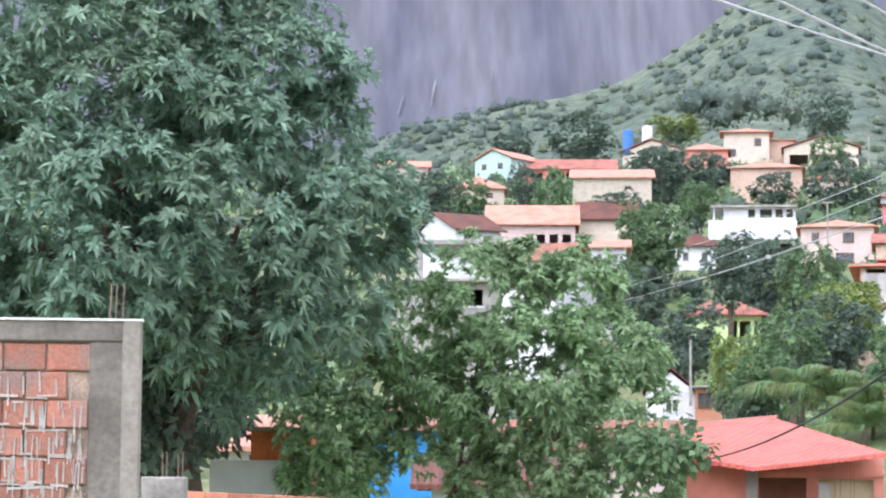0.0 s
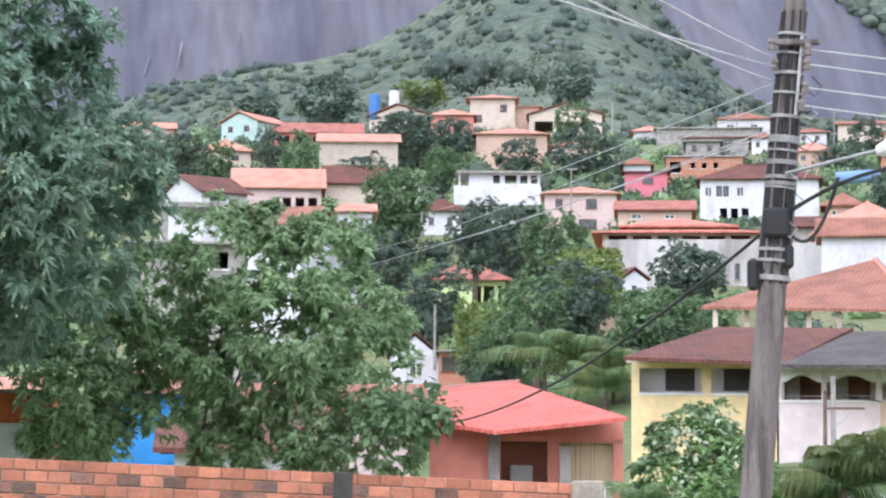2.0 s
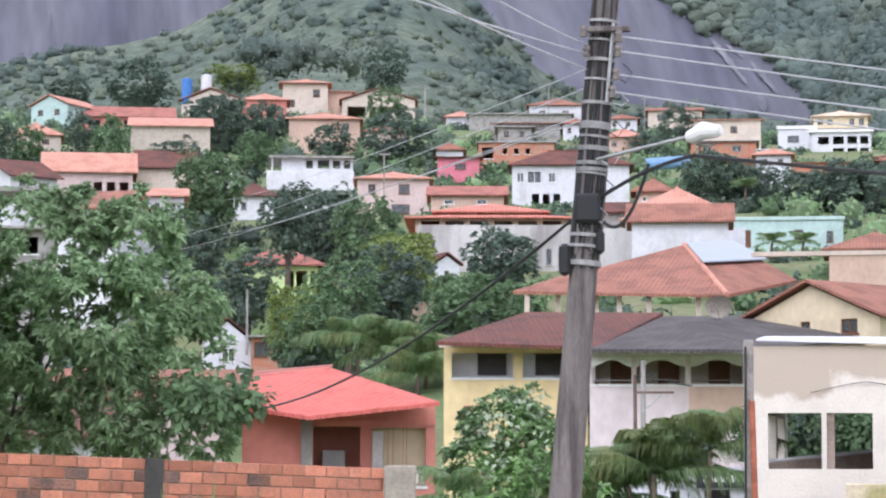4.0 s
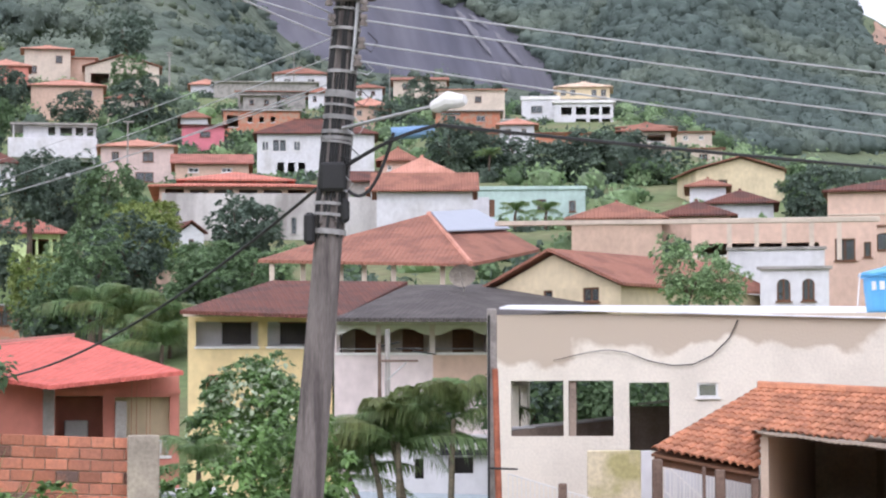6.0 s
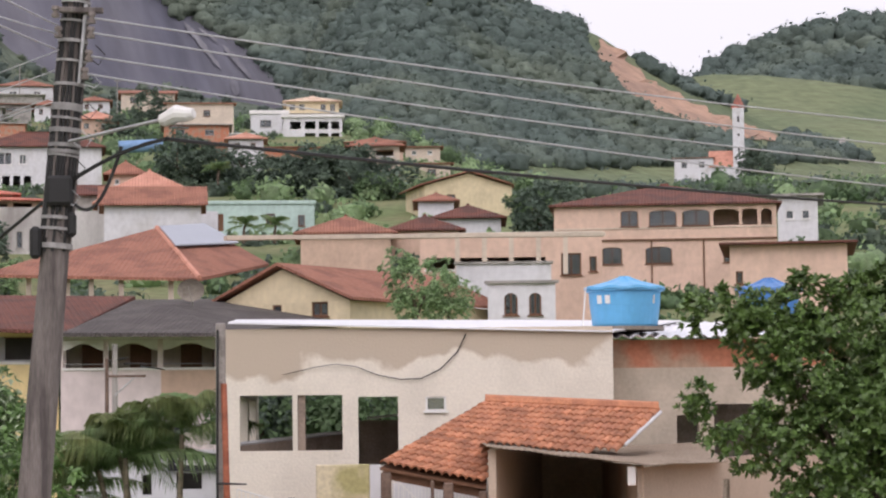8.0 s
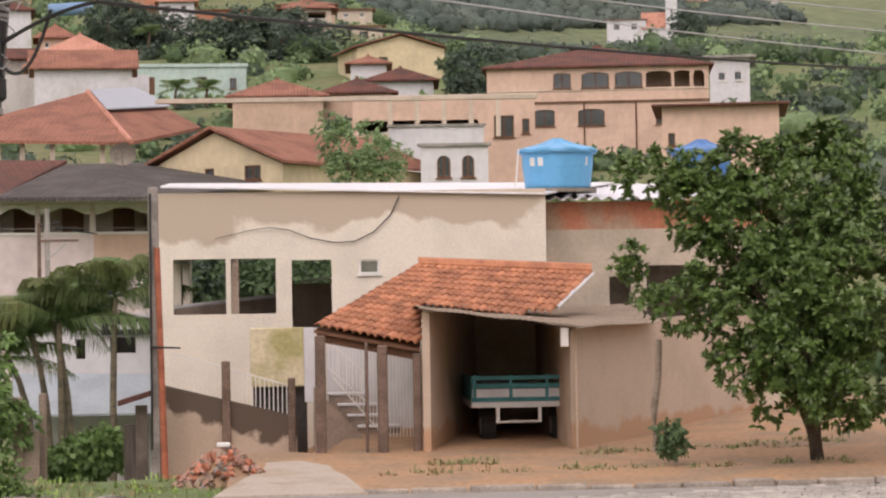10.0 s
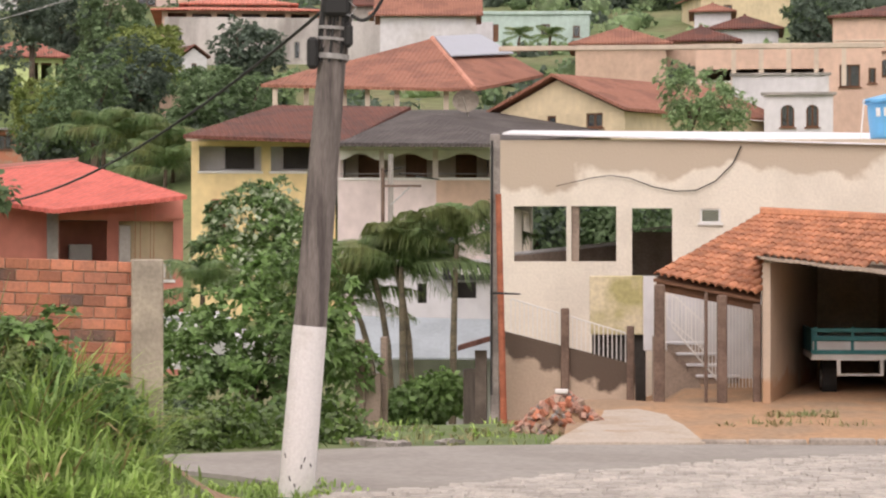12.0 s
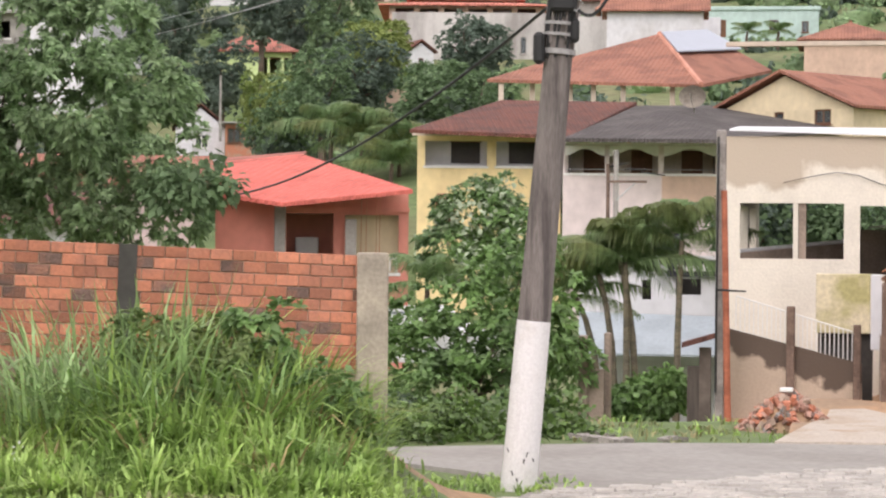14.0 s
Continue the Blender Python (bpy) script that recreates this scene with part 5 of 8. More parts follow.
def frond(bm, start, direction, length, sag, leaflets=36, width=0.34, seed=0, out=0.25):
    """A feather leaf: an arching rib with leaflets hanging on both sides."""
    rng = random.Random(seed)
    d = Vector(direction).normalized()
    flat = Vector((d.x, d.y, 0)).normalized()
    side = flat.cross(Vector((0, 0, 1))).normalized()
    pts = [Vector(start) + d * length * s + flat * length * out * s * s + Vector((0, 0, -sag * length * s ** 2.3)) for s in (i / leaflets for i in range(leaflets + 1))]
    for i in range(leaflets):
        a, b = pts[i], pts[i + 1]
        w0 = 0.02 * (1 - 0.8 * i / leaflets)
        bm.faces.new([bm.verts.new(p) for p in (a - side * w0, a + side * w0, b + side * w0, b - side * w0)])
        if i < 3:
            continue
        w = width * length * math.sin(math.pi * (0.14 + 0.8 * i / leaflets)) * rng.uniform(0.8, 1.15)
        fwd = (b - a).normalized()
        for s in (-1, 1):
            m = a + side * s * w * 0.42 + fwd * w * 0.3 - Vector((0, 0, w * 0.15))
            tip = a + side * s * w * 0.66 + fwd * w * 0.5 - Vector((0, 0, w * rng.uniform(0.55, 1.0)))
            t = fwd * 0.02 * length / 1.6
            vs = [bm.verts.new(p) for p in (a - t * 0.4, a + t * 0.4, m - t, m + t, tip)]
            bm.faces.new((vs[0], vs[1], vs[3], vs[2])), bm.faces.new((vs[2], vs[3], vs[4]))


PALM_STEM = material("ringed_palm_stem", (0.2, 0.17, 0.12), 0.9, 0.35, 2, 14, 0.4, second=(0.12, 0.11, 0.08), stretch=(1, 1, 3))


def palm(label, x, y, z, height, length, lean=(0, 0), n=12, r=0.09, seed=1, group="", up=1.5, sag=0.5, out=0.4, trunk_mat=None):
    ob = thing("palm_tree", label, "palm", pose(x, y, z), group)
    rng = random.Random(seed)
    top = Vector((lean[0], lean[1], height))
    bm = bmesh.new()
    polytube(bm, [(0, 0, -0.5), (lean[0] * 0.25, lean[1] * 0.25, height * 0.4), (lean[0] * 0.6, lean[1] * 0.6, height * 0.75), top], r, r * 0.6, 8)
    part("trunk", bm, trunk_mat or BARK, ob)
    for k in range(n):
        a = k * 2.4 + rng.uniform(-0.3, 0.3)
        bm = bmesh.new()
        steep = k % 5 < 3
        frond(bm, top, (math.cos(a), math.sin(a), rng.uniform(1.2, 3.0) * up if steep else rng.uniform(0.1, 1.0)), length * rng.uniform(0.75, 1.1), sag * (1.1 if steep else 1.0) * rng.uniform(0.8, 1.2), seed=seed * 50 + k, out=out if steep else 0.2)
        part("frond", bm, PALM, ob)
    return ob


def clumps(name, label, places, leaf, per, size, seed, category="shrubs"):
    """Uncounted shrubs: (x, y, z, radius) clumps of leaves in one mesh."""
    me = leaf_mesh(name, [(x, y, z, r, 0.8) for x, y, z, r in places], per * len(places), size, seed, 0.6, 0.2, 0.1)
    ob = new(name, me)
    me.materials.append(leaf)
    return tagged(ob, label, category, kind="stuff")


# the great mango and its neighbour
tree("great dark green mango tree with a dense domed crown", (-3.61, 35.82, 2.73), [
    (*(-4.87, 33.65, 8.28), 2.0), (*(-3.25, 34.35, 8.41), 1.35), (*(-2.16, 34.43, 8.12), 1.0), (*(-1.56, 34.46, 6.86), 0.72), (*(-2.75, 33.39, 6.34), 1.25),
    (*(-4.47, 32.7, 6.25), 1.6), (*(-6.39, 33.39, 6.85), 2.3), (*(-1.49, 33.97, 5.72), 0.8), (*(-4.43, 34.72, 10.39), 2.2), (*(-5.71, 33.52, 9.1), 1.6), (*(-2.66, 33.39, 5.43), 0.95),
    (*(-5.25, 33.09, 5.31), 1.3), (*(-1.79, 34.95, 7.64), 0.75), (*(-0.97, 34.49, 6.32), 0.5), (*(-3.78, 33.29, 5.11), 0.8), (*(-6.99, 33.27, 4.79), 2.0), (*(-3.47, 34.83, 9.54), 1.5), (*(-6.58, 34.38, 9.98), 2.2), (*(-3.96, 33.27, 6.85), 1.2), (*(-1.13, 34.48, 7.03), 0.45), (*(-2.51, 34.91, 8.67), 0.9), (*(-3.4, 32.82, 7.47), 1.0), (*(-1.46, 34.97, 6.29), 0.8),
    (*(-1.88, 34.45, 4.9), 0.75), (*(-4.93, 34.65, 4.58), 1.0), (*(-3.25, 35.85, 4.58), 0.8)], LEAF_MANGO, 0.18, 0.3, 4, width=0.3, droop=0.3, fork=0.35, tufts=(0.42, 1.15, 16, 10))
clumps("undergrowth", "dark undergrowth below the mango tree", [(*(-4.2, 38.77, 4.3), 1.2), (*(-5.78, 39.58, 3.44), 1.5), (*(-4.2, 35.25, 3.36), 0.7), (*(-4.14, 35.26, 4.46), 0.7)], LEAF_DARK, 2200, 0.2, 3)
tree("loose olive green tree with several stems", (-0.01, 38, 2.6), [
    (*(0.66, 37.99, 5.67), 0.95), (*(1.94, 37.95, 5.68), 0.75), (*(2.54, 37.92, 4.99), 0.75), (*(-0.45, 38, 5.23), 0.75), (*(-1.47, 37.97, 4.46), 0.75), (*(-1.69, 37.46, 3.67), 0.62),
    (*(1.48, 36.97, 4.6), 0.95), (*(2.59, 37.41, 3.95), 0.7), (*(1.84, 37.45, 3.28), 0.8), (*(0.32, 37.5, 4.45), 0.6), (*(-1.79, 37.96, 3.01), 0.55), (*(2.88, 36.89, 3.03), 0.6), (*(0.33, 38.5, 3.54), 0.42), (*(-0.7, 37.99, 4.46), 0.5),
    (*(0.48, 38, 6.27), 0.4), (*(2.03, 37.95, 6.28), 0.35), (*(1.25, 37.98, 6.19), 0.4), (*(0.59, 38, 2.94), 0.5), (*(-0.95, 37.99, 3.95), 0.45), (*(1, 37.49, 3.69), 0.6), (*(-1.37, 37.98, 3.1), 0.45), (*(-0.36, 38, 4.38), 0.5), (*(-2.12, 37.54, 4.01), 0.5), (*(1.25, 37.48, 3.03), 0.5), (*(-0.35, 37.8, 3.44), 0.3), (*(-2.02, 37.45, 3.25), 0.4)], LEAF_OLIVE, 0.135, 0.06, 6, width=0.38, fork=0.12, stems=3, droop=0.3, tufts=(0.24, 1.0, 13, 8))
clumps("shrub_leaves", "bright green shrub beside the wall", [(*(3.13, 35.86, 3.42), 0.4), (*(3.52, 35.83, 3.43), 0.28), (*(2.81, 35.89, 3.34), 0.35)], LEAF_GREEN, 260, 0.16, 5)

clumps("shrub_leaves", "leafy shrubs growing behind the open terrace", [(*(18.41, 57.11, 2.95), 1.1), (*(19.21, 57.37, 2.81), 1.0), (*(20.02, 57.62, 3.08), 1.1), (*(20.2, 56.5, 2.8), 0.9), (*(21.09, 56.17, 3.34), 0.8), (*(18.39, 58.16, 3.23), 0.8), (*(19.27, 58.4, 3.58), 0.9), (*(18.74, 58.57, 3.65), 0.7), (*(20.04, 58.14, 2.26), 0.9), (*(19.13, 58.45, 2.27), 0.9)], LEAF_GREEN, 700, 0.22, 91)

canopy("shrubs", "dark scrub above the cream houses", [(*(46.34, 467.71, 78.34), 4.0), (*(49.72, 469.37, 79.75), 5.0), (*(53.2, 466.98, 77.79), 4.5), (*(56.84, 470.58, 79.51), 5.0), (*(60.04, 466.15, 77.23), 4.0), (*(51.41, 465.17, 75.33), 4.0), (*(65.55, 467.43, 76.97), 4.5)], LEAF_FAR, 260, 0.8, 93, core=0.6)

# trees between the houses
for i, (k, x, y, z, r, tall) in enumerate((
    ("d", 29.38, 226.1, 24.13, 3.2, 1.0), ("g", 32.06, 219.67, 22.6, 3.4, 1.15), ("d", 34.99, 174.53, 16.51, 2.9, 0.9), ("y", 27.72, 169.75, 16.31, 2.2, 0.9), ("o", 21.04, 158.61, 11.43, 2.3, 1.1),
    ("y", 18.15, 156.95, 11.47, 1.6, 1.0), ("g", 22.54, 148.3, 11.41, 2.1, 1.0), ("d", 18.09, 194.16, 14.8, 2.4, 0.7), ("g", 20.01, 239.16, 28.07, 3.3, 1.2), ("d", 52, 330.94, 45.18, 4.8, 0.9),
    ("g", 52.36, 341, 50.91, 3.0, 1.0), ("d", 44.08, 337.13, 45.38, 3.3, 0.8), ("d", 30.82, 360.69, 52.26, 4.6, 0.6), ("d", 37.16, 350.03, 49.61, 3.4, 0.9), ("d", 73.69, 254.55, 32.33, 3.6, 0.85),
    ("d", 87.37, 239.56, 28.51, 5.6, 0.7), ("d", 84.25, 248.08, 29.86, 4.6, 0.7), ("d", 105.74, 383.7, 54.94, 3.6, 1.0), ("o", 33.69, 85.61, 8.24, 1.35, 0.95), ("o", 34.06, 83.31, 7.71, 1.0, 0.8),
    ("d", -1.35, 300, 40.64, 3.0, 0.8), ("g", 18.83, 237.25, 28.63, 2.9, 1.2), ("g", 13.42, 319.72, 43.03, 2.6, 1.3), ("d", 10.32, 324.84, 44.4, 2.2, 1.3), ("y", 42.61, 458.02, 72.53, 4.6, 0.5),
    ("d", 23.4, 439.38, 67.74, 6.0, 0.8), ("d", 11.95, 439.84, 65.91, 4.2, 0.7), ("g", 3.18, 309.98, 41.02, 2.4, 1.0), ("d", 29.23, 343.76, 48.93, 4.4, 0.8), ("g", 30.11, 298.48, 39.46, 2.5, 1.0),
    ("d", 78.78, 514, 83.31, 5.0, 1.1), ("d", 82.6, 182.15, 20.61, 2.9, 1.0), ("g", 83.83, 187.08, 21.77, 2.2, 1.0), ("g", 26.82, 137.41, 10.86, 3.0, 0.8), ("d", 273.82, 488.49, 62.46, 4.5, 1.0),
    ("d", 36.02, 176.36, 17.02, 2.2, 0.9), ("g", 81.96, 267.73, 31.46, 3.4, 0.6), ("g", 83.09, 256.9, 29.19, 3.0, 0.6), ("d", 88.79, 338.55, 45.85, 3.0, 0.8), ("g", 15.34, 224.48, 23.39, 2.6, 0.8), ("g", 19.28, 138.67, 11.92, 2.2, 0.9), ("d", 22.19, 143.29, 12.9, 2.3, 0.9),
    ("y", 26.33, 162.89, 15.6, 2.2, 0.9), ("d", 18.62, 189.09, 16.09, 2.6, 0.8), ("g", 15.89, 129.02, 9.52, 1.9, 1.0), ("y", 16.2, 139.06, 10.67, 1.5, 1.2), ("g", 28.84, 147.2, 11.62, 2.6, 0.7), ("g", 25.07, 137.74, 9.75, 2.0, 0.7), ("o", 30.82, 146.8, 11.96, 2.2, 0.6),
    ("d", 27.93, 233.33, 25.66, 3.0, 0.9), ("d", 16.11, 214.4, 19.85, 3.0, 0.9), ("g", 28.81, 157.38, 12.74, 2.4, 0.8), ("d", 83.76, 262.98, 31.97, 4.0, 0.7), ("d", 77.3, 256.61, 31.75, 3.5, 0.7), ("d", 85.53, 243.41, 29.83, 4.6, 0.8), ("g", 88.26, 233.9, 27.13, 3.2, 0.7), ("d", 25.15, 168.13, 14.68, 2.2, 0.8), ("d", 23.29, 203.67, 22.23, 2.4, 0.8), ("d", 18.08, 261.38, 33.93, 2.6, 0.7), ("d", -5.56, 289.95, 38.48, 2.6, 0.9),
    ("g", 19.19, 58.95, 3.86, 1.2, 0.9), ("g", 20.63, 58.47, 3.59, 1.1, 0.9), ("d", 23.06, 61.84, 3.94, 1.2, 0.9), ("g", 22.06, 64.32, 4.13, 1.3, 0.9), ("d", 18.57, 57.05, 3.22, 1.1, 0.9))):
    far_tree(k, x, y, z, r, tall, i)

canopy("shrubs", "low shrubs at the feet of the trees", [s for s in SKIRT if math.hypot(s[0], s[1]) > 120], LEAF_DARK, 260, 0.45, 77, core=0.6)
rng = random.Random(21)
spots = {"d": [], "g": [], "o": []}
for k in range(3400):
    a, d = rng.uniform(-12, 34), 60 + 480 * rng.random() ** 0.65
    x, y = d * math.sin(radians(a)), d * math.cos(radians(a))
    if d < 130 and 6 < a < 31:
        continue
    r = rng.uniform(0.7, 2.0) * (0.7 + d / 500)
    for ha, hd, hz, hw in HOUSE_FRONTS:
        if hd - 50 < d < hd + 2 and abs(a - ha) < hw + math.degrees(r / d):
            r = min(r, ((hz - EYE[2]) / hd * d + EYE[2] - ground_z(x, y)) / 1.3)
    if r < 0.45:
        continue
    spots[rng.choice("ddggo")].append((x, y, ground_z(x, y) + r * 0.3, r))
for ha, hd, hz, hw in HOUSE_FRONTS:
    if hd < 115 or hd > 450:
        continue
    for k in range(max(3, int(hw * 2 * hd * 0.02))):
        a, d, r = ha + rng.uniform(-hw, hw) * 1.1, hd - rng.uniform(1.0, 4.0), rng.uniform(0.8, 1.6)
        x, y, z = d * math.sin(radians(a)), d * math.cos(radians(a)), hz - r * rng.uniform(1.0, 1.4)
        if z < ground_z(x, y) + 1.2 * r:
            spots[rng.choice("ddgo")].append((x, y, z, r))
for key, leaf, words in (("d", LEAF_DARK, "dark green shrubs and low trees between houses"), ("g", LEAF_GREEN, "fresh green shrubs on the hillside"), ("o", LEAF_OLIVE, "olive green scrub on the hillside")):
    canopy("shrubs", words, spots[key], leaf, 95, 0.6, 31, core=0.62)


def forest(name, label, a0, a1, d0, d1, count, leaf, seed, surface, r0=3.0, r1=7.0, size=2.0, per=46, gap=-0.15, clear=(), above=None):
    rng = random.Random(seed)
    out = []
    tries = 0
    while len(out) < count and tries < count * 4:
        tries += 1
        a, s = rng.uniform(a0, a1), rng.random()
        hit = surface(a, d0 + (d1 - d0) * s)
        if hit is None or noise.noise((hit[0] / 60, hit[1] / 60, seed)) < gap:
            continue
        az, el = math.degrees(math.atan2(hit[0], hit[1])), math.degrees(math.atan2(hit[2] - EYE[2], math.hypot(hit[0], hit[1])))
        if any(math.hypot(az - q[0], el - q[1]) < q[2] for q in clear):
            continue
        if above and el < float(np.interp(az, *above)) + rng.uniform(-0.12, 0.1):
            continue
        r = rng.uniform(r0, r1)
        out.append((hit[0], hit[1], hit[2] + r * 0.25, r))
    return canopy(name, label, out, leaf, per, size, seed, "forest")


from mathutils.bvhtree import BVHTree


def surface_of(ob):
    tree_ = BVHTree.FromPolygons([v.co for v in ob.data.vertices], [tuple(p.vertices) for p in ob.data.polygons])

    def hit(a, d):
        at = tree_.ray_cast(Vector((d * math.sin(radians(a)), d * math.cos(radians(a)), 900)), Vector((0, 0, -1)))[0]
        return at
    return hit


SCAR_PATH = [(25.75, 9.0), (26.04, 8.48), (26.48, 7.95), (27.25, 7.5), (27.88, 7.22), (28.65, 6.95), (29.79, 6.62)]
BARE = []
for (a0, e0), (a1, e1) in zip(SCAR_PATH, SCAR_PATH[1:]):
    for k in range(5):
        BARE.append((a0 + (a1 - a0) * k / 5, e0 + (e1 - e0) * k / 5, 0.42))
for k in range(40):
    BARE.append((19 + 0.33 * k, 5.55, 0.55))
forest("trees_on_slope", "scattered dark scrub and trees on the green slope", -6, 22, 490, 900, 1700, LEAF_FAR, 2, surface_of(HILL_SCRUB), 0.9, 3.4, 0.9, 40, -0.05)
forest("trees_on_slope", "light green scrub on the green slope", -6, 22, 490, 900, 900, LEAF_SCRUB, 12, surface_of(HILL_SCRUB), 0.8, 2.4, 0.8, 32, -0.1)
forest("forest", "dense dark forest covering the hill", 15, 32, 570, 1000, 5200, LEAF_FAR, 4, surface_of(HILL_FOREST), 2.6, 5.6, 1.3, 18, -0.9, BARE)
forest("forest", "forest hanging above the bare rock slab", 14.2, 22, 1000, 1500, 2000, LEAF_FAR, 23, surface_of(MOUNTAIN), 4.5, 8.5, 1.9, 18, -1, above=((14.2, 15.28, 15.8, 16.71, 17.48, 18.13, 18.64, 19.1, 22), (11.5, 10.2, 9.75, 9.43, 9.04, 8.39, 7.75, 7.0, 6.0)))
forest("trees_on_slope", "sparse scrub clinging to the rock above the slope", 6.5, 15.5, 1000, 1330, 520, LEAF_FAR, 31, surface_of(MOUNTAIN), 2.5, 6.0, 1.6, 26, 0.05)
forest("trees_on_slope", "dark scrub along the foot of the rock", 10.5, 19.5, 640, 900, 420, LEAF_FAR, 29, surface_of(HILL_SCRUB), 1.5, 4.0, 1.0, 36, -0.5)
forest("trees_on_slope", "scattered shrubs in the field below the forest", 19, 32, 560, 660, 420, LEAF_FAR, 17, surface_of(HILL_FOREST), 0.8, 2.8, 0.9, 30, -0.1)
forest("forest", "dark wood on the hill behind the meadow", 27.9, 42, 1325, 1500, 1300, LEAF_FAR, 6, surface_of(HILL_WOOD), 5.0, 10.0, 2.4, 24, -1)
forest("trees_on_slope", "dark trees standing in the meadow", 28, 38, 800, 1000, 260, LEAF_FAR, 19, surface_of(HILL_MEADOW), 1.5, 5.0, 1.2, 36, 0.0)


def scar(name, label, on, path, half, mat, lift):
    """A bare strip lying on a hill's flank; path: (azimuth, elevation)."""
    tree_ = BVHTree.FromPolygons([v.co for v in on.data.vertices], [tuple(p.vertices) for p in on.data.polygons])
    bm = bmesh.new()
    rows = []
    n = 40
    az, elv = zip(*path)
    for i in range(n + 1):
        s = i / n * (len(path) - 1)
        a, e = float(np.interp(s, range(len(path)), az)), float(np.interp(s, range(len(path)), elv))
        w = half * (0.6 + 0.5 * noise.noise((i * 0.35, half * 9, 1)) + 0.3 * math.sin(math.pi * i / n)) * min(1, 0.15 + i / 6, 0.15 + (n - i) / 6)
        row = []
        for k in (-1, -0.4, 0.3, 1):
            a2 = a + k * w * (1 + 0.3 * noise.noise((i * 0.9, k, 5)))
            way = Vector((math.sin(radians(a2)), math.cos(radians(a2)), math.tan(radians(e + 0.25 * k * w)))).normalized()
            hit = tree_.ray_cast(Vector(EYE), way)[0]
            if hit is None:
                hit = Vector(EYE) + way * 990
            row.append(bm.verts.new(hit - way * lift))
        rows.append(row)
    for a, b in zip(rows, rows[1:]):
        for k in range(3):
            bm.faces.new((a[k], a[k + 1], b[k + 1], b[k]))
    ob = new(name, mesh_of(name, bm))
    ob.data.materials.append(mat)
    return tagged(ob, label, "hillside", kind="structure")


SCAR = material("bare_red_earth", (0.42, 0.27, 0.19), 0.95, 0.3, 0.04, 0.3, 0.5, second=(0.3, 0.2, 0.15))
STREAK = material("pale_water_stain", (0.17, 0.168, 0.182), 0.8, 0.5, 0.05, 0.3, 0.3, second=(0.13, 0.128, 0.146), edge=(0.4, 0.55), stretch=(1, 0.2, 0.15))
scar("earth_scar", "bare reddish earth scar on the hillside", HILL_FOREST, SCAR_PATH, 0.42, SCAR, 7)
scar("earth_scar", "lower bare earth slip beside the church", HILL_FOREST, [(27.6, 7.35), (28.27, 7.05), (29.03, 6.82), (29.8, 6.62)], 0.34, SCAR, 8)
scar("far_road", "pale concrete road climbing the far rise", HILL_MEADOW, [(30.7, 6.0), (30.99, 6.3), (31.22, 6.65)], 0.16, GREY, 5)
for path, half in (([(16.19, 9.47), (16.51, 9.08), (17.03, 8.41)], 0.07), ([(17.09, 8.95), (17.42, 8.56), (17.74, 8.18)], 0.07), ([(17.29, 8.18), (17.41, 7.8)], 0.1), ([(16.51, 9.34), (16.96, 9.02)], 0.04),
                   ([(1.06, 9.98), (1.04, 9.57)], 0.022), ([(-0.24, 9.69), (-0.36, 9.04)], 0.03), ([(-0.97, 9.36), (-1.12, 8.84)], 0.03)):
    scar("water_stain", "pale water streak running down the rock", MOUNTAIN, path, half, STREAK, 4)
# palms by the street and in the hollow
for i, (x, y, z, h, lean) in enumerate(((13.05, 49.9, -0.3, 2.35, (-0.35, 0.1)), (13.2, 49.6, -0.3, 2.6, (-0.1, -0.2)), (13.45, 49.7, -0.3, 2.75, (-0.42, 0.0)), (14.08, 49.02, -0.4, 3.15, (0.12, 0.1)), (12.85, 50.4, -0.3, 1.9, (-0.5, 0.2)))):
    palm("slender garden palm with arching feathery fronds", x, y, z, h, 1.9, lean, 14, 0.08, 3 + i, "palms by the street", up=1.7, sag=0.52, out=0.1, trunk_mat=PALM_STEM)
for i, (x, y, z, h, l) in enumerate(((19.56, 126.5, 4.6, 3.4, 3.6), (21.3, 125.2, 4.3, 2.9, 3.4), (18.1, 127.2, 4.9, 3.5, 3.4), (20.6, 123.5, 4.3, 2.3, 3.0), (59.05, 186.89, 18.38, 0.9, 1.6), (61.03, 185.2, 18.29, 0.9, 1.8), (76.41, 250.61, 29.61, 1.2, 1.8))):
    palm("broad palm with drooping fronds", x, y, z, h, l, (0.1, 0), 13, 0.14, 30 + i, "palms in the hollow")
palm("low palm with drooping fronds", 8.44, 46.24, 1.41, 0.5, 1.3, (0, 0), 8, 0.06, 41)

# flowering bush, shrubs beside the street
BLOSSOM = material("pale_young_leaf", (0.42, 0.49, 0.34), 0.6, 0.3, 1, 6, 0, second=(0.16, 0.24, 0.08), island=0.3, leaf=0.2)
FB = [(*(11.95, 58.8, 3.21), 0.95), (*(11.29, 58.93, 2.47), 0.75), (*(12.5, 58.17, 2.6), 0.75), (*(11.76, 57.82, 1.94), 0.8), (*(12.47, 58.69, 3.68), 0.5)]
tree("dense shrub tree with pale flowering shoots", (11.96, 58.8, 0.33), FB, LEAF_NEAR, 0.17, 0.1, 15, width=0.42, droop=0.2, tufts=(0.26, 0.9, 9, 7))
clumps("shoots", "pale flowering shoots on the shrub", [(b[0], b[1], b[2] + 0.08, b[3] * 1.02) for b in FB], BLOSSOM, 300, 0.2, 16)
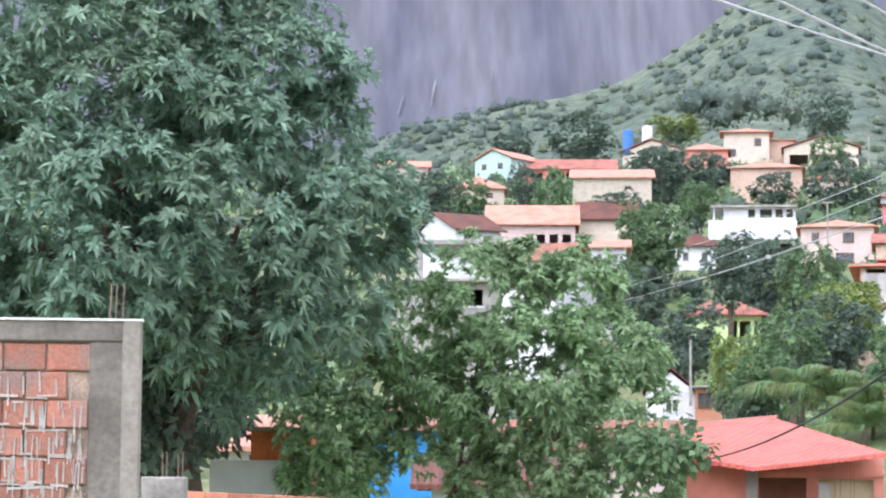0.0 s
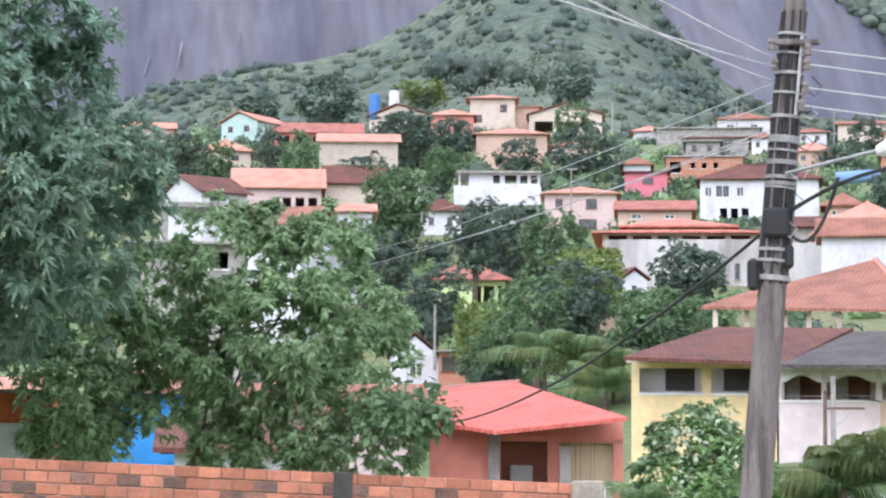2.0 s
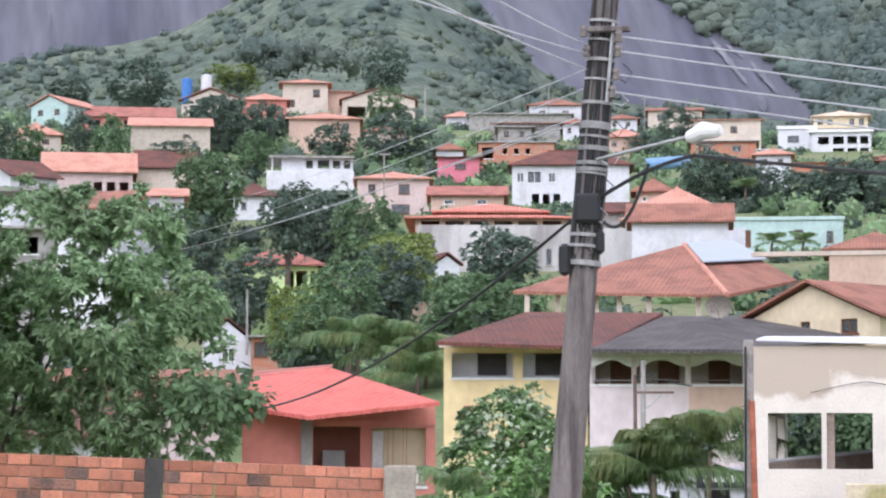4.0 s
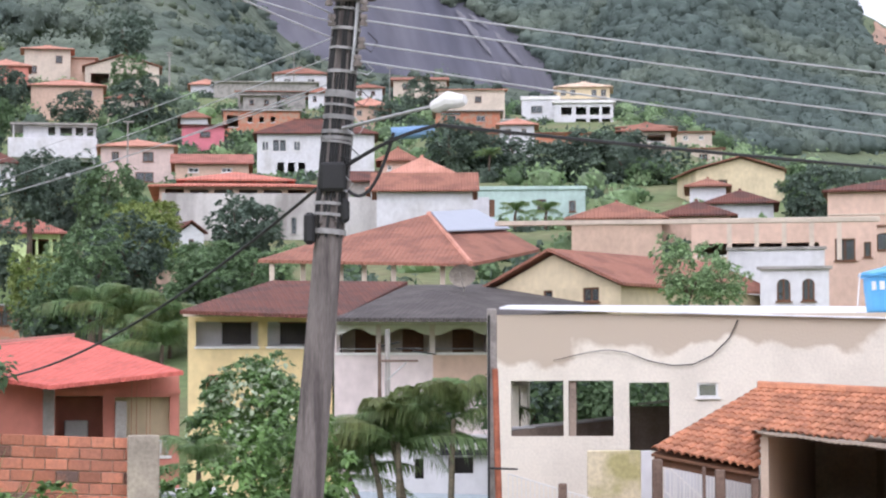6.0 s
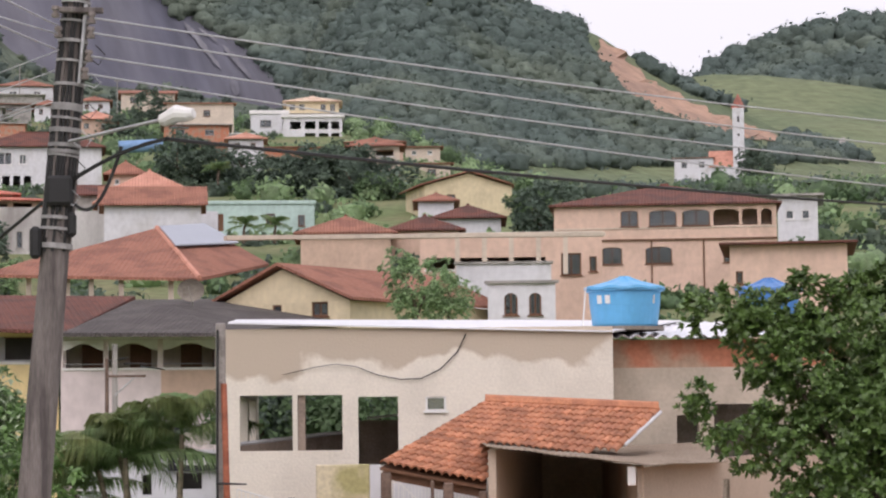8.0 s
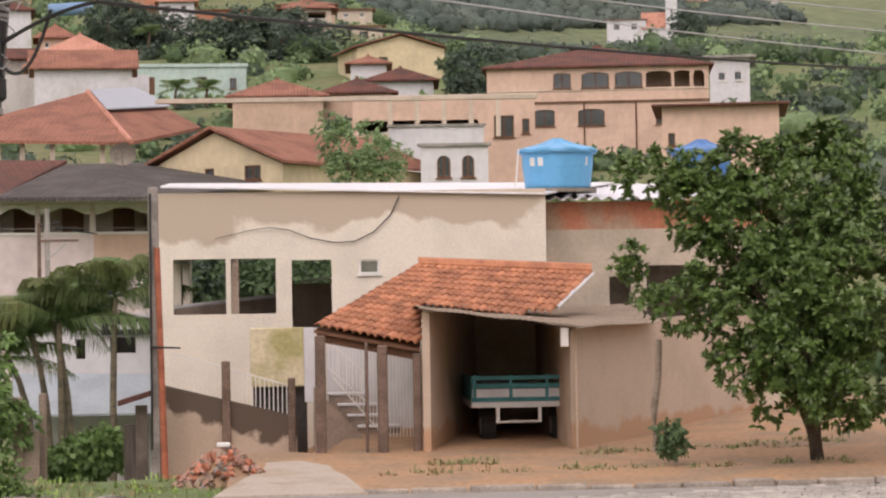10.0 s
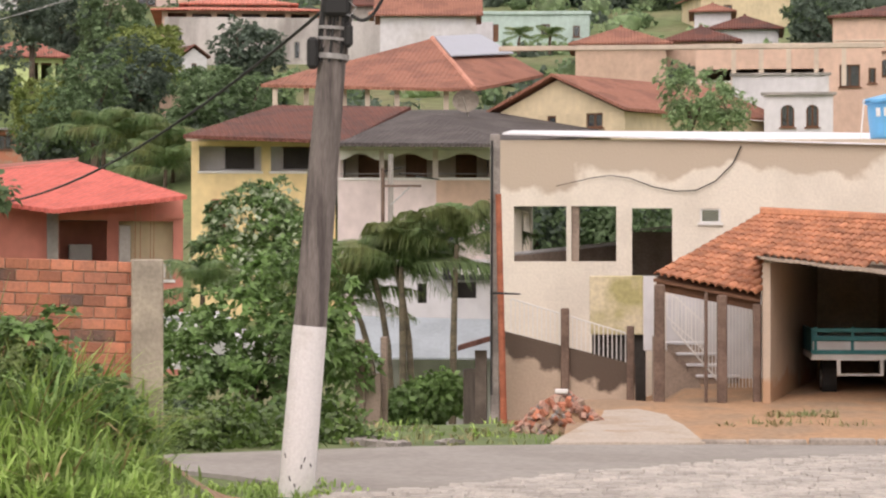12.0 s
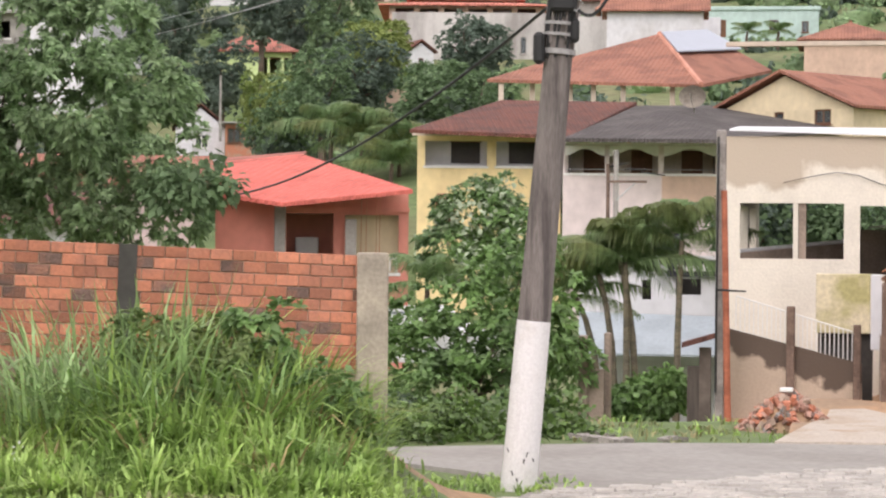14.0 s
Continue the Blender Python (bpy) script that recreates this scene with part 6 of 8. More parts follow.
tree("leafy roadside shrub with fresh green leaves", (8.64, 43.14, -0.7), [
    (*(7.9, 45.32, 1.31), 0.5), (*(10.62, 44.24, 0.54), 0.5), (*(10.12, 44.87, 2.58), 0.5), (*(8.82, 44.13, 1.35), 0.75), (*(8.13, 44.26, 0.74), 0.75), (*(9.22, 43.53, 0.77), 0.8), (*(10.11, 43.85, 0.96), 0.6), (*(8.35, 43.2, -0.01), 0.75), (*(7.85, 43.8, -0.24), 0.6), (*(9.51, 43.98, 1.97), 0.5), (*(10.42, 44.29, 1.76), 0.5), (*(9.12, 43.04, 0), 0.6)], LEAF_NEAR, 0.17, 0.06, 17, width=0.45, droop=0.25, tufts=(0.25, 0.9, 8, 6))
clumps("shrub_leaves", "dark hedge in the shade behind the pole", [(*(8.53, 45.2, -0.75), 0.6), (*(9.34, 45.04, -0.74), 0.6), (*(7.92, 45.31, -0.86), 0.5), (*(10.36, 45.33, -0.35), 0.4)], LEAF_DARK, 700, 0.15, 18)
clumps("shrub_leaves", "dark low bushes at the foot of the roadside shrub", [(*(7.44, 42.55, -0.79), 0.42), (*(8.07, 42.24, -0.91), 0.4), (*(8.73, 42.1, -0.86), 0.4), (*(7.28, 42.79, -0.32), 0.4), (*(7.87, 42.48, -0.45), 0.42), (*(9.17, 42.32, -0.54), 0.35)], LEAF_DARK, 800, 0.13, 94)
clumps("shrub_leaves", "low fern-like shrub at the foot of the palms", [(*(12.94, 47.26, -0.37), 0.5), (*(13.36, 47.14, -0.15), 0.42), (*(12.57, 47.36, -0.43), 0.36)], LEAF_NEAR, 1500, 0.17, 19)
tree("glossy dark green street tree with small leaves", (19.87, 31.8, 0.35), [
    (*(18.92, 31.8, 3.5), 0.85), (*(18.29, 32.16, 3.85), 0.6), (*(19.75, 31.88, 4), 1.0), (*(19.68, 31.33, 2.99), 0.95), (*(18.65, 31.38, 2.35), 0.62), (*(18.5, 31.46, 1.62), 0.45), (*(19.19, 31.05, 1.86), 0.8),
    (*(17.67, 31.94, 2.53), 0.42), (*(18.91, 31.22, 1.21), 0.42), (*(17.58, 32.56, 4.4), 0.35), (*(18.01, 32.32, 4.27), 0.4), (*(20.03, 31.7, 4.49), 0.6), (*(20.15, 31.03, 2.74), 1.2), (*(17.14, 32.56, 3.2), 0.22), (*(20.13, 31.04, 1.34), 0.7), (*(19.59, 30.8, 1.12), 0.45), (*(18.49, 32.05, 3.02), 0.6), (*(19.22, 31.38, 2.75), 0.8), (*(18.88, 32.17, 4.43), 0.5)],
    LEAF_DEEP, 0.105, 0.14, 23, width=0.48, droop=0.1, fork=0.3, tufts=(0.25, 1.3, 14, 8))
clumps("shrub_leaves", "small green shrub by the dead stem", [(*(17.75, 32.46, 0.64), 0.16), (*(17.8, 32.44, 0.46), 0.14), (*(17.7, 32.49, 0.41), 0.1)], LEAF_GREEN, 140, 0.13, 29)


# ---- the street corner, in a frame of its own: u along the street, v away, z up ----
SM = pose(0, 0, 0, 0, 0, -20.23)


def street_thing(name, label, category, u, v, z, group="", kind=""):
    ob = thing(name, label, category, SM @ Matrix.Translation((u, v, z)), group, kind)
    return ob


def sp(name, bm, mat, parent, label=""):
    """A part given in street coordinates."""
    return part(name, bm, mat, parent, label, (SM @ Matrix.Translation((0, 0, 0))).inverted() @ SM @ Matrix.Translation(-(SM.inverted() @ parent.matrix_basis.translation)))


def patched(name, painted, bare, level, amp, slope=0.0, base=(0.4, 0.3, 0.22), low=-99.0, freq=0.9):
    """Wall paint that stops in ragged patches: bare render above a level and earth splashes below another."""
    m = material(name, painted, 0.9, 0.1, 1.2, 20, 0.25)
    n, l = m.node_tree.nodes, m.node_tree.links
    b = n["Principled BSDF"]
    paint = b.inputs["Base Color"].links[0].from_socket
    tc, sep, nz = n.new("ShaderNodeTexCoord"), n.new("ShaderNodeSeparateXYZ"), n.new("ShaderNodeTexNoise")
    l.new(tc.outputs["Object"], sep.inputs[0]), l.new(tc.outputs["Object"], nz.inputs["Vector"])
    nz.inputs["Scale"].default_value, nz.inputs["Detail"].default_value = freq, 4
    last = paint
    for lev, sign, colour in ((level, 1, bare), (low, -1, base)):
        a, c, r = n.new("ShaderNodeMath"), n.new("ShaderNodeMath"), n.new("ShaderNodeMapRange")
        s = n.new("ShaderNodeMath")
        a.operation, c.operation, s.operation = "MULTIPLY_ADD", "MULTIPLY_ADD", "MULTIPLY"
        l.new(nz.outputs["Fac"], a.inputs[0])
        a.inputs[1].default_value = amp
        l.new(sep.outputs["Z"], a.inputs[2])
        l.new(sep.outputs["X"], c.inputs[0])
        c.inputs[1].default_value = slope
        l.new(a.outputs[0], c.inputs[2])
        l.new(c.outputs[0], s.inputs[0])
        s.inputs[1].default_value = sign
        r.inputs["From Min"].default_value, r.inputs["From Max"].default_value = sign * lev + amp * 0.5 * sign - 0.05, sign * lev + amp * 0.5 * sign + 0.07
        l.new(s.outputs[0], r.inputs["Value"])
        mix = n.new("ShaderNodeMixRGB")
        mix.inputs[2].default_value = (*colour, 1)
        l.new(r.outputs[0], mix.inputs[0]), l.new(last, mix.inputs[1])
        last = mix.outputs[0]
    l.new(last, b.inputs["Base Color"])
    return m


WALL_PATCHED = patched("painted_wall_with_bare_top", (0.76, 0.7, 0.6), (0.52, 0.44, 0.345), 3.98, 1.7, -0.08, freq=0.85)
YARD = patched("damp_yard_wall", (0.5, 0.4, 0.31), (0.12, 0.09, 0.07), 0.18, 1.5, 0.24, freq=1.5)
GARAGE_WALL = patched("earth_splashed_garage_wall", (0.53, 0.43, 0.34), (0.53, 0.43, 0.34), 90, 0.9, 0.0, (0.47, 0.3, 0.19), 0.55, 1.3)
# Brown render with shade mixed into its colour; plain brown on the gate pillars
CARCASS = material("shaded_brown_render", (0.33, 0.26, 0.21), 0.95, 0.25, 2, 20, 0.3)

# street surface: worn setts with an even strip, kerb and dirt verge
st = street_thing("road", "worn grey street of flat stone setts", "road", 0, 30, 0.05, kind="structure")
bm = bmesh.new()
pts = [(-16, 28.0), (-6.2, 29.9), (-4.5, 28.4), (-3.35, 26.7), (-3.5, 25.5), (-4.0, 23.9), (-4.6, 21), (-4.8, 16), (12, 10), (30, 10), (34, 33.75), (8, 33.7), (4, 33.65), (0.8, 33.65), (-1.0, 33.4), (-2.8, 33.0), (-4.6, 32.1), (-5.9, 31.4), (-16, 30.6)]
low, high = [bm.verts.new((*p, -0.3)) for p in pts], [bm.verts.new((*p, 0.06)) for p in pts]
bm.faces.new(high), bm.faces.new(low[::-1])
for i in range(len(pts)):
    j = (i + 1) % len(pts)
    bm.faces.new((low[i], low[j], high[j], high[i]))
bmesh.ops.recalc_face_normals(bm, faces=bm.faces[:])
sp("surface", bm, ASPHALT, st)


def setts():
    rng = random.Random(4)
    verts, faces = [], []
    v = 22.5
    while v < 33.4:
        u = -4.4 + rng.uniform(0, 0.2)
        step = rng.uniform(0.13, 0.19)
        while u < 13:
            w = rng.uniform(0.12, 0.26)
            far = float(np.interp(u, (-4.3, -4, -3.47, -3.2, -2.83, -1.8, -0.9, -0.27, 1.1, 2.56, 4.58, 8), (22.5, 23.9, 25.5, 26.2, 26.5, 27.6, 28.9, 29.6, 30.7, 31.7, 32.65, 33.4)))
            if v < far + rng.uniform(-0.25, 0.2) and rng.random() > 0.05:
                z = 0.066 + rng.uniform(0, 0.03)
                k = len(verts)
                g = 0.018
                for a, b, c in ((g, g, z), (w - g, g, z + rng.uniform(-0.006, 0.006)), (w - g, step - g, z), (g, step - g, z), (0, 0, 0.05), (w, 0, 0.05), (w, step, 0.05), (0, step, 0.05)):
                    verts.append((u + a + rng.uniform(-0.012, 0.012), v + b, c))
                faces.extend([(k, k + 1, k + 2, k + 3), (k + 4, k + 5, k + 1, k), (k + 5, k + 6, k + 2, k + 1), (k + 6, k + 7, k + 3, k + 2), (k + 7, k + 4, k, k + 3)])
            u += w
        v += step
    me = bpy.data.meshes.new("setts")
    me.from_pydata(verts, [], faces)
    me.materials.append(COBBLE)
    return tagged(sp("setts", me, None, st), "flat worn stone setts", kind="stuff")


setts()
verge = street_thing("verge", "orange dirt verge in front of the garage", "verge", 6, 38, 0.1, kind="structure")
bm = bmesh.new()
rng = random.Random(8)
grid = {}
for i in range(41):
    for j in range(15):
        u, v = -1.0 + i * 0.6, 33.72 + j * 1.1 - (0.12 if j == 0 else 0)
        rise = 0.02 * j + max(0, (u - 5.5)) * 0.045 * min(1, j / 6)
        grid[i, j] = bm.verts.new((u, v, 0.1 + rise + 0.05 * noise.noise((u * 0.9, v * 0.9, 1)) - (0.35 if u < 0.5 and j > 6 else 0) - (0.16 if j == 0 else 0)))
for i in range(40):
    for j in range(14):
        bm.faces.new((grid[i, j], grid[i + 1, j], grid[i + 1, j + 1], grid[i, j + 1]))
sp("earth", bm, DIRT, verge)
kerb = street_thing("kerb", "row of worn kerb stones along the dirt verge", "kerb", 6, 35.2, 0.05, kind="structure")
u = 0.85
while u < 16:
    w = rng.uniform(0.55, 0.9)
    sp("kerb_stone", box_bm(u, 33.55 + rng.uniform(-0.03, 0.03), -0.1, u + w - 0.03, 33.72, 0.13 + rng.uniform(-0.02, 0.03), bevel=0.02), KERB, kerb)
    u += w
ramp = street_thing("ramp", "pale concrete entrance ramp with cracked edges", "ramp", 0.6, 36, 0.1, kind="structure")
sp("slab", slab_bm([(-1.15, 33.35, 0.055), (-0.4, 33.4, 0.06), (0.3, 33.45, 0.055), (0.9, 33.5, 0.06), (0.65, 35.7, 0.14), (0.51, 36.6, 0.15), (0.44, 37.4, 0.17), (-0.01, 38.5, 0.19), (-0.5, 38.2, 0.18), (-0.53, 37, 0.16), (-0.77, 35.6, 0.14)], [(0, 1, 10), (1, 2, 4, 10), (2, 3, 4), (10, 4, 5, 9), (9, 5, 6, 8), (8, 6, 7)], 0.03), material("pale_ramp_concrete", (0.47, 0.41, 0.34), 0.9, 0.25, 1.5, 20, 0.3, second=(0.42, 0.34, 0.26)), ramp)

# white two-storey building behind the yard
wb = street_thing("building", "unfinished white two-storey building with bare cement patches", "building", 1.02, 46, -0.61)
z_top = 4.65
bm = bmesh.new()
pierced(bm, -2.51, 4.59, -2.5, z_top, 46, 46.2, [(-2.25, -0.38, 2.43, 3.44), (-0.09, 0.64, 2.15, 3.4), (1.14, 1.52, 3.13, 3.39)])
sp("wall", bm, WALL_PATCHED, wb)
bm = bmesh.new()
pierced(bm, 46.2, 55.8, -2.5, z_top, -2.51, -2.51 + 0.2, [(47.2, 50.5, 2.55, 3.44), (51.2, 54.5, 2.55, 3.44)], flip=True)
sp("wall", bm, WALL_PATCHED, wb)
bm = bmesh.new()
pierced(bm, -2.51 + 0.2, 4.59, -2.5, z_top + 0.3, 55.6, 55.8, [(-2.84, -0.28, 2.3, 3.86), (-0.16, 2.22, 2.3, 3.86)])
sp("wall", bm, CONCRETE, wb)
sp("wall", box_bm(4.59 - 0.2, 46.2, -2.5, 4.59, 55.6, z_top), WALL_PATCHED, wb)
sp("floor_slab", box_bm(-2.51 + 0.2, 46.2, 2.05, 4.59 - 0.2, 55.6, 2.15), CONCRETE, wb)
bm = bmesh.new()
LEDGE = ((-2.28, 46.4, 2.53), (-0.37, 48.6, 2.73))
lo_v = [bm.verts.new((q[0], q[1] + e, q[2] - d)) for q in LEDGE for e, d in ((0, 1.2), (0.14, 1.2), (0.14, 0), (0, 0))]
for k in range(4):
    bm.faces.new((lo_v[k], lo_v[(k + 1) % 4], lo_v[4 + (k + 1) % 4], lo_v[4 + k]))
bm.faces.new(lo_v[:4][::-1]), bm.faces.new(lo_v[4:])
bmesh.ops.recalc_face_normals(bm, faces=bm.faces[:])
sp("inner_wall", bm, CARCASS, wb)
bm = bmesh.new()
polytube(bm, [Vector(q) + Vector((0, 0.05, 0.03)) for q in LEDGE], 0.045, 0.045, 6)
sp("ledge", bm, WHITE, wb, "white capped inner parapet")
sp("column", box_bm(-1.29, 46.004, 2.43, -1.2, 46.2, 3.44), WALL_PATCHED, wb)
# Column side: its shade is put into the darker render
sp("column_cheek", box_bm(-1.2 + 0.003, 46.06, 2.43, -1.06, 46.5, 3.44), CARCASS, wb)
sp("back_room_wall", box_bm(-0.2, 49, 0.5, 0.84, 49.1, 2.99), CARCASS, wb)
sp("slanting_board", slab_bm([(0.07, 48.8, 3.01), (0.68, 48.8, 3.07), (0.68, 48.9, 3.07), (0.07, 48.9, 3.01)], [(0, 1, 2, 3)], 0.04), TRIM, wb)
vent = sp("window", box_bm(1.1, 45.95, 3.09, 1.56, 46.12, 3.13), TRIM, wb)
bm = bmesh.new()
pierced(bm, 1.14, 1.52, 3.13, 3.39, 46.02, 46.08, [(1.18, 1.48, 3.16, 3.36)])
q = part("window_frame", bm, TRIM, vent)
q = part("pane", box_bm(1.18, 46.04, 3.16, 1.48, 46.05, 3.36), PANE, vent)


def corrugated(u0, u1, v0, v1, z0, z1, pitch=0.18, amp=0.025, dip=0.0):
    bm = bmesh.new()
    n = int((u1 - u0) / pitch * 6)
    rows = []
    for i in range(n + 1):
        u = u0 + (u1 - u0) * i / n
        h = amp * math.sin(math.tau * (u - u0) / pitch) - dip * math.sin(math.pi * i / n)
        rows.append([bm.verts.new((u, v, z + h + e)) for v, z, e in ((v0, z0, 0), (v1, z1, 0), (v1, z1, 0.012), (v0, z0, 0.012))])
    for a, b in zip(rows, rows[1:]):
        for k in range(4):
            bm.faces.new((a[k], b[k], b[(k + 1) % 4], a[(k + 1) % 4]))
    bmesh.ops.recalc_face_normals(bm, faces=bm.faces[:])
    return bm


roof_z = 4.53
sp("roof_sheet", slab_bm([(-2.45, 45.9, 4.75), (4.59, 45.9, roof_z), (7.15, 56, 5.17), (-2.79, 56, 5.28)], [(0, 1, 2, 3)], 0.03), SHEET, wb, "white metal roof sheeting")
wing = street_thing("building_wing", "white rear wing with a strip of bare brick under its roof", "building", 5.72, 47.5, 1.33)
bm = bmesh.new()
pierced(bm, 4.74, 9.16, -1.5, 3.92, 47.5, 47.7, [(6.64, 7.76, 1.2, 3.22), (5.93, 6.35, 0.5, 3.02)])
# The shade on the wing wall is put into its cream
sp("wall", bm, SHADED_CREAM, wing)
sp("brick_band", box_bm(4.74, 47.52, 3.92, 9.16, 47.7, 4.45), BRICK_FAR, wing)
sp("roof_sheet", corrugated(4.59, 9.11, 47.1, 56, 4.49, 5.13, 0.25, 0.035), SHEET, wing)
sp("back_room", box_bm(5.53, 49.5, -1, 9.16, 49.6, 4.11), CONCRETE, wing)
hose = street_thing("cable", "dark cable hanging in a slack loop on the wall", "cable", 1.89, 45.9, 4.52)
bm = bmesh.new()
polytube(bm, [(1.89, 45.95, 4.53), (1.73, 45.95, 4.2), (1.42, 45.95, 3.89), (1.06, 45.95, 3.72), (0.69, 45.95, 3.71), (0.28, 45.95, 3.79), (-0.13, 45.95, 3.95), (-0.49, 45.95, 4), (-0.85, 45.95, 3.95), (-1.47, 45.95, 3.81)], 0.014, 0.006)
sp("cord", bm, CABLE, hose)


def water_tank(label, u, v, z, r_top, r_low, h, mat, mark):
    ob = street_thing("water_tank", label, "water tank", u, v, z, "rooftop water tanks")
    bm = bmesh.new()
    prof = [(r_low, 0.0), (r_low + 0.02, 0.04), (r_low + (r_top - r_low) * 0.55, h * 0.55), (r_low + (r_top - r_low) * 0.6, h * 0.58), (r_top - 0.03, h - 0.05), (r_top + 0.03, h - 0.04), (r_top + 0.03, h)]
    n = 36
    rings = [[bm.verts.new((r * math.cos(k * math.tau / n), r * math.sin(k * math.tau / n), zz)) for k in range(n)] for r, zz in prof]
    for a, b in zip(rings, rings[1:]):
        for k in range(n):
            bm.faces.new((a[k], a[(k + 1) % n], b[(k + 1) % n], b[k]))
    bm.faces.new(rings[0][::-1])
    part("body", bm, mat, ob)
    bm = bmesh.new()
    lid = [[bm.verts.new((r * math.cos(k * math.tau / n), r * math.sin(k * math.tau / n), zz + (0.025 if k % 4 < 2 else 0.0) * (1 if r > 0.1 else 0))) for k in range(n)] for r, zz in ((r_top + 0.06, h - 0.02), (r_top + 0.05, h + 0.03), (r_top * 0.5, h + 0.13), (0.12, h + 0.22), (0.1, h + 0.26))]
    for a, b in zip(lid, lid[1:]):
        for k in range(n):
            bm.faces.new((a[k], a[(k + 1) % n], b[(k + 1) % n], b[k]))
    bm.faces.new(lid[-1])
    part("lid", bm, mat, ob, "ribbed conical lid")
    part("base", tube_bm((0, 0, -0.07), (0, 0, 0), r_low + 0.14, r_low + 0.14, 24), FIBRE, ob)
    if mark:
        for x, w in ((-0.52, 0.1), (-0.38, 0.1), (0.5, 0.03)):
            part("mark", box_bm(x - w / 2, -0.01, 0, x + w / 2, 0.01, 0.16), TRIM, ob, "pale printed mark", Matrix.Translation((x, -math.sqrt(max(0, (r_top - 0.035) ** 2 - x * x)), h * 0.6)) @ pose(0, 0, 0, 6, 0, math.degrees(math.asin(x / r_top))) @ Matrix.Translation((-x, 0, 0)))
    return ob


water_tank("blue plastic water tank with ribbed lid", 5.03, 48, 4.71, 0.72, 0.61, 0.72, TANK_BLUE, True)
water_tank("deep blue plastic water tank with lid", 8.06, 49.5, 4.79, 0.62, 0.52, 0.68, TANK_DEEP, False)
pp = street_thing("pipe", "thin white pipe beside the water tank", "pipe", 4.17, 47.5, 4.66)
sp("tube", tube_bm((4.17, 47.5, 4.66), (4.24, 47.5, 5.46), 0.015), TRIM, pp)

# yard: damp wall, posts, fence, mossy block, stairs, gate
yard = street_thing("yard_wall", "sloping yard wall with dark damp along its top", "wall", -1.22, 43, -0.33)
sp("wall", slab_bm([(-2.29, 43, -1.2), (-0.03, 43, -1.2), (-0.03, 43.18, -1.2), (-2.29, 43.18, -1.2)], [(0, 1, 2, 3)], 0.5), YARD, yard)
bm = bmesh.new()
a = [bm.verts.new(p) for p in ((-2.29, 43, -1), (-0.03, 43, -1), (-0.03, 43, 0.68), (-2.29, 43, 1.25))]
b = [bm.verts.new((v.co.x, 43.18, v.co.z)) for v in a]
bm.faces.new(a), bm.faces.new(b[::-1])
for i in range(4):
    bm.faces.new((a[i], b[i], b[(i + 1) % 4], a[(i + 1) % 4]))
bmesh.ops.recalc_face_normals(bm, faces=bm.faces[:])
sp("wall_top", bm, YARD, yard)
for u0, u1, z0, z1 in ((-1.3, -1.16, -0.5, 1.64), (-0.18, -0.05, -0.6, 1.34)):
    sp("post", box_bm(u0, 42.88, z0, u1, 43.2, z1, bevel=0.015), BROWN_POST, yard)
fence = street_thing("fence", "pale picket fence following the slope", "fence", -1.21, 43.1, 1.02)
for k in range(27):
    uu = -2.16 + (-0.2 - -2.16) * k / 26
    zt = 1.8 + (1.23 - 1.8) * k / 26
    sp("picket", box_bm(uu - 0.008, 43.08, zt - 0.62, uu + 0.008, 43.1, zt), TRIM, fence)
bm = bmesh.new()
polytube(bm, [(-2.15, 43.09, 1.8), (-0.2, 43.09, 1.22)], 0.014, 0.014)
sp("rail", bm, TRIM, fence)
block = street_thing("parapet", "mossy yellow plaster parapet beside the stairs", "parapet", -0.35, 44, 1.08)
sp("panel", box_bm(-0.83, 44, 1.16, 0.1, 44.15, 2.19, bevel=0.015), MOSSY, block)
sp("end_block", box_bm(0.11, 43.98, 0.88, 0.3, 44.4, 2.18, bevel=0.01), WHITE, block)
# Set-back black block paints the shade below the raised panel
sp("painted_under_shade", box_bm(-0.79, 44.2, -1, 0.15, 44.4, 1.15), DARK, block)
stairs = street_thing("stairs", "white concrete stairs with metal rail", "stairs", 1.14, 44.5, 0.15)
for k in range(5):
    u0, u1, v0, zt = 0.54 + 0.17 * k, 1.18 + 0.2 * k, 44.95 - 0.22 * k, 1 - 0.185 * k
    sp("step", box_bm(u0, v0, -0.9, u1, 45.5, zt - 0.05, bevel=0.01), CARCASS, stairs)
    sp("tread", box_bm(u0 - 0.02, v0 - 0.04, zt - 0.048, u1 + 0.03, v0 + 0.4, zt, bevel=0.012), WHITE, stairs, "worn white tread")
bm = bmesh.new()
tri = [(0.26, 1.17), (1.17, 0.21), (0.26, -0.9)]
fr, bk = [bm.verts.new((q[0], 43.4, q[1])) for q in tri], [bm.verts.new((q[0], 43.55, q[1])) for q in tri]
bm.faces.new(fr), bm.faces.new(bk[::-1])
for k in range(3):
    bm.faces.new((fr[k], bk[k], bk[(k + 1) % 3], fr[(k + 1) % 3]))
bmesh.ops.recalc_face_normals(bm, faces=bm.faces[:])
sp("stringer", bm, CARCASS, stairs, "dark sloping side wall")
for k in range(9):
    s = k / 8
    uu, zz = 0.53 + s * (1.19 - 0.53), 1.46 + s * (0.86 - 1.46)
    sp("baluster", tube_bm((uu, 44.2, zz), (uu, 44.2, zz + 0.48), 0.01, n=5), TRIM, stairs)
for lift in (0.0, 0.48):
    sp("handrail", tube_bm((uu, 44.2, zz + lift), (0.53, 44.2, 1.46 + lift), 0.016, n=6), TRIM, stairs)
gate = street_thing("gate", "white barred metal gate under the tiled roof", "gate", 1.59, 43, 0.23)
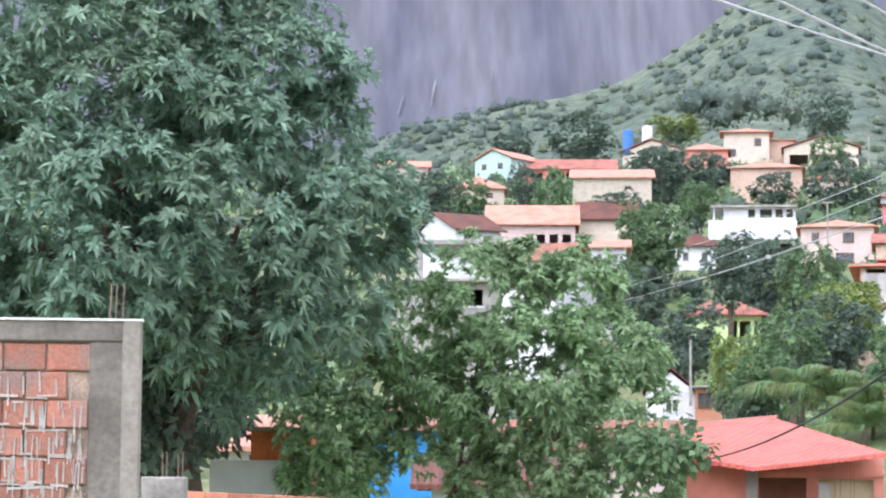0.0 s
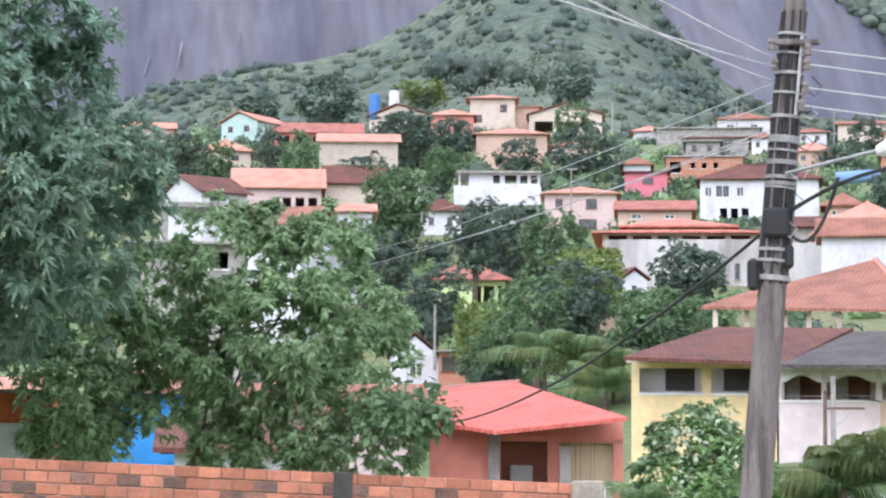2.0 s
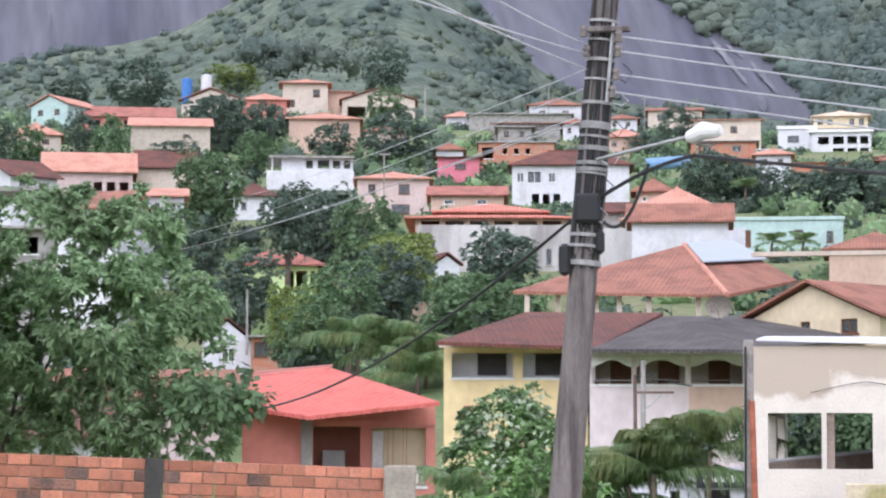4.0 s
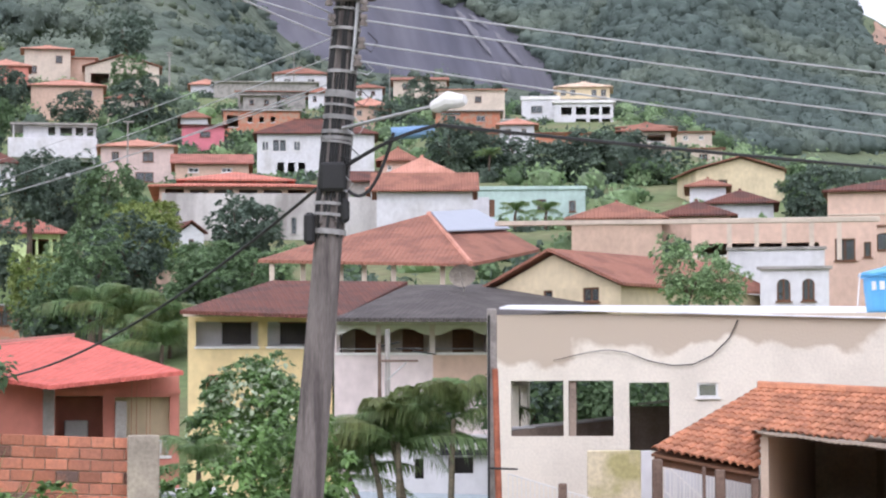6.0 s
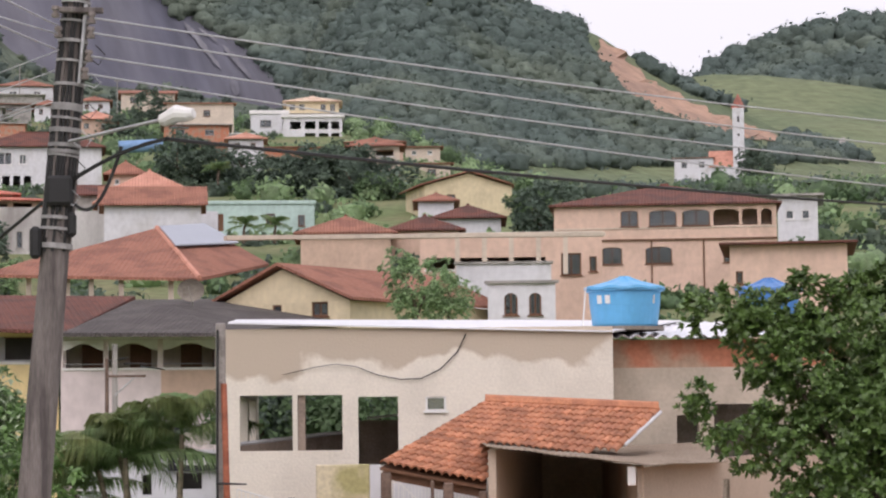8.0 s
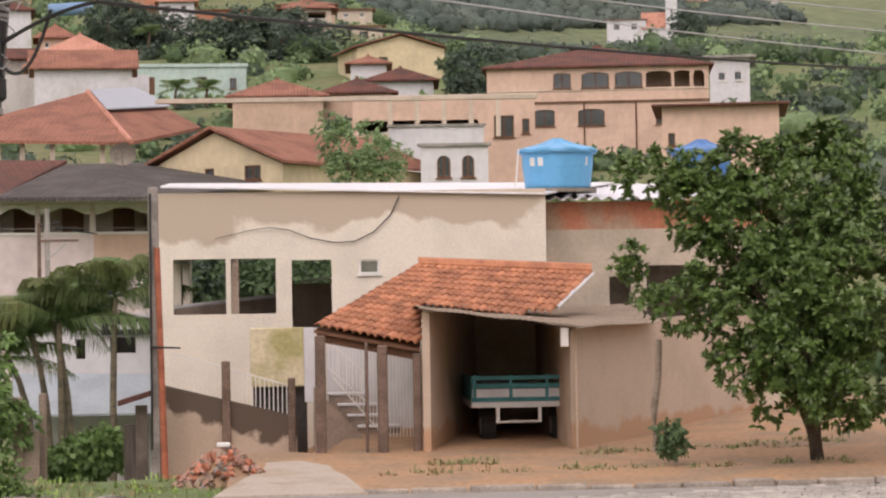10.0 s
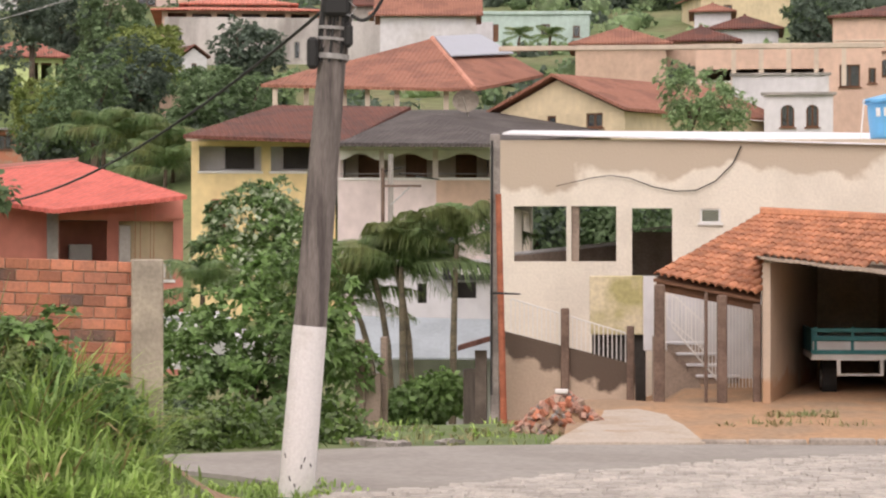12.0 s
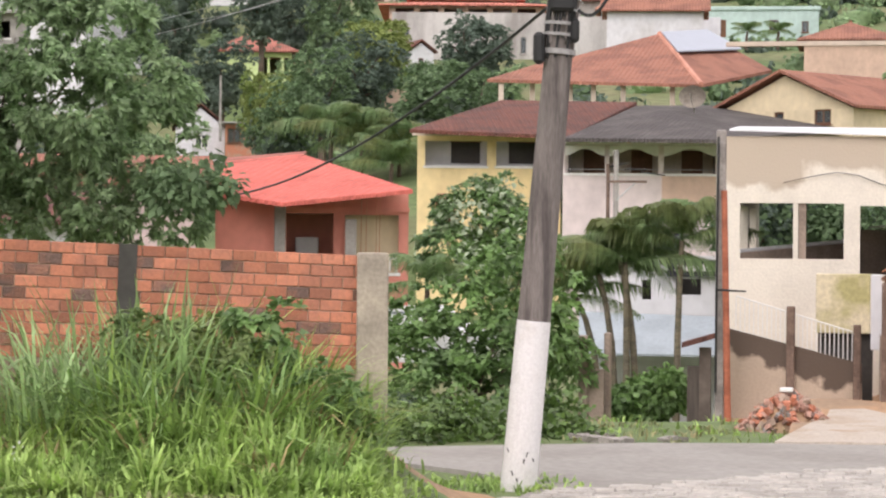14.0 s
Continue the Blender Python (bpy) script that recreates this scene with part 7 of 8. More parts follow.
for k in range(25):
    s = k / 24
    uu = 0.59 + (1.96 - 0.59) * s
    sp("bar", tube_bm((uu, 43, 1.35 + (0.3 - 1.35) * min(1, s * 1.6)), (uu, 43, 2 + (1.7 - 2) * s), 0.009, n=5), TRIM, gate)
sp("rail", tube_bm((0.6, 43, 1.99), (1.97, 43, 1.69), 0.02, n=6), TRIM, gate)
sp("rail", tube_bm((0.59, 43, 1.33), (1.44, 43, 0.33), 0.018, n=6), TRIM, gate)
sp("back_wall", box_bm(0.52, 45.6, -0.6, 2.24, 45.8, 1.83), WHITE, gate)
floor = street_thing("yard_floor", "trodden earth and cement in the yard", "yard", 0.8, 42, -0.3, kind="structure")
sp("earth", box_bm(-2.3, 38.6, -1.0, 1.95, 45.9, -0.28), DIRT, floor)

# tiled lean-to roof on posts
carport = street_thing("carport", "lean-to of orange barrel tiles on cement posts", "carport", 1.04, 40.5, -0.08)
A, E2, C2, D2 = Vector((0.26, 40.5, 2.23)), Vector((1.96, 40.3, 1.9)), Vector((2.13, 44, 3.23)), Vector((5.17, 44, 3.07))
F2 = Vector((2.1, 42.6, 2.64))
sp("deck", slab_bm([p - Vector((0, 0, 0.1)) for p in (A, E2, F2, D2, C2)], [(0, 1, 2), (0, 2, 4), (4, 2, 3)], 0.04), WOOD, carport)
sp("beam", slab_bm([A + Vector((0.05, 0.1, -0.24)), E2 + Vector((0, 0.1, -0.24)), E2 + Vector((0, 0.22, -0.24)), A + Vector((0.05, 0.22, -0.24))], [(0, 1, 2, 3)], 0.14), WOOD, carport)
for u0, u1, zt, zb in ((0.27, 0.44, 2.09, 0.09), (1.27, 1.43, 1.92, -0.14), (1.84, 1.97, 1.78, 0.18), (1.07, 1.12, 1.97, -0.05)):
    sp("post", box_bm(u0, 40.2, zb - 0.4, u1, 40.42, zt, bevel=0.02), BROWN_POST, carport)
tile_bm = bmesh.new()
NT = 7
prev = None
for i in range(NT):
    a = math.pi * i / (NT - 1)
    ring = [tile_bm.verts.new((w * math.cos(a), y, w * 0.75 * math.sin(a) + zz)) for w, y, zz in ((0.105, 0.0, 0.03), (0.09, 0.44, 0.0), (0.075, 0.44, -0.012), (0.09, 0.0, 0.012))]
    if prev:
        for k in range(4):
            tile_bm.faces.new((prev[k], ring[k], ring[(k + 1) % 4], prev[(k + 1) % 4]))
    prev = ring
bmesh.ops.recalc_face_normals(tile_bm, faces=tile_bm.faces[:])
tile_me = mesh_of("tile", tile_bm)
tile_me.materials.append(CLAY)
rng = random.Random(5)
PITCH, COLS, ROWS = 0.128, 38, 14
off = Matrix.Translation(-(SM.inverted() @ carport.matrix_basis.translation))
along, down = (D2 - C2).normalized(), A - C2
drop = (E2 - A).normalized()
for i in range(COLS):
    hi = C2 + along * (PITCH * i + 0.06)
    for j in range(ROWS):
        s = 1 - j / ROWS
        lo = A + drop * (PITCH * i + 0.06)
        p = hi.lerp(lo, s)
        along_roof = max(0, (p.x - 1.98) / (6.2 - 1.98))
        cover = 2.5 + (2.17 - 2.5) * min(1, along_roof / 0.62) ** 0.9 + (0.12 + 0.2 * along_roof) * (p.y - 39.75) / 6.55
        if (p.x > E2.x - 0.04 and p.z < cover - 0.03) or hi.x > D2.x:
            continue
        up = (hi - lo).normalized()
        x = (along.lerp(drop, s) - up * along.lerp(drop, s).dot(up)).normalized()
        R = Matrix((x, up, x.cross(up))).transposed().to_4x4()
        m = Matrix.Translation(p + Vector((rng.uniform(-0.01, 0.01), 0, 0.0))) @ R @ pose(0, 0, 0, 0, 0, rng.uniform(-2, 2))
        part("tile", tile_me, None, carport, m=off @ m @ Matrix.Diagonal((0.7, 0.85, 0.8, 1)))
bm = bmesh.new()
polytube(bm, [C2 + Vector((0, 0, 0.05)), D2 + Vector((0, 0, 0.05))], 0.11, 0.11, 8)
sp("ridge", bm, CLAY, carport)
side = D2.lerp(A + drop * (D2 - C2).length, 0.42)
sp("barge_board", tube_bm(D2 + Vector((0.04, 0, -0.02)), side + Vector((0.04, 0, 0.0)), 0.035, n=6), WHITE, carport)

# garage with a small lorry
gar = street_thing("garage", "open cement garage with sagging fibre cement roof", "garage", 3.19, 40, 0.2)
gl, gr = 1.98, 4.35
inner = 3.26
sp("wall", slab_bm([(gl, 40, -0.6), (gl + 0.12, 40, -0.6), (inner, 46, -0.6), (inner - 0.12, 46, -0.6)], [(0, 1, 2, 3)], 2.44 + 0.6), GARAGE_WALL, gar)
sp("wall", slab_bm([(gr, 40, -0.6), (9.02, 48, -0.3), (9.02, 48.15, -0.3), (gr, 40.15, -0.6)], [(0, 1, 2, 3)], 2.72), GARAGE_WALL, gar)
sp("wall", box_bm(gr, 40.15, -0.6, gr + 0.12, 46, 2.16), MUD_WALL, gar)
sp("wall", box_bm(inner, 45.9, -0.6, gr, 46, 2.37), MUD_WALL, gar)
bm = bmesh.new()
n = 300
rows = []
for i in range(n + 1):
    s = i / n
    u = gl - 0.05 + (6.2 - gl) * s
    z = 2.5 + (2.17 - 2.5) * min(1, s / 0.62) ** 0.9 + 0.007 * math.sin(math.tau * u / 0.09) + 0.02 * noise.noise((u * 2.1, 3, 7))
    v0 = 39.75 + max(0, s - 0.62) * 7
    rows.append([bm.verts.new(p) for p in ((u, v0, z), (u, 46.3, z + 0.12 + 0.2 * s), (u, 46.3, z + 0.135 + 0.2 * s), (u, v0, z + 0.015))])
for a, b in zip(rows, rows[1:]):
    for k in range(4):
        bm.faces.new((a[k], b[k], b[(k + 1) % 4], a[(k + 1) % 4]))
bmesh.ops.recalc_face_normals(bm, faces=bm.faces[:])
sp("roof", bm, material("brown_weathered_roof_sheet", (0.36, 0.29, 0.22), 0.95, 0.4, 2.5, 18, 0.7, second=(0.24, 0.185, 0.14), stretch=(0.5, 4, 4)), gar)
mb = street_thing("meter_box", "small white box on the garage jamb", "box", 4.25, 39.95, 1.86)
sp("case", box_bm(4.18, 39.84, 1.85, 4.31, 39.98, 2.16, bevel=0.015), TRIM, mb)
lorry = street_thing("truck", "small truck with white and teal timber flatbed", "truck", 3.71, 41.8, 0.18)
bed0, bed1 = 2.87, 4.75
sp("bed", box_bm(bed0, 41.8, 0.82, bed1, 45, 0.92, bevel=0.01), TRIM, lorry)
for y0, y1 in ((1.28, 1.35), (1.14, 1.22)):
    sp("rail", box_bm(bed0, 41.78, y0, bed1, 41.83, y1, bevel=0.008), TEAL, lorry)
sp("tail_board", box_bm(bed0 + 0.02, 41.8, 0.93, bed1, 41.84, 1.13, bevel=0.008), WHITE, lorry)
sp("bed_edge", box_bm(bed0, 41.77, 0.92, bed1, 41.8, 0.99), TEAL, lorry)
for s in (0.02, 0.35, 0.68, 1.0):
    uu = bed0 + (bed1 - bed0 - 0.05) * s
    sp("stake", box_bm(uu, 41.76, 0.94, uu + 0.05, 41.8, 1.37), TEAL, lorry)
sp("side_board", box_bm(bed0, 41.85, 0.94, bed0 + 0.04, 45, 1.33), TEAL, lorry)
bm = bmesh.new()
pierced(bm, 3.28, 4.04, 0.57, 0.83, 41.75, 41.8, [(3.34, 3.99, 0.6, 0.83 - 0.01)])
sp("underrun_guard", bm, TRIM, lorry)
for uu in (3.08, 4.27):
    bm = bmesh.new()
    for r, w, k in ((0.34, 0.1, 0),):
        tube(bm, (uu, 42.6, 0.12 + 0.36), (uu + 0.24, 42.6, 0.12 + 0.36), 0.36, 0.36, 24)
    wheel = sp("wheel", bm, material("tyre_rubber", (0.025, 0.024, 0.023), 0.9, 0.2), lorry)
    part("hub", tube_bm((uu - 0.01, 42.6, 0.12 + 0.36), (uu + 0.01, 42.6, 0.12 + 0.36), 0.15, 0.15, 16), STEEL, wheel)
sp("cab", box_bm(bed0 + 0.1, 45.05, 0.75, bed1 - 0.1, 45.8, 1.22, bevel=0.08), GREY, lorry)

# kerbside oddments
stem = street_thing("dead_stem", "pale dead stem with lopped top", "stump", 5.28, 37, 0.35)
bm = bmesh.new()
polytube(bm, [(5.26, 37, 0.33), (5.25, 37, 0.95), (5.32, 37, 1.45), (5.34, 37, 1.99)], 0.06, 0.05, 8)
sp("stem", bm, material("pale_dead_wood", (0.36, 0.3, 0.24), 0.9, 0.3, 4, 30, 0.5), stem)
rubble = street_thing("rubble_pile", "heap of broken orange bricks and plaster", "rubble", -1.08, 36.5, -0.08)
PINK_BRICK = material("dusty_pink_brick", (0.5, 0.3, 0.23), 0.95, 0.3, 4, 30, 0.4)
chunks = []
rng = random.Random(12)
for k in range(7):
    bm = bmesh.new()
    s = [rng.uniform(0.025, 0.07), rng.uniform(0.02, 0.05), rng.uniform(0.015, 0.035)]
    vs = box(bm, -s[0], -s[1], -s[2], *s)
    for v in vs:
        v.co += Vector([rng.uniform(-0.014, 0.014) for _ in range(3)])
    me = mesh_of("chunk", bm)
    me.materials.append([BRICK, PINK_BRICK, CONCRETE, BRICK, PINK_BRICK, MORTAR, BRICK_DARK][k])
    chunks.append(me)
core = bmesh.new()
tip = core.verts.new((0, 0, 0.58))
ringv = [[core.verts.new((q * 0.72 * math.cos(k * math.tau / 16), q * 0.57 * math.sin(k * math.tau / 16), 0.6 * (1 - q) ** 0.8 + 0.03 * rng.uniform(-1, 1))) for k in range(16)] for q in (0.3, 0.65, 1.0)]
for k in range(16):
    core.faces.new((tip, ringv[0][k], ringv[0][(k + 1) % 16]))
    for q in (0, 1):
        core.faces.new((ringv[q][k], ringv[q + 1][k], ringv[q + 1][(k + 1) % 16], ringv[q][(k + 1) % 16]))
part("brick_dust", core, DIRT, rubble)
for k in range(300):
    a, r = rng.uniform(0, math.tau), math.sqrt(rng.random())
    h = 0.66 * max(0, 1 - r) ** 0.8
    part("brick_piece", chunks[rng.randrange(7)], None, rubble, m=pose(r * 0.75 * math.cos(a), r * 0.6 * math.sin(a), h * rng.uniform(0.92, 1.05) + 0.02, rng.uniform(0, 360), rng.uniform(0, 360), rng.uniform(0, 360)))
part("white_slab", box_bm(-0.11, -0.1, 0.64, 0.08, 0.1, 0.7, bevel=0.01), TRIM, rubble)
post = street_thing("concrete_post", "square concrete post with conduit at the street corner", "post", -2.44, 42.3, -0.35)
sp("shaft", box_bm(-2.47, 42.3, -1, -2.31, 42.5, 4.6, bevel=0.02), CONCRETE, post)
sp("pipe", tube_bm((-2.23, 42.25, -0.8), (-2.33, 42.25, 3.58), 0.06, 0.05, 12), RUST_PIPE, post, "rust red pipe")
sp("conduit", tube_bm((-2.45, 42.22, 0.2), (-2.43, 42.22, 4.48), 0.02, n=8), CABLE, post)
bm = bmesh.new()
polytube(bm, [(-2.46, 42.1, 1.92), (-1.95, 42.1, 1.9)], 0.025, 0.015)
sp("bracket", bm, CABLE, post)
lane = street_thing("gateway", "small dark timber gate with a tiled cap", "gate", -2.83, 43.5, -0.45)
sp("leaf", box_bm(-3.01, 43.5, -1, -2.8, 43.58, 0.58), material("dark_weathered_board", (0.12, 0.1, 0.085), 0.9, 0.3, 3, 30, 0.4, stretch=(6, 6, 0.4)), lane)
sp("pier", box_bm(-2.8, 43.4, -1, -2.6, 43.6, 0.9), material("dark_stained_cement", (0.16, 0.13, 0.11), 0.9, 0.3), lane)
sp("cap", slab_bm([(-3.08, 43.1, 0.9), (-2.54, 43.1, 1.06), (-2.54, 43.8, 1.06), (-3.08, 43.8, 0.9)], [(0, 1, 2, 3)], 0.09), TILE_BROWN, lane)
for i, (u0, u1, z1) in enumerate(((-5.07, -4.9, 1.02), (-4.66, -4.54, 1.06))):
    pl = street_thing("gate_pillar", "worn brown gate pillar", "pillar", u0, 45 + i * 0.5, -0.8, "gate pillars")
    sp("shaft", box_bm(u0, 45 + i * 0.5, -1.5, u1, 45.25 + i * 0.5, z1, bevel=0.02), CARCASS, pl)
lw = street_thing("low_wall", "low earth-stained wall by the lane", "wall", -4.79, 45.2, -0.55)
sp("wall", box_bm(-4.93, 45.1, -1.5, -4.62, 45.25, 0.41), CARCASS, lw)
shop = street_thing("shop", "white shop front with grey awning and dark sign", "shop", -4.9, 58, -0.17)
bm = bmesh.new()
pierced(bm, -6.52, -2.93, -3, 2.42, 58, 58.2, [(-5.08, -4.86, 1.4, 1.86), (-4.3, -3.71, 1.52, 1.89)])
sp("wall", bm, WHITE, shop)
# Black sheet behind the front paints the shade inside the shop
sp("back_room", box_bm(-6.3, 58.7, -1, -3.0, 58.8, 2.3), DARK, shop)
sp("awning", slab_bm([(-6.36, 56.5, 0.16), (-3.05, 56.5, 0.16), (-3.13, 57.95, 0.98), (-6.52, 57.95, 1.06)], [(0, 1, 2, 3)], 0.05), material("grey_awning_sheet", (0.38, 0.43, 0.46), 0.5, 0.12), shop)
sg = sp("sign", box_bm(-4.48, 57.85, 1.94, -2.92, 57.98, 2.33), material("black_sign_board", (0.03, 0.03, 0.035), 0.5, 0.1), shop, "dark sign with pale lettering bars")
for x0, w in ((0.1, 0.22), (0.36, 0.1), (0.5, 0.14), (0.68, 0.16), (0.88, 0.12)):
    part("lettering", box_bm(-4.41 + x0, 57.83, 2.07, -4.41 + x0 + w, 57.85, 2.23), TRIM, sg)

# ---- utility pole with its lines ----
foot, head = Vector((5.83, 26.36, 0.07)), Vector((6.45, 26.22, 7.71))
pole = thing("utility_pole", "leaning round concrete utility pole with white painted base", "utility pole", pose(*foot))
axis = head - foot
PL = axis.length


def on_pole(z):
    return axis * ((z - foot.z) / axis.z)


def pole_r(k):
    return 0.196 - 0.075 * k


paint_k = (1.83 - foot.z) / axis.z
part("painted_base", tube_bm(-axis * 0.06, axis * paint_k, pole_r(0) + 0.003, pole_r(paint_k) + 0.003, 24), POLE_WHITE, pole, "flaking white painted base")
part("shaft", tube_bm(axis * (paint_k - 0.01), axis, pole_r(paint_k), pole_r(1), 24), POLE_GREY, pole)
rng = random.Random(3)
for i in range(6):
    k = rng.uniform(0.008, 0.05)
    aa = 257 + rng.gauss(0, 22) * (1.2 if i < 6 else 0.6)
    p = axis * k + Vector((math.cos(radians(aa)), math.sin(radians(aa)), 0)) * (pole_r(k) + 0.004)
    w, h = rng.uniform(0.003, 0.008), rng.uniform(0.012, 0.035)
    part("mark", box_bm(-w, -0.004, -h, w, 0.003, h), DARK, pole, "dark faded stencil mark", pose(*p, 0, rng.uniform(-25, 25), aa + 90))
BAND = material("pale_steel_band", (0.34, 0.33, 0.32), 0.55, 0.3, metal=0.3)
for zz, wide in ((7.34, 1), (7.13, 1), (6.92, 1), (6.7, 1), (6.45, 1), (6.2, 2.6), (6.08, 1), (5.96, 1.3), (5.8, 1), (5.73, 1), (5.68, 1), (5.02, 1), (4.9, 1), (4.72, 1.6)):
    k = (zz - foot.z) / axis.z
    dk = 0.0022 * wide
    part("steel_band", tube_bm(axis * (k - dk) + Vector((0, 0, rng.uniform(-0.01, 0.01))), axis * (k + dk), pole_r(k) + 0.034, pole_r(k) + 0.034, 20), BAND, pole)
for i in range(15):
    bundle = bmesh.new()
    aa = radians(168 + 13.5 * i)
    lo, hi = (0.62 + 0.012 * (i % 4), 0.83 + 0.03 * (i * 7 % 5)) if i % 3 else (0.6, 0.985)
    polytube(bundle, [axis * k + Vector((math.cos(aa + 0.05 * math.sin(k * 40 + i)), math.sin(aa + 0.05 * math.sin(k * 40 + i)), 0)) * (pole_r(k) + 0.012 + 0.004 * math.sin(k * 60 + 2 * i)) for k in np.linspace(lo, hi, 16)], 0.017, 0.014, 5)
    part("strapped_cable", bundle, CABLE if i % 4 else POLE_GREY, pole, "dark cable strapped to the shaft")
for i in range(7):
    q, zz = radians(250 + 12 * i), 4.9 + 0.31 * i
    p = on_pole(zz) + Vector((math.cos(q), math.sin(q), 0)) * 0.17
    bm = bmesh.new()
    polytube(bm, [p, p + Vector((0.12, -0.05, -0.1 + 0.03 * (i % 3))), p + Vector((0.2, -0.02, 0.02)), p + Vector((0.1, 0.0, 0.12))], 0.008, 0.006, 5)
    part("loose_wire", bm, WIRE if i % 2 else CABLE, pole)
for c, w, h in ((Vector((6.21, 26.12, 5.3)), 0.14, 0.16), (Vector((5.98, 26.23, 4.75)), 0.06, 0.17), (Vector((6.35, 26.14, 4.94)), 0.05, 0.13)):
    part("junction_box", box_bm(-w, -0.08, -h, w, 0.08, h, bevel=0.035), CABLE, pole, "black junction box", pose(*(c - foot), 0, 0, -13))
part("cross_arm", box_bm(-0.22, -0.04, -0.03, 0.25, 0.04, 0.03, bevel=0.01), POLE_GREY, pole, m=pose(*(on_pole(7.23) + Vector((0, -0.2, 0))), 0, 0, -13))
ins_bm = bmesh.new()
for r0, r1, z0, z1 in ((0.045, 0.045, -0.06, -0.02), (0.03, 0.03, -0.02, 0.02), (0.045, 0.04, 0.02, 0.06)):
    tube(ins_bm, (0, 0, z0), (0, 0, z1), r0, r1, 12)
ins = mesh_of("insulator", ins_bm)
ins.materials.append(material("brown_porcelain", (0.2, 0.17, 0.15), 0.3, 0.1))
RACK = [Vector((6.53, 25.99, 7.15)), Vector((6.52, 25.99, 6.99)), Vector((6.5, 26, 6.74)), Vector((6.46, 26.01, 6.55))]
for p in RACK + [Vector((6.16, 26.08, 7.21)), Vector((6.19, 26.08, 6.99))]:
    part("insulator", ins, None, pole, m=pose(*(p - foot)))
part("rack", tube_bm(RACK[0] - foot + Vector((-0.05, 0.05, 0.15)), RACK[3] - foot + Vector((-0.05, 0.05, -0.1)), 0.02), STEEL, pole)


def line(label, a, b, sag, r, mat, n=24, name="power_line"):
    a, b = Vector(a), Vector(b)
    ob = thing(name, label, "cable", pose(*a), "overhead lines")
    bm = bmesh.new()
    polytube(bm, [(b - a) * (i / n) + Vector((0, 0, -4 * sag * (i / n) * (1 - i / n))) for i in range(n + 1)], r, r * (1 if mat is CABLE else 1.2), 5)
    part("strand", bm, mat, ob)
    return ob


for p, q in zip(RACK, ((27.54, 39.31, 8.23), (27.53, 39.32, 7.77), (27.52, 39.33, 7.42), (27.51, 39.33, 6.99))):
    line("pale aluminium power line strung from the pole", p, q, 0.12, 0.011, WIRE)
for q0, q1 in (((6.19, 26.08, 6.97), (1.32, 15.95, 6.05)), ((6.19, 26.08, 6.8), (1.83, 15.9, 6.04)), ((6.19, 26.08, 7.06), (2.43, 16.82, 6.32))):
    line("pale aluminium power line strung from the pole", q0, q1, 0.05, 0.009, WIRE)
for q0, q1 in (((6.25, 26.27, 6.83), (13.18, 149.42, 17.87)), ((6.25, 26.27, 6.63), (10.24, 149.65, 15.64)), ((6.26, 26.27, 6.29), (8.29, 149.77, 14.43)), ((6.26, 26.27, 6.35), (12.32, 139.46, 14.97))):
    line("thin service line running down to the houses", q0, q1, 0.25, 0.007, WIRE)
line("thick black service cable", (6.09, 26.3, 5.2), (5.06, 47.73, 3.56), 0.35, 0.02, CABLE)
line("thick black twisted cable", (7.08, 25.02, 5.76), (28.65, 40.97, 6.92), 0.1, 0.022, CABLE)
line("thick black twisted cable", (6.36, 26.14, 5.42), (7.08, 25.02, 5.76), -0.06, 0.022, CABLE)
line("black drop cable looping from the pole", (6.36, 26.03, 5.15), (6.78, 25.72, 5.75), 0.28, 0.02, CABLE)
lamp = thing("street_lamp", "white street lamp head on a slim bracket arm", "street lamp", pose(*(6.3, 26.05, 5.82)))
o = Vector((6.3, 26.05, 5.82))
arm = bmesh.new()
polytube(arm, [Vector((0, 0, 0)), Vector((6.7, 25.54, 5.9)) - o, Vector((7.08, 25.02, 5.97)) - o], 0.02, 0.018, 8)
part("arm", arm, STEEL, lamp)
hd = bmesh.new()
c0, c1 = Vector((7.02, 25.03, 5.95)) - o, Vector((7.29, 24.75, 6)) - o
polytube(hd, [c0, c0.lerp(c1, 0.15), c0.lerp(c1, 0.5) + Vector((0, 0, 0.02)), c0.lerp(c1, 0.85), c1], 0.06, 0.06, 12)
for v in hd.verts:
    s = min(1, max(0, (v.co - c0).dot(c1 - c0) / (c1 - c0).length_squared))
    axis_pt = c0.lerp(c1, s)
    v.co = axis_pt + (v.co - axis_pt) * (0.6 + 1.0 * math.sin(math.pi * (0.12 + 0.8 * s)))
part("head", hd, TRIM, lamp, "white moulded lamp head")
part("glass", box_bm(-0.1, -0.05, -0.015, 0.1, 0.05, 0.0), PANE, lamp, m=pose(*(c0.lerp(c1, 0.55) + Vector((0, 0, -0.11))), 0, 0, -13))

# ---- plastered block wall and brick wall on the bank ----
# Brown-grey cement darkened in its colour because the wall faces into shade
DARK_CEMENT = material("shaded_grey_cement", (0.2, 0.175, 0.15), 0.9, 0.35, 1.6, 25, 0.3, second=(0.11, 0.095, 0.08))
BLK = Matrix.Translation((-2.46, 17.63, 3.4)) @ pose(0, 0, 0, 0, 0, 4)
bw = thing("block_wall", "rough block wall with mortar smears and cement pillar", "wall", BLK)
zt = 3.77 - 3.4
part("mortar", box_bm(-2.6, 0.03, -2.4, 0.0, 0.14, zt), MORTAR, bw)
blk_bm = bmesh.new()
box(blk_bm, 0, 0, 0, 0.285, 0.12, 0.185, bevel=0.006)
blk = mesh_of("block", blk_bm)
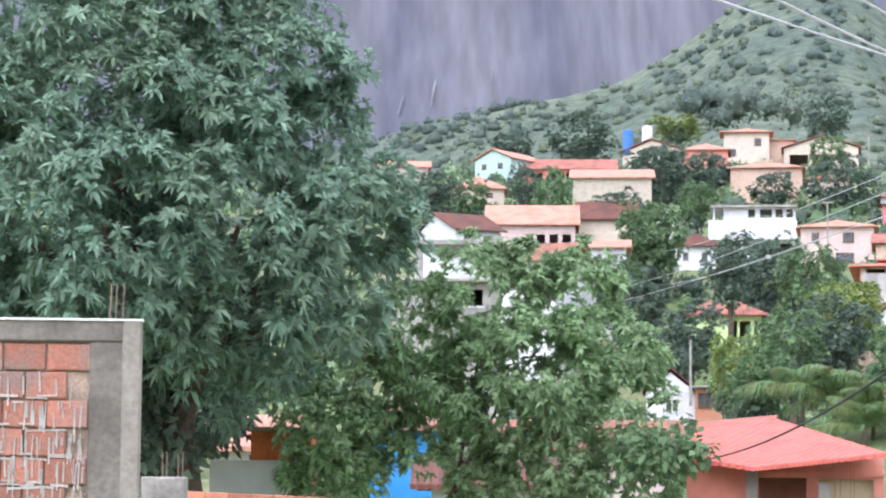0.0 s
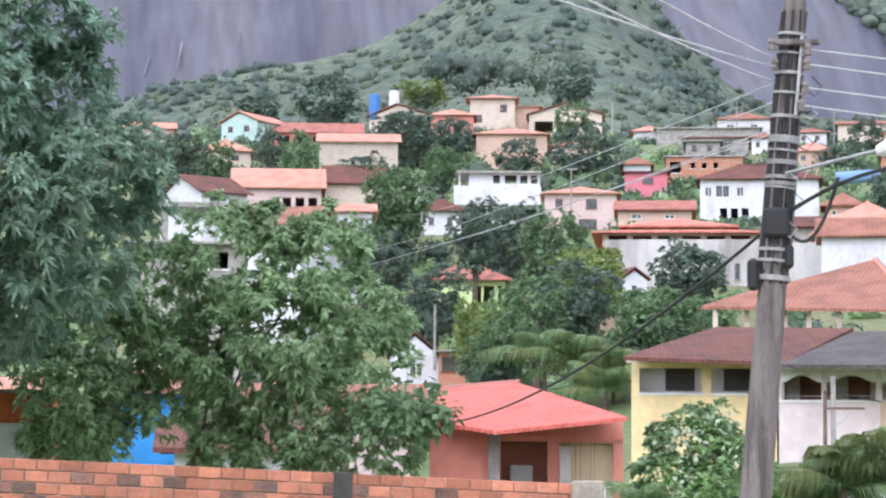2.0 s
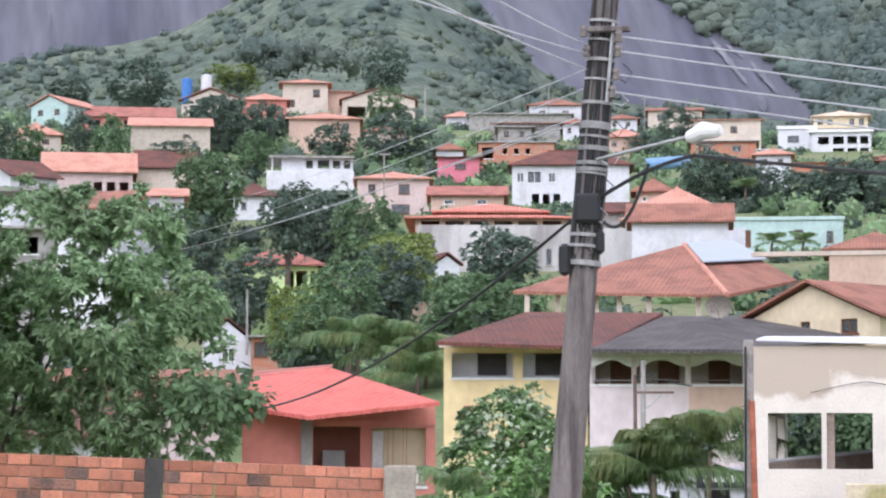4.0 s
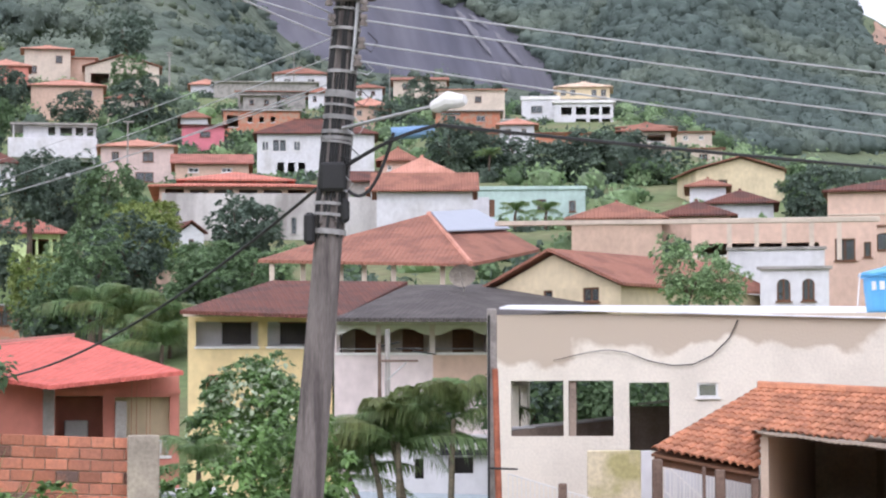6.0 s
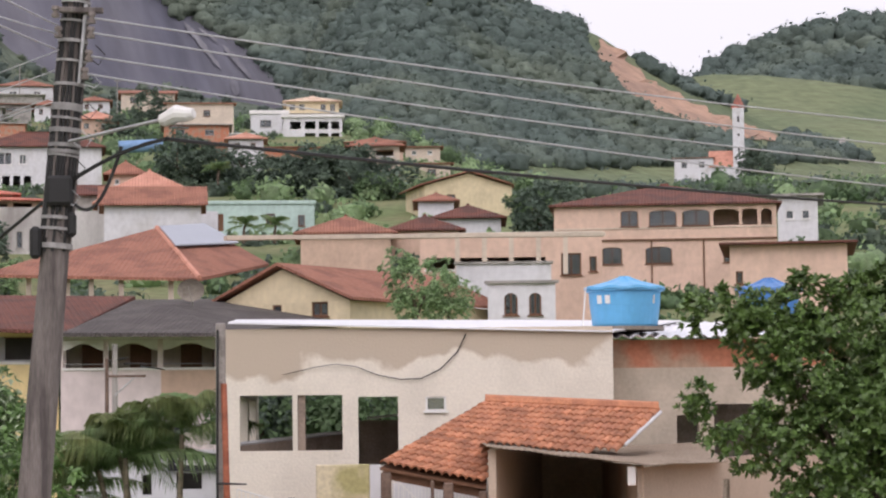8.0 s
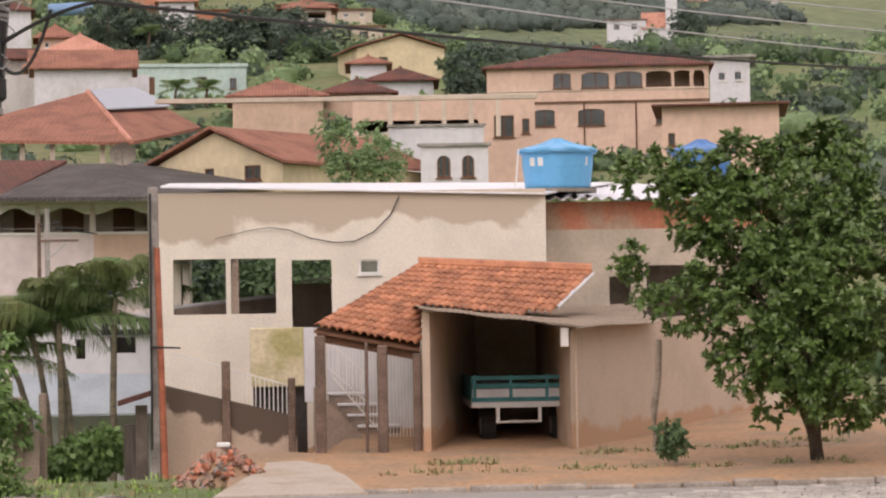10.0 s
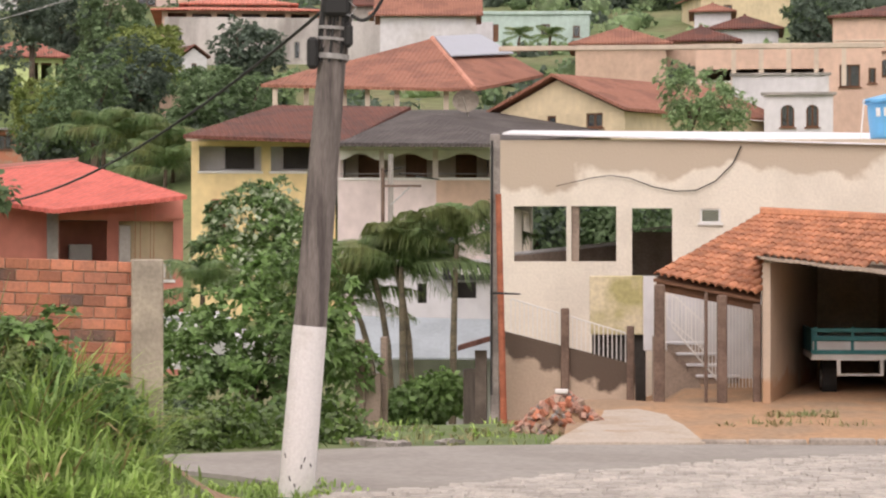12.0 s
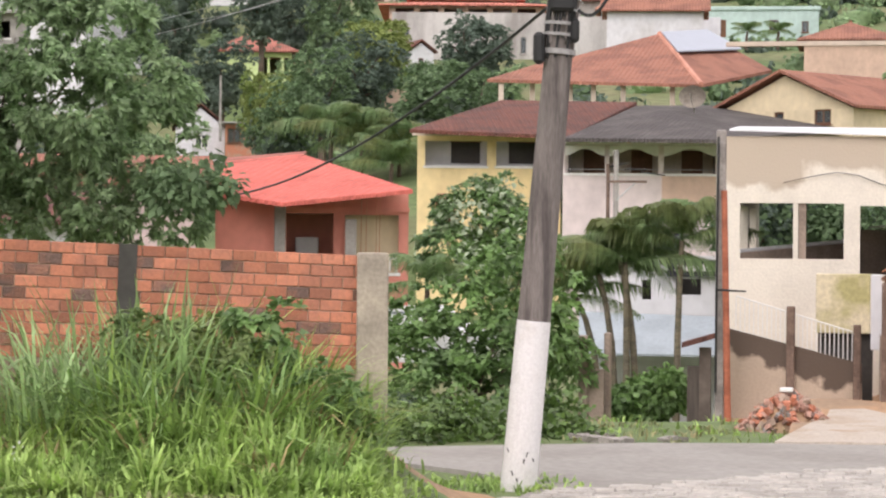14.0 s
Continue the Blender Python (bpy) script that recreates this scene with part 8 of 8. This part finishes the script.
blk.materials.append(material("smeared_clay_block", (0.4, 0.165, 0.115), 0.9, 0.3, 3.0, 40, 0.4, second=(0.29, 0.19, 0.16), edge=(0.42, 0.66), rnd=0.25, placed=True))
for j in range(10):
    for i in range(9):
        x = -0.02 - 0.3 * (i + 1) + (0.15 if j % 2 else 0)
        if x > -0.28:
            continue
        part("block", blk, None, bw, m=pose(x, 0.0, zt - 0.2 * (j + 1)))
part("block", blk, None, bw, m=pose(-0.285, 0.0, zt - 0.2))
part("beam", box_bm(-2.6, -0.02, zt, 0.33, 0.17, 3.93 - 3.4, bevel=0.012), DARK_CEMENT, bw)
part("coping", box_bm(-2.6, -0.035, zt + 0.15, 0.34, 0.18, zt + 0.165), TRIM, bw)
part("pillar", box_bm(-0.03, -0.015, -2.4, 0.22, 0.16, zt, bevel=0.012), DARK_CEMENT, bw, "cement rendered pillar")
# Side face, also toned down for shade but paler than the front
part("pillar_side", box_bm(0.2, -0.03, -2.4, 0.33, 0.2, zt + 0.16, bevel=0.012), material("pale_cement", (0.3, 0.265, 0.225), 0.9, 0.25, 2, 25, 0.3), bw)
for x in (0.1, 0.14, 0.19):
    part("rebar", tube_bm((x, 0.08, zt + 0.1), (x + 0.01, 0.08, zt + 0.42), 0.006, n=6), BROWN_POST, bw)
rng = random.Random(14)
DRIP = material("pale_mortar_smear", (0.5, 0.46, 0.42), 0.95, 0.25, 6, 40, 0.4)
for k in range(230):
    x, z = rng.uniform(-1.25, -0.06), zt - 0.2 * rng.choice((1, 2, 2, 3, 3, 3, 4, 4, 4, 5, 5, 6)) - rng.uniform(0, 0.1)
    part("mortar_drip", box_bm(-0.004, -0.01, -rng.uniform(0.04, 0.2), rng.uniform(0.003, 0.008), 0.002, 0.0), DRIP, bw, m=pose(x, 0, z, 0, rng.uniform(-4, 4), 0))
for k in range(60):
    x, z = rng.uniform(-1.2, -0.2), zt - 0.2 * rng.randint(2, 6) + rng.uniform(-0.03, 0.03)
    part("mortar_smear", box_bm(-rng.uniform(0.02, 0.09), -0.008, -0.006, rng.uniform(0.02, 0.09), 0.002, rng.uniform(0.002, 0.012)), DRIP, bw, m=pose(x, 0, z, 0, rng.uniform(-5, 5), 0))
stub = thing("pillar_stub", "short cement pillar stub with rusty bars", "pillar", pose(*(-2.47, 22.36, 2.7)))
part("shaft", box_bm(-0.2, -0.1, -1.8, 0.2, 0.1, 0.18, bevel=0.015), CONCRETE, stub)
for x in (-0.02, 0.02, 0.12, 0.16):
    part("rebar", tube_bm((x, 0, 0.15), (x, 0, 0.4), 0.006, n=6), BROWN_POST, stub)

W0, W1 = Vector((-2.37, 23.48, 2.77)), Vector((3.63, 23.62, 2.54))
brick_wall = thing("brick_wall", "orange hollow brick wall with dark burnt bricks", "wall", Matrix.Translation(W0))
run = W1 - W0
yaw = math.degrees(math.atan2(run.y, run.x))
tilt = math.degrees(math.atan2(run.z, math.hypot(run.x, run.y)))
RW = pose(0, 0, 0, 0, -tilt, yaw)
RW = Euler((0, 0, radians(yaw))).to_matrix().to_4x4() @ Euler((0, -radians(tilt), 0)).to_matrix().to_4x4()
LW = run.length
part("mortar", box_bm(-0.1, 0.015, -2.3, LW + 0.14, 0.085, -0.012), MORTAR, brick_wall, m=RW)
bb = bmesh.new()
box(bb, 0, 0, 0, 0.202, 0.1, 0.099, bevel=0.005)
me_a = mesh_of("brick", bb)
me_a.materials.append(BRICK)
me_b = me_a.copy()
me_b.materials.clear()
me_b.materials.append(BRICK_DARK)
rng = random.Random(6)
nb = int(LW / 0.212) + 2
for j in range(10):
    for i in range(nb + 1):
        x = i * 0.212 - (0.106 if j % 2 else 0) - 0.05
        if x + 0.2 > LW + 0.24:
            continue
        dark = rng.random() < 0.12 and j > 0
        part("brick", me_b if dark else me_a, None, brick_wall, m=RW @ pose(x, rng.uniform(-0.004, 0.004), -0.109 * (j + 1), 0, rng.uniform(-0.4, 0.4), rng.uniform(-0.6, 0.6)))
part("dark_post", box_bm(LW - 2.25, -0.012, -2.3, LW - 2.08, 0.1, 0.0), material("damp_dark_cement", (0.09, 0.085, 0.075), 0.9, 0.3), brick_wall, m=RW)
pillar = thing("corner_pillar", "grey cement pillar ending the brick wall", "pillar", pose(*(3.78, 23.6, 0.69), 0, 0, -9))
part("shaft", box_bm(-0.15, -0.12, -0.6, 0.15, 0.16, 2.56 - 0.69, bevel=0.015), material("tan_cement", (0.44, 0.38, 0.3), 0.9, 0.25, 2, 25, 0.3, second=(0.3, 0.26, 0.21)), pillar)

hut = thing("hut", "white and orange painted hut under the trees", "hut", pose(*(-2.97, 38.49, 2.69)))
o = Vector((-2.97, 38.49, 2.69))
part("wall", box_bm(-0.6, 0.05, -1.5, 0.95, 0.2, 3.31 - o.z, bevel=0.01), WHITE, hut)
part("orange_wall", box_bm(0.02, 0.1, -1.4, 0.95, 1.6, 3.76 - o.z), material("orange_painted_plaster", (0.62, 0.16, 0.06), 0.8, 0.25, 2, 20, 0.3), hut, "orange painted plaster")
part("roof", box_bm(-0.05, 0.0, 3.76 - o.z, 1.05, 1.7, 3.82 - o.z), FIBRE, hut)

# ---- grass on the bank ----
GRASS = material("long_grass", (0.36, 0.5, 0.14), 0.6, 0.3, 0.9, 5, 0, second=(0.25, 0.38, 0.11), edge=(0.4, 0.6), island=0.4, leaf=0.3)
DRY = material("dry_grass", (0.42, 0.33, 0.16), 0.8, 0.3, 1, 5, 0, island=0.3, leaf=0.2)


def blades(name, label, places, mat, seed, parent=None):
    """Bent grass blades: (x, y, z, height, number, spread)."""
    rng = np.random.default_rng(seed)
    V, F = [], []
    for x, y, z, h, n, s in places:
        for k in range(n):
            a, hh = rng.uniform(0, math.tau), h * rng.uniform(0.5, 1.15)
            o = np.array([x + rng.normal() * s, y + rng.normal() * s, z])
            out = np.array([math.cos(a), math.sin(a), 0])
            side = np.array([-out[1], out[0], 0]) * rng.uniform(0.006, 0.02)
            bend = rng.uniform(0.15, 1.3)
            i = len(V)
            for q, w in ((0, 1), (0.4, 1.1), (0.75, 0.8), (1.0, 0.1)):
                p = o + out * hh * bend * q ** 2 + np.array([0, 0, hh * (q - 0.45 * bend * q ** 3)])
                V.extend([p - side * w, p + side * w])
            F.extend([(i + 2 * q, i + 2 * q + 1, i + 2 * q + 3, i + 2 * q + 2) for q in range(3)])
    me = bpy.data.meshes.new(name)
    me.from_pydata([tuple(v) for v in V], [], F)
    me.materials.append(mat)
    return tagged(new(name, me), label, "grass", kind="stuff")


rng = random.Random(9)
tall, short, dry, verge_tufts = [], [], [], []
for k in range(1500):
    a, d = rng.uniform(-9, 9.1), rng.uniform(19.5, 23.6)
    x, y = d * math.sin(radians(a)), d * math.cos(radians(a))
    patch = 0.5 + 0.5 * noise.noise((x * 0.9, y * 0.9, 4.0))
    edge = max(0, min(1, (9.3 - a) / 2.6))
    h = (0.4 + 1.35 * (d - 19.5) / 4.1) * (0.6 + 0.75 * patch) * (0.45 + 0.55 * edge)
    if a < 3.2:
        h *= 0.62
    if noise.noise((x * 2.2, y * 2.2, 8.0)) < -0.18:
        h *= 0.55
    (dry if rng.random() < 0.06 else tall).append((x, y, ground_z(x, y) - 0.03, h, 14, 0.07))
for k in range(420):
    a, d = rng.uniform(3, 15.5), rng.uniform(19.5, 28.3)
    x, y = d * math.sin(radians(a)), d * math.cos(radians(a))
    q = SM.inverted() @ Vector((x, y, 0))
    if noise.noise((x * 0.6, y * 0.6, 9)) > -0.05 and not (q.x > -3.5 or (q.x > -6 and q.y > 29)):
        short.append((x, y, ground_z(x, y) - 0.02, 0.16, 14, 0.12))
for k in range(90):
    u, v = rng.uniform(-8, 0.9), rng.uniform(33.5, 38.5)
    p = SM @ Vector((u, v, 0))
    (short if k % 3 == 0 else verge_tufts).append((p.x, p.y, ground_z(p.x, p.y) - 0.02, 0.17, 12, 0.14))
for k in range(70):
    u, v = rng.choice(((rng.uniform(2.0, 2.9), 37.6), (rng.uniform(4.2, 8.5), 39.5), (rng.uniform(4.2, 8.5), 38.9), (rng.uniform(1.0, 8.0), 36.2)))
    v += rng.uniform(-0.35, 0.35)
    p = SM @ Vector((u, v, 0))
    j = (v - 33.72) / 1.1
    verge_tufts.append((p.x, p.y, 0.06 + 0.02 * j + max(0, u - 5.5) * 0.045 * min(1, j / 6), 0.16, 14, 0.1))
for k in range(620):
    a, d = rng.uniform(-3, 21), rng.uniform(15.5, 20.5)
    x, y = d * math.sin(radians(a)), d * math.cos(radians(a))
    (short if noise.noise((x * 0.8, y * 0.8, 2)) > -0.2 else verge_tufts).append((x, y, ground_z(x, y) - 0.02, 0.13, 14, 0.14))
guinea = []
for k in range(150):
    a, d = rng.choice((rng.uniform(1.2, 6.8), rng.uniform(3.5, 9.2))), rng.uniform(21.6, 23.5)
    x, y = d * math.sin(radians(a)), d * math.cos(radians(a))
    guinea.append((x, y, ground_z(x, y) - 0.03, 1.75 if a < 5.2 else 1.25 if a < 7.2 else 0.7, 11, 0.08))
WEED = material("dull_weed_leaf", (0.19, 0.25, 0.09), 0.65, 0.3, 1.5, 8, 0, second=(0.13, 0.2, 0.07), island=0.35, leaf=0.3)
tree("low bushy weed with small dull leaves among the grass", (1.9, 21.9, 0.75), [(1.68, 21.94, 1.65, 0.34), (1.97, 21.91, 1.5, 0.34), (1.5, 21.95, 1.8, 0.22), (2.31, 21.88, 1.55, 0.26), (1.88, 21.85, 1.25, 0.3)], WEED, 0.075, 0.02, 33, width=0.5, category="weed", name="weed", tufts=(0.13, 0.8, 7, 6))
tree("broad-leaved climbing weed among the grass", (2.6, 22.3, 0.75), [(2.5, 22.3, 1.75, 0.26), (2.75, 22.3, 1.85, 0.2), (2.6, 22.2, 1.5, 0.24)], LEAF_NEAR, 0.1, 0.02, 35, width=0.7, category="weed", name="weed", tufts=(0.13, 0.8, 6, 5))
tree("broad-leaved climbing weed among the grass", (3.1, 21.6, 0.75), [(3.05, 21.7, 1.35, 0.2), (3.3, 21.7, 1.2, 0.18)], LEAF_NEAR, 0.09, 0.02, 37, width=0.6, category="weed", name="weed", tufts=(0.12, 0.8, 6, 5))
hedge_rng = random.Random(44)
hedge = []
for k in range(34):
    u = hedge_rng.uniform(-8.5, -3.9)
    p = SM @ Vector((u, 32.9 + 0.45 * (u + 4) + hedge_rng.uniform(0.6, 2.6), 0))
    hedge.append((p.x, p.y, hedge_rng.uniform(-0.1, 0.35), hedge_rng.uniform(0.3, 0.6)))
clumps("shrub_leaves", "dark tangled bushes along the far edge of the street", hedge, LEAF_DEEP, 420, 0.13, 45)
debris_rng = random.Random(46)
for k in range(9):
    p = SM @ Vector((debris_rng.uniform(-4.2, -2.4), debris_rng.uniform(33.5, 34.6), 0))
    stone = thing("stone", "flat grey rubble stone on the grassy verge", "stone", pose(p.x, p.y, ground_z(p.x, p.y) + 0.02, 0, 0, debris_rng.uniform(0, 180)), "stones on the verge")
    bm = bmesh.new()
    for v in box(bm, -0.16, -0.09, -0.05, 0.16, 0.09, 0.05):
        v.co += Vector([debris_rng.uniform(-0.03, 0.03) for _ in range(3)])
    part("block", bm, CONCRETE, stone)
blades("guinea_grass", "broad-leaved tufts of tall arching grass", guinea, material("pale_grass_blade", (0.32, 0.45, 0.2), 0.55, 0.3, 0.8, 5, 0, second=(0.24, 0.38, 0.13), island=0.35, leaf=0.3), 5)
blades("tall_grass", "tall lush green grass growing on the bank", tall, GRASS, 1)
for k in range(34):
    q, r = rng.uniform(0, math.tau), rng.uniform(0.12, 0.75)
    short.append((foot.x + r * math.cos(q), foot.y + r * math.sin(q), ground_z(foot.x, foot.y) - 0.02, 0.17, 12, 0.08))
blades("short_grass", "short green grass at the street edge", short, GRASS, 2)
blades("verge_grass", "thin dusty grass tufts along the dirt verge", verge_tufts, material("dusty_grass", (0.26, 0.29, 0.13), 0.8, 0.3, 1, 5, 0, second=(0.33, 0.28, 0.15), island=0.3, leaf=0.2), 8)
blades("dry_grass", "dry straw-coloured grass stems", dry, DRY, 3)
clumps("weeds", "leafy weeds among the grass", [(*(1.77, 22.43, 1.68), 0.35), (*(2.25, 22.69, 1.77), 0.28), (*(1.88, 21.92, 1.51), 0.3)], LEAF_YELLOW, 420, 0.09, 61)
centre = Vector((3.75, 25.3, 0.14))
patch = thing("dirt_patch", "sandy bare dirt at the foot of the bank", "dirt", pose(centre.x, centre.y, 0), kind="structure")
bm = bmesh.new()
rings = []
for q in (0.05, 0.35, 0.7, 1.0):
    row = []
    for k in range(28):
        x, y = 1.9 * q * math.cos(k * math.tau / 28) * (1 + 0.25 * noise.noise((k * 0.8, 1, 1))), 1.35 * q * math.sin(k * math.tau / 28) * (1 + 0.3 * noise.noise((k * 0.8, 5, 1)))
        row.append(bm.verts.new((x, y, ground_z(centre.x + x, centre.y + y) + (0.035 if q < 1 else -0.02))))
    rings.append(row)
for p, q in zip(rings, rings[1:]):
    for k in range(28):
        bm.faces.new((p[k], q[k], q[(k + 1) % 28], p[(k + 1) % 28]))
bm.faces.new(rings[0])
part("sand", bm, DIRT, patch)
clumps("flowers", "small white flower heads in the weeds", [(*(0.4, 20.6, 0.8), 0.2), (*(0.53, 20.39, 0.68), 0.15), (*(0.31, 20.8, 0.92), 0.15)], TRIM, 26, 0.035, 71, "flowers")


# parked car glimpsed behind the shrub
def parked_car(label, x, y, z, rz):
    ob = thing("car", label, "car", pose(x, y, z, 0, 0, rz))
    bm = bmesh.new()
    prof = [(-1.9, 0.3), (-1.95, 0.62), (-1.85, 0.86), (-1.2, 0.92), (-0.6, 1.36), (0.75, 1.4), (1.35, 0.95), (1.85, 0.85), (1.95, 0.6), (1.9, 0.3)]
    rows = []
    for s in (-0.8, -0.74, 0.74, 0.8):
        rows.append([bm.verts.new((px, s * (0.9 if pz > 1 else 1), pz)) for px, pz in prof])
    for p, q in zip(rows, rows[1:]):
        for k in range(len(prof) - 1):
            bm.faces.new((p[k], p[k + 1], q[k + 1], q[k]))
    bm.faces.new(rows[0]), bm.faces.new(rows[-1][::-1])
    bmesh.ops.recalc_face_normals(bm, faces=bm.faces[:])
    part("body", bm, material("white_car_paint", (0.7, 0.7, 0.7), 0.3, 0.05, bump=0, spec=0.6), ob)
    for s in (-1, 1):
        part("side_window", box_bm(-0.6, s * 0.735 - 0.01, 0.96, 0.7, s * 0.735 + 0.01, 1.3), PANE, ob)
    for px in (-1.25, 1.25):
        for s in (-1, 1):
            w = part("wheel", tube_bm((px, s * 0.7, 0.3), (px, s * 0.82, 0.3), 0.3, 0.3, 20), CABLE, ob)
            part("hub_cap", tube_bm((px, s * 0.81, 0.3), (px, s * 0.83, 0.3), 0.17, 0.17, 16), STEEL, w)
    return ob


parked_car("white parked car behind the roadside shrub", 8.43, 49.28, 0.02, -30)
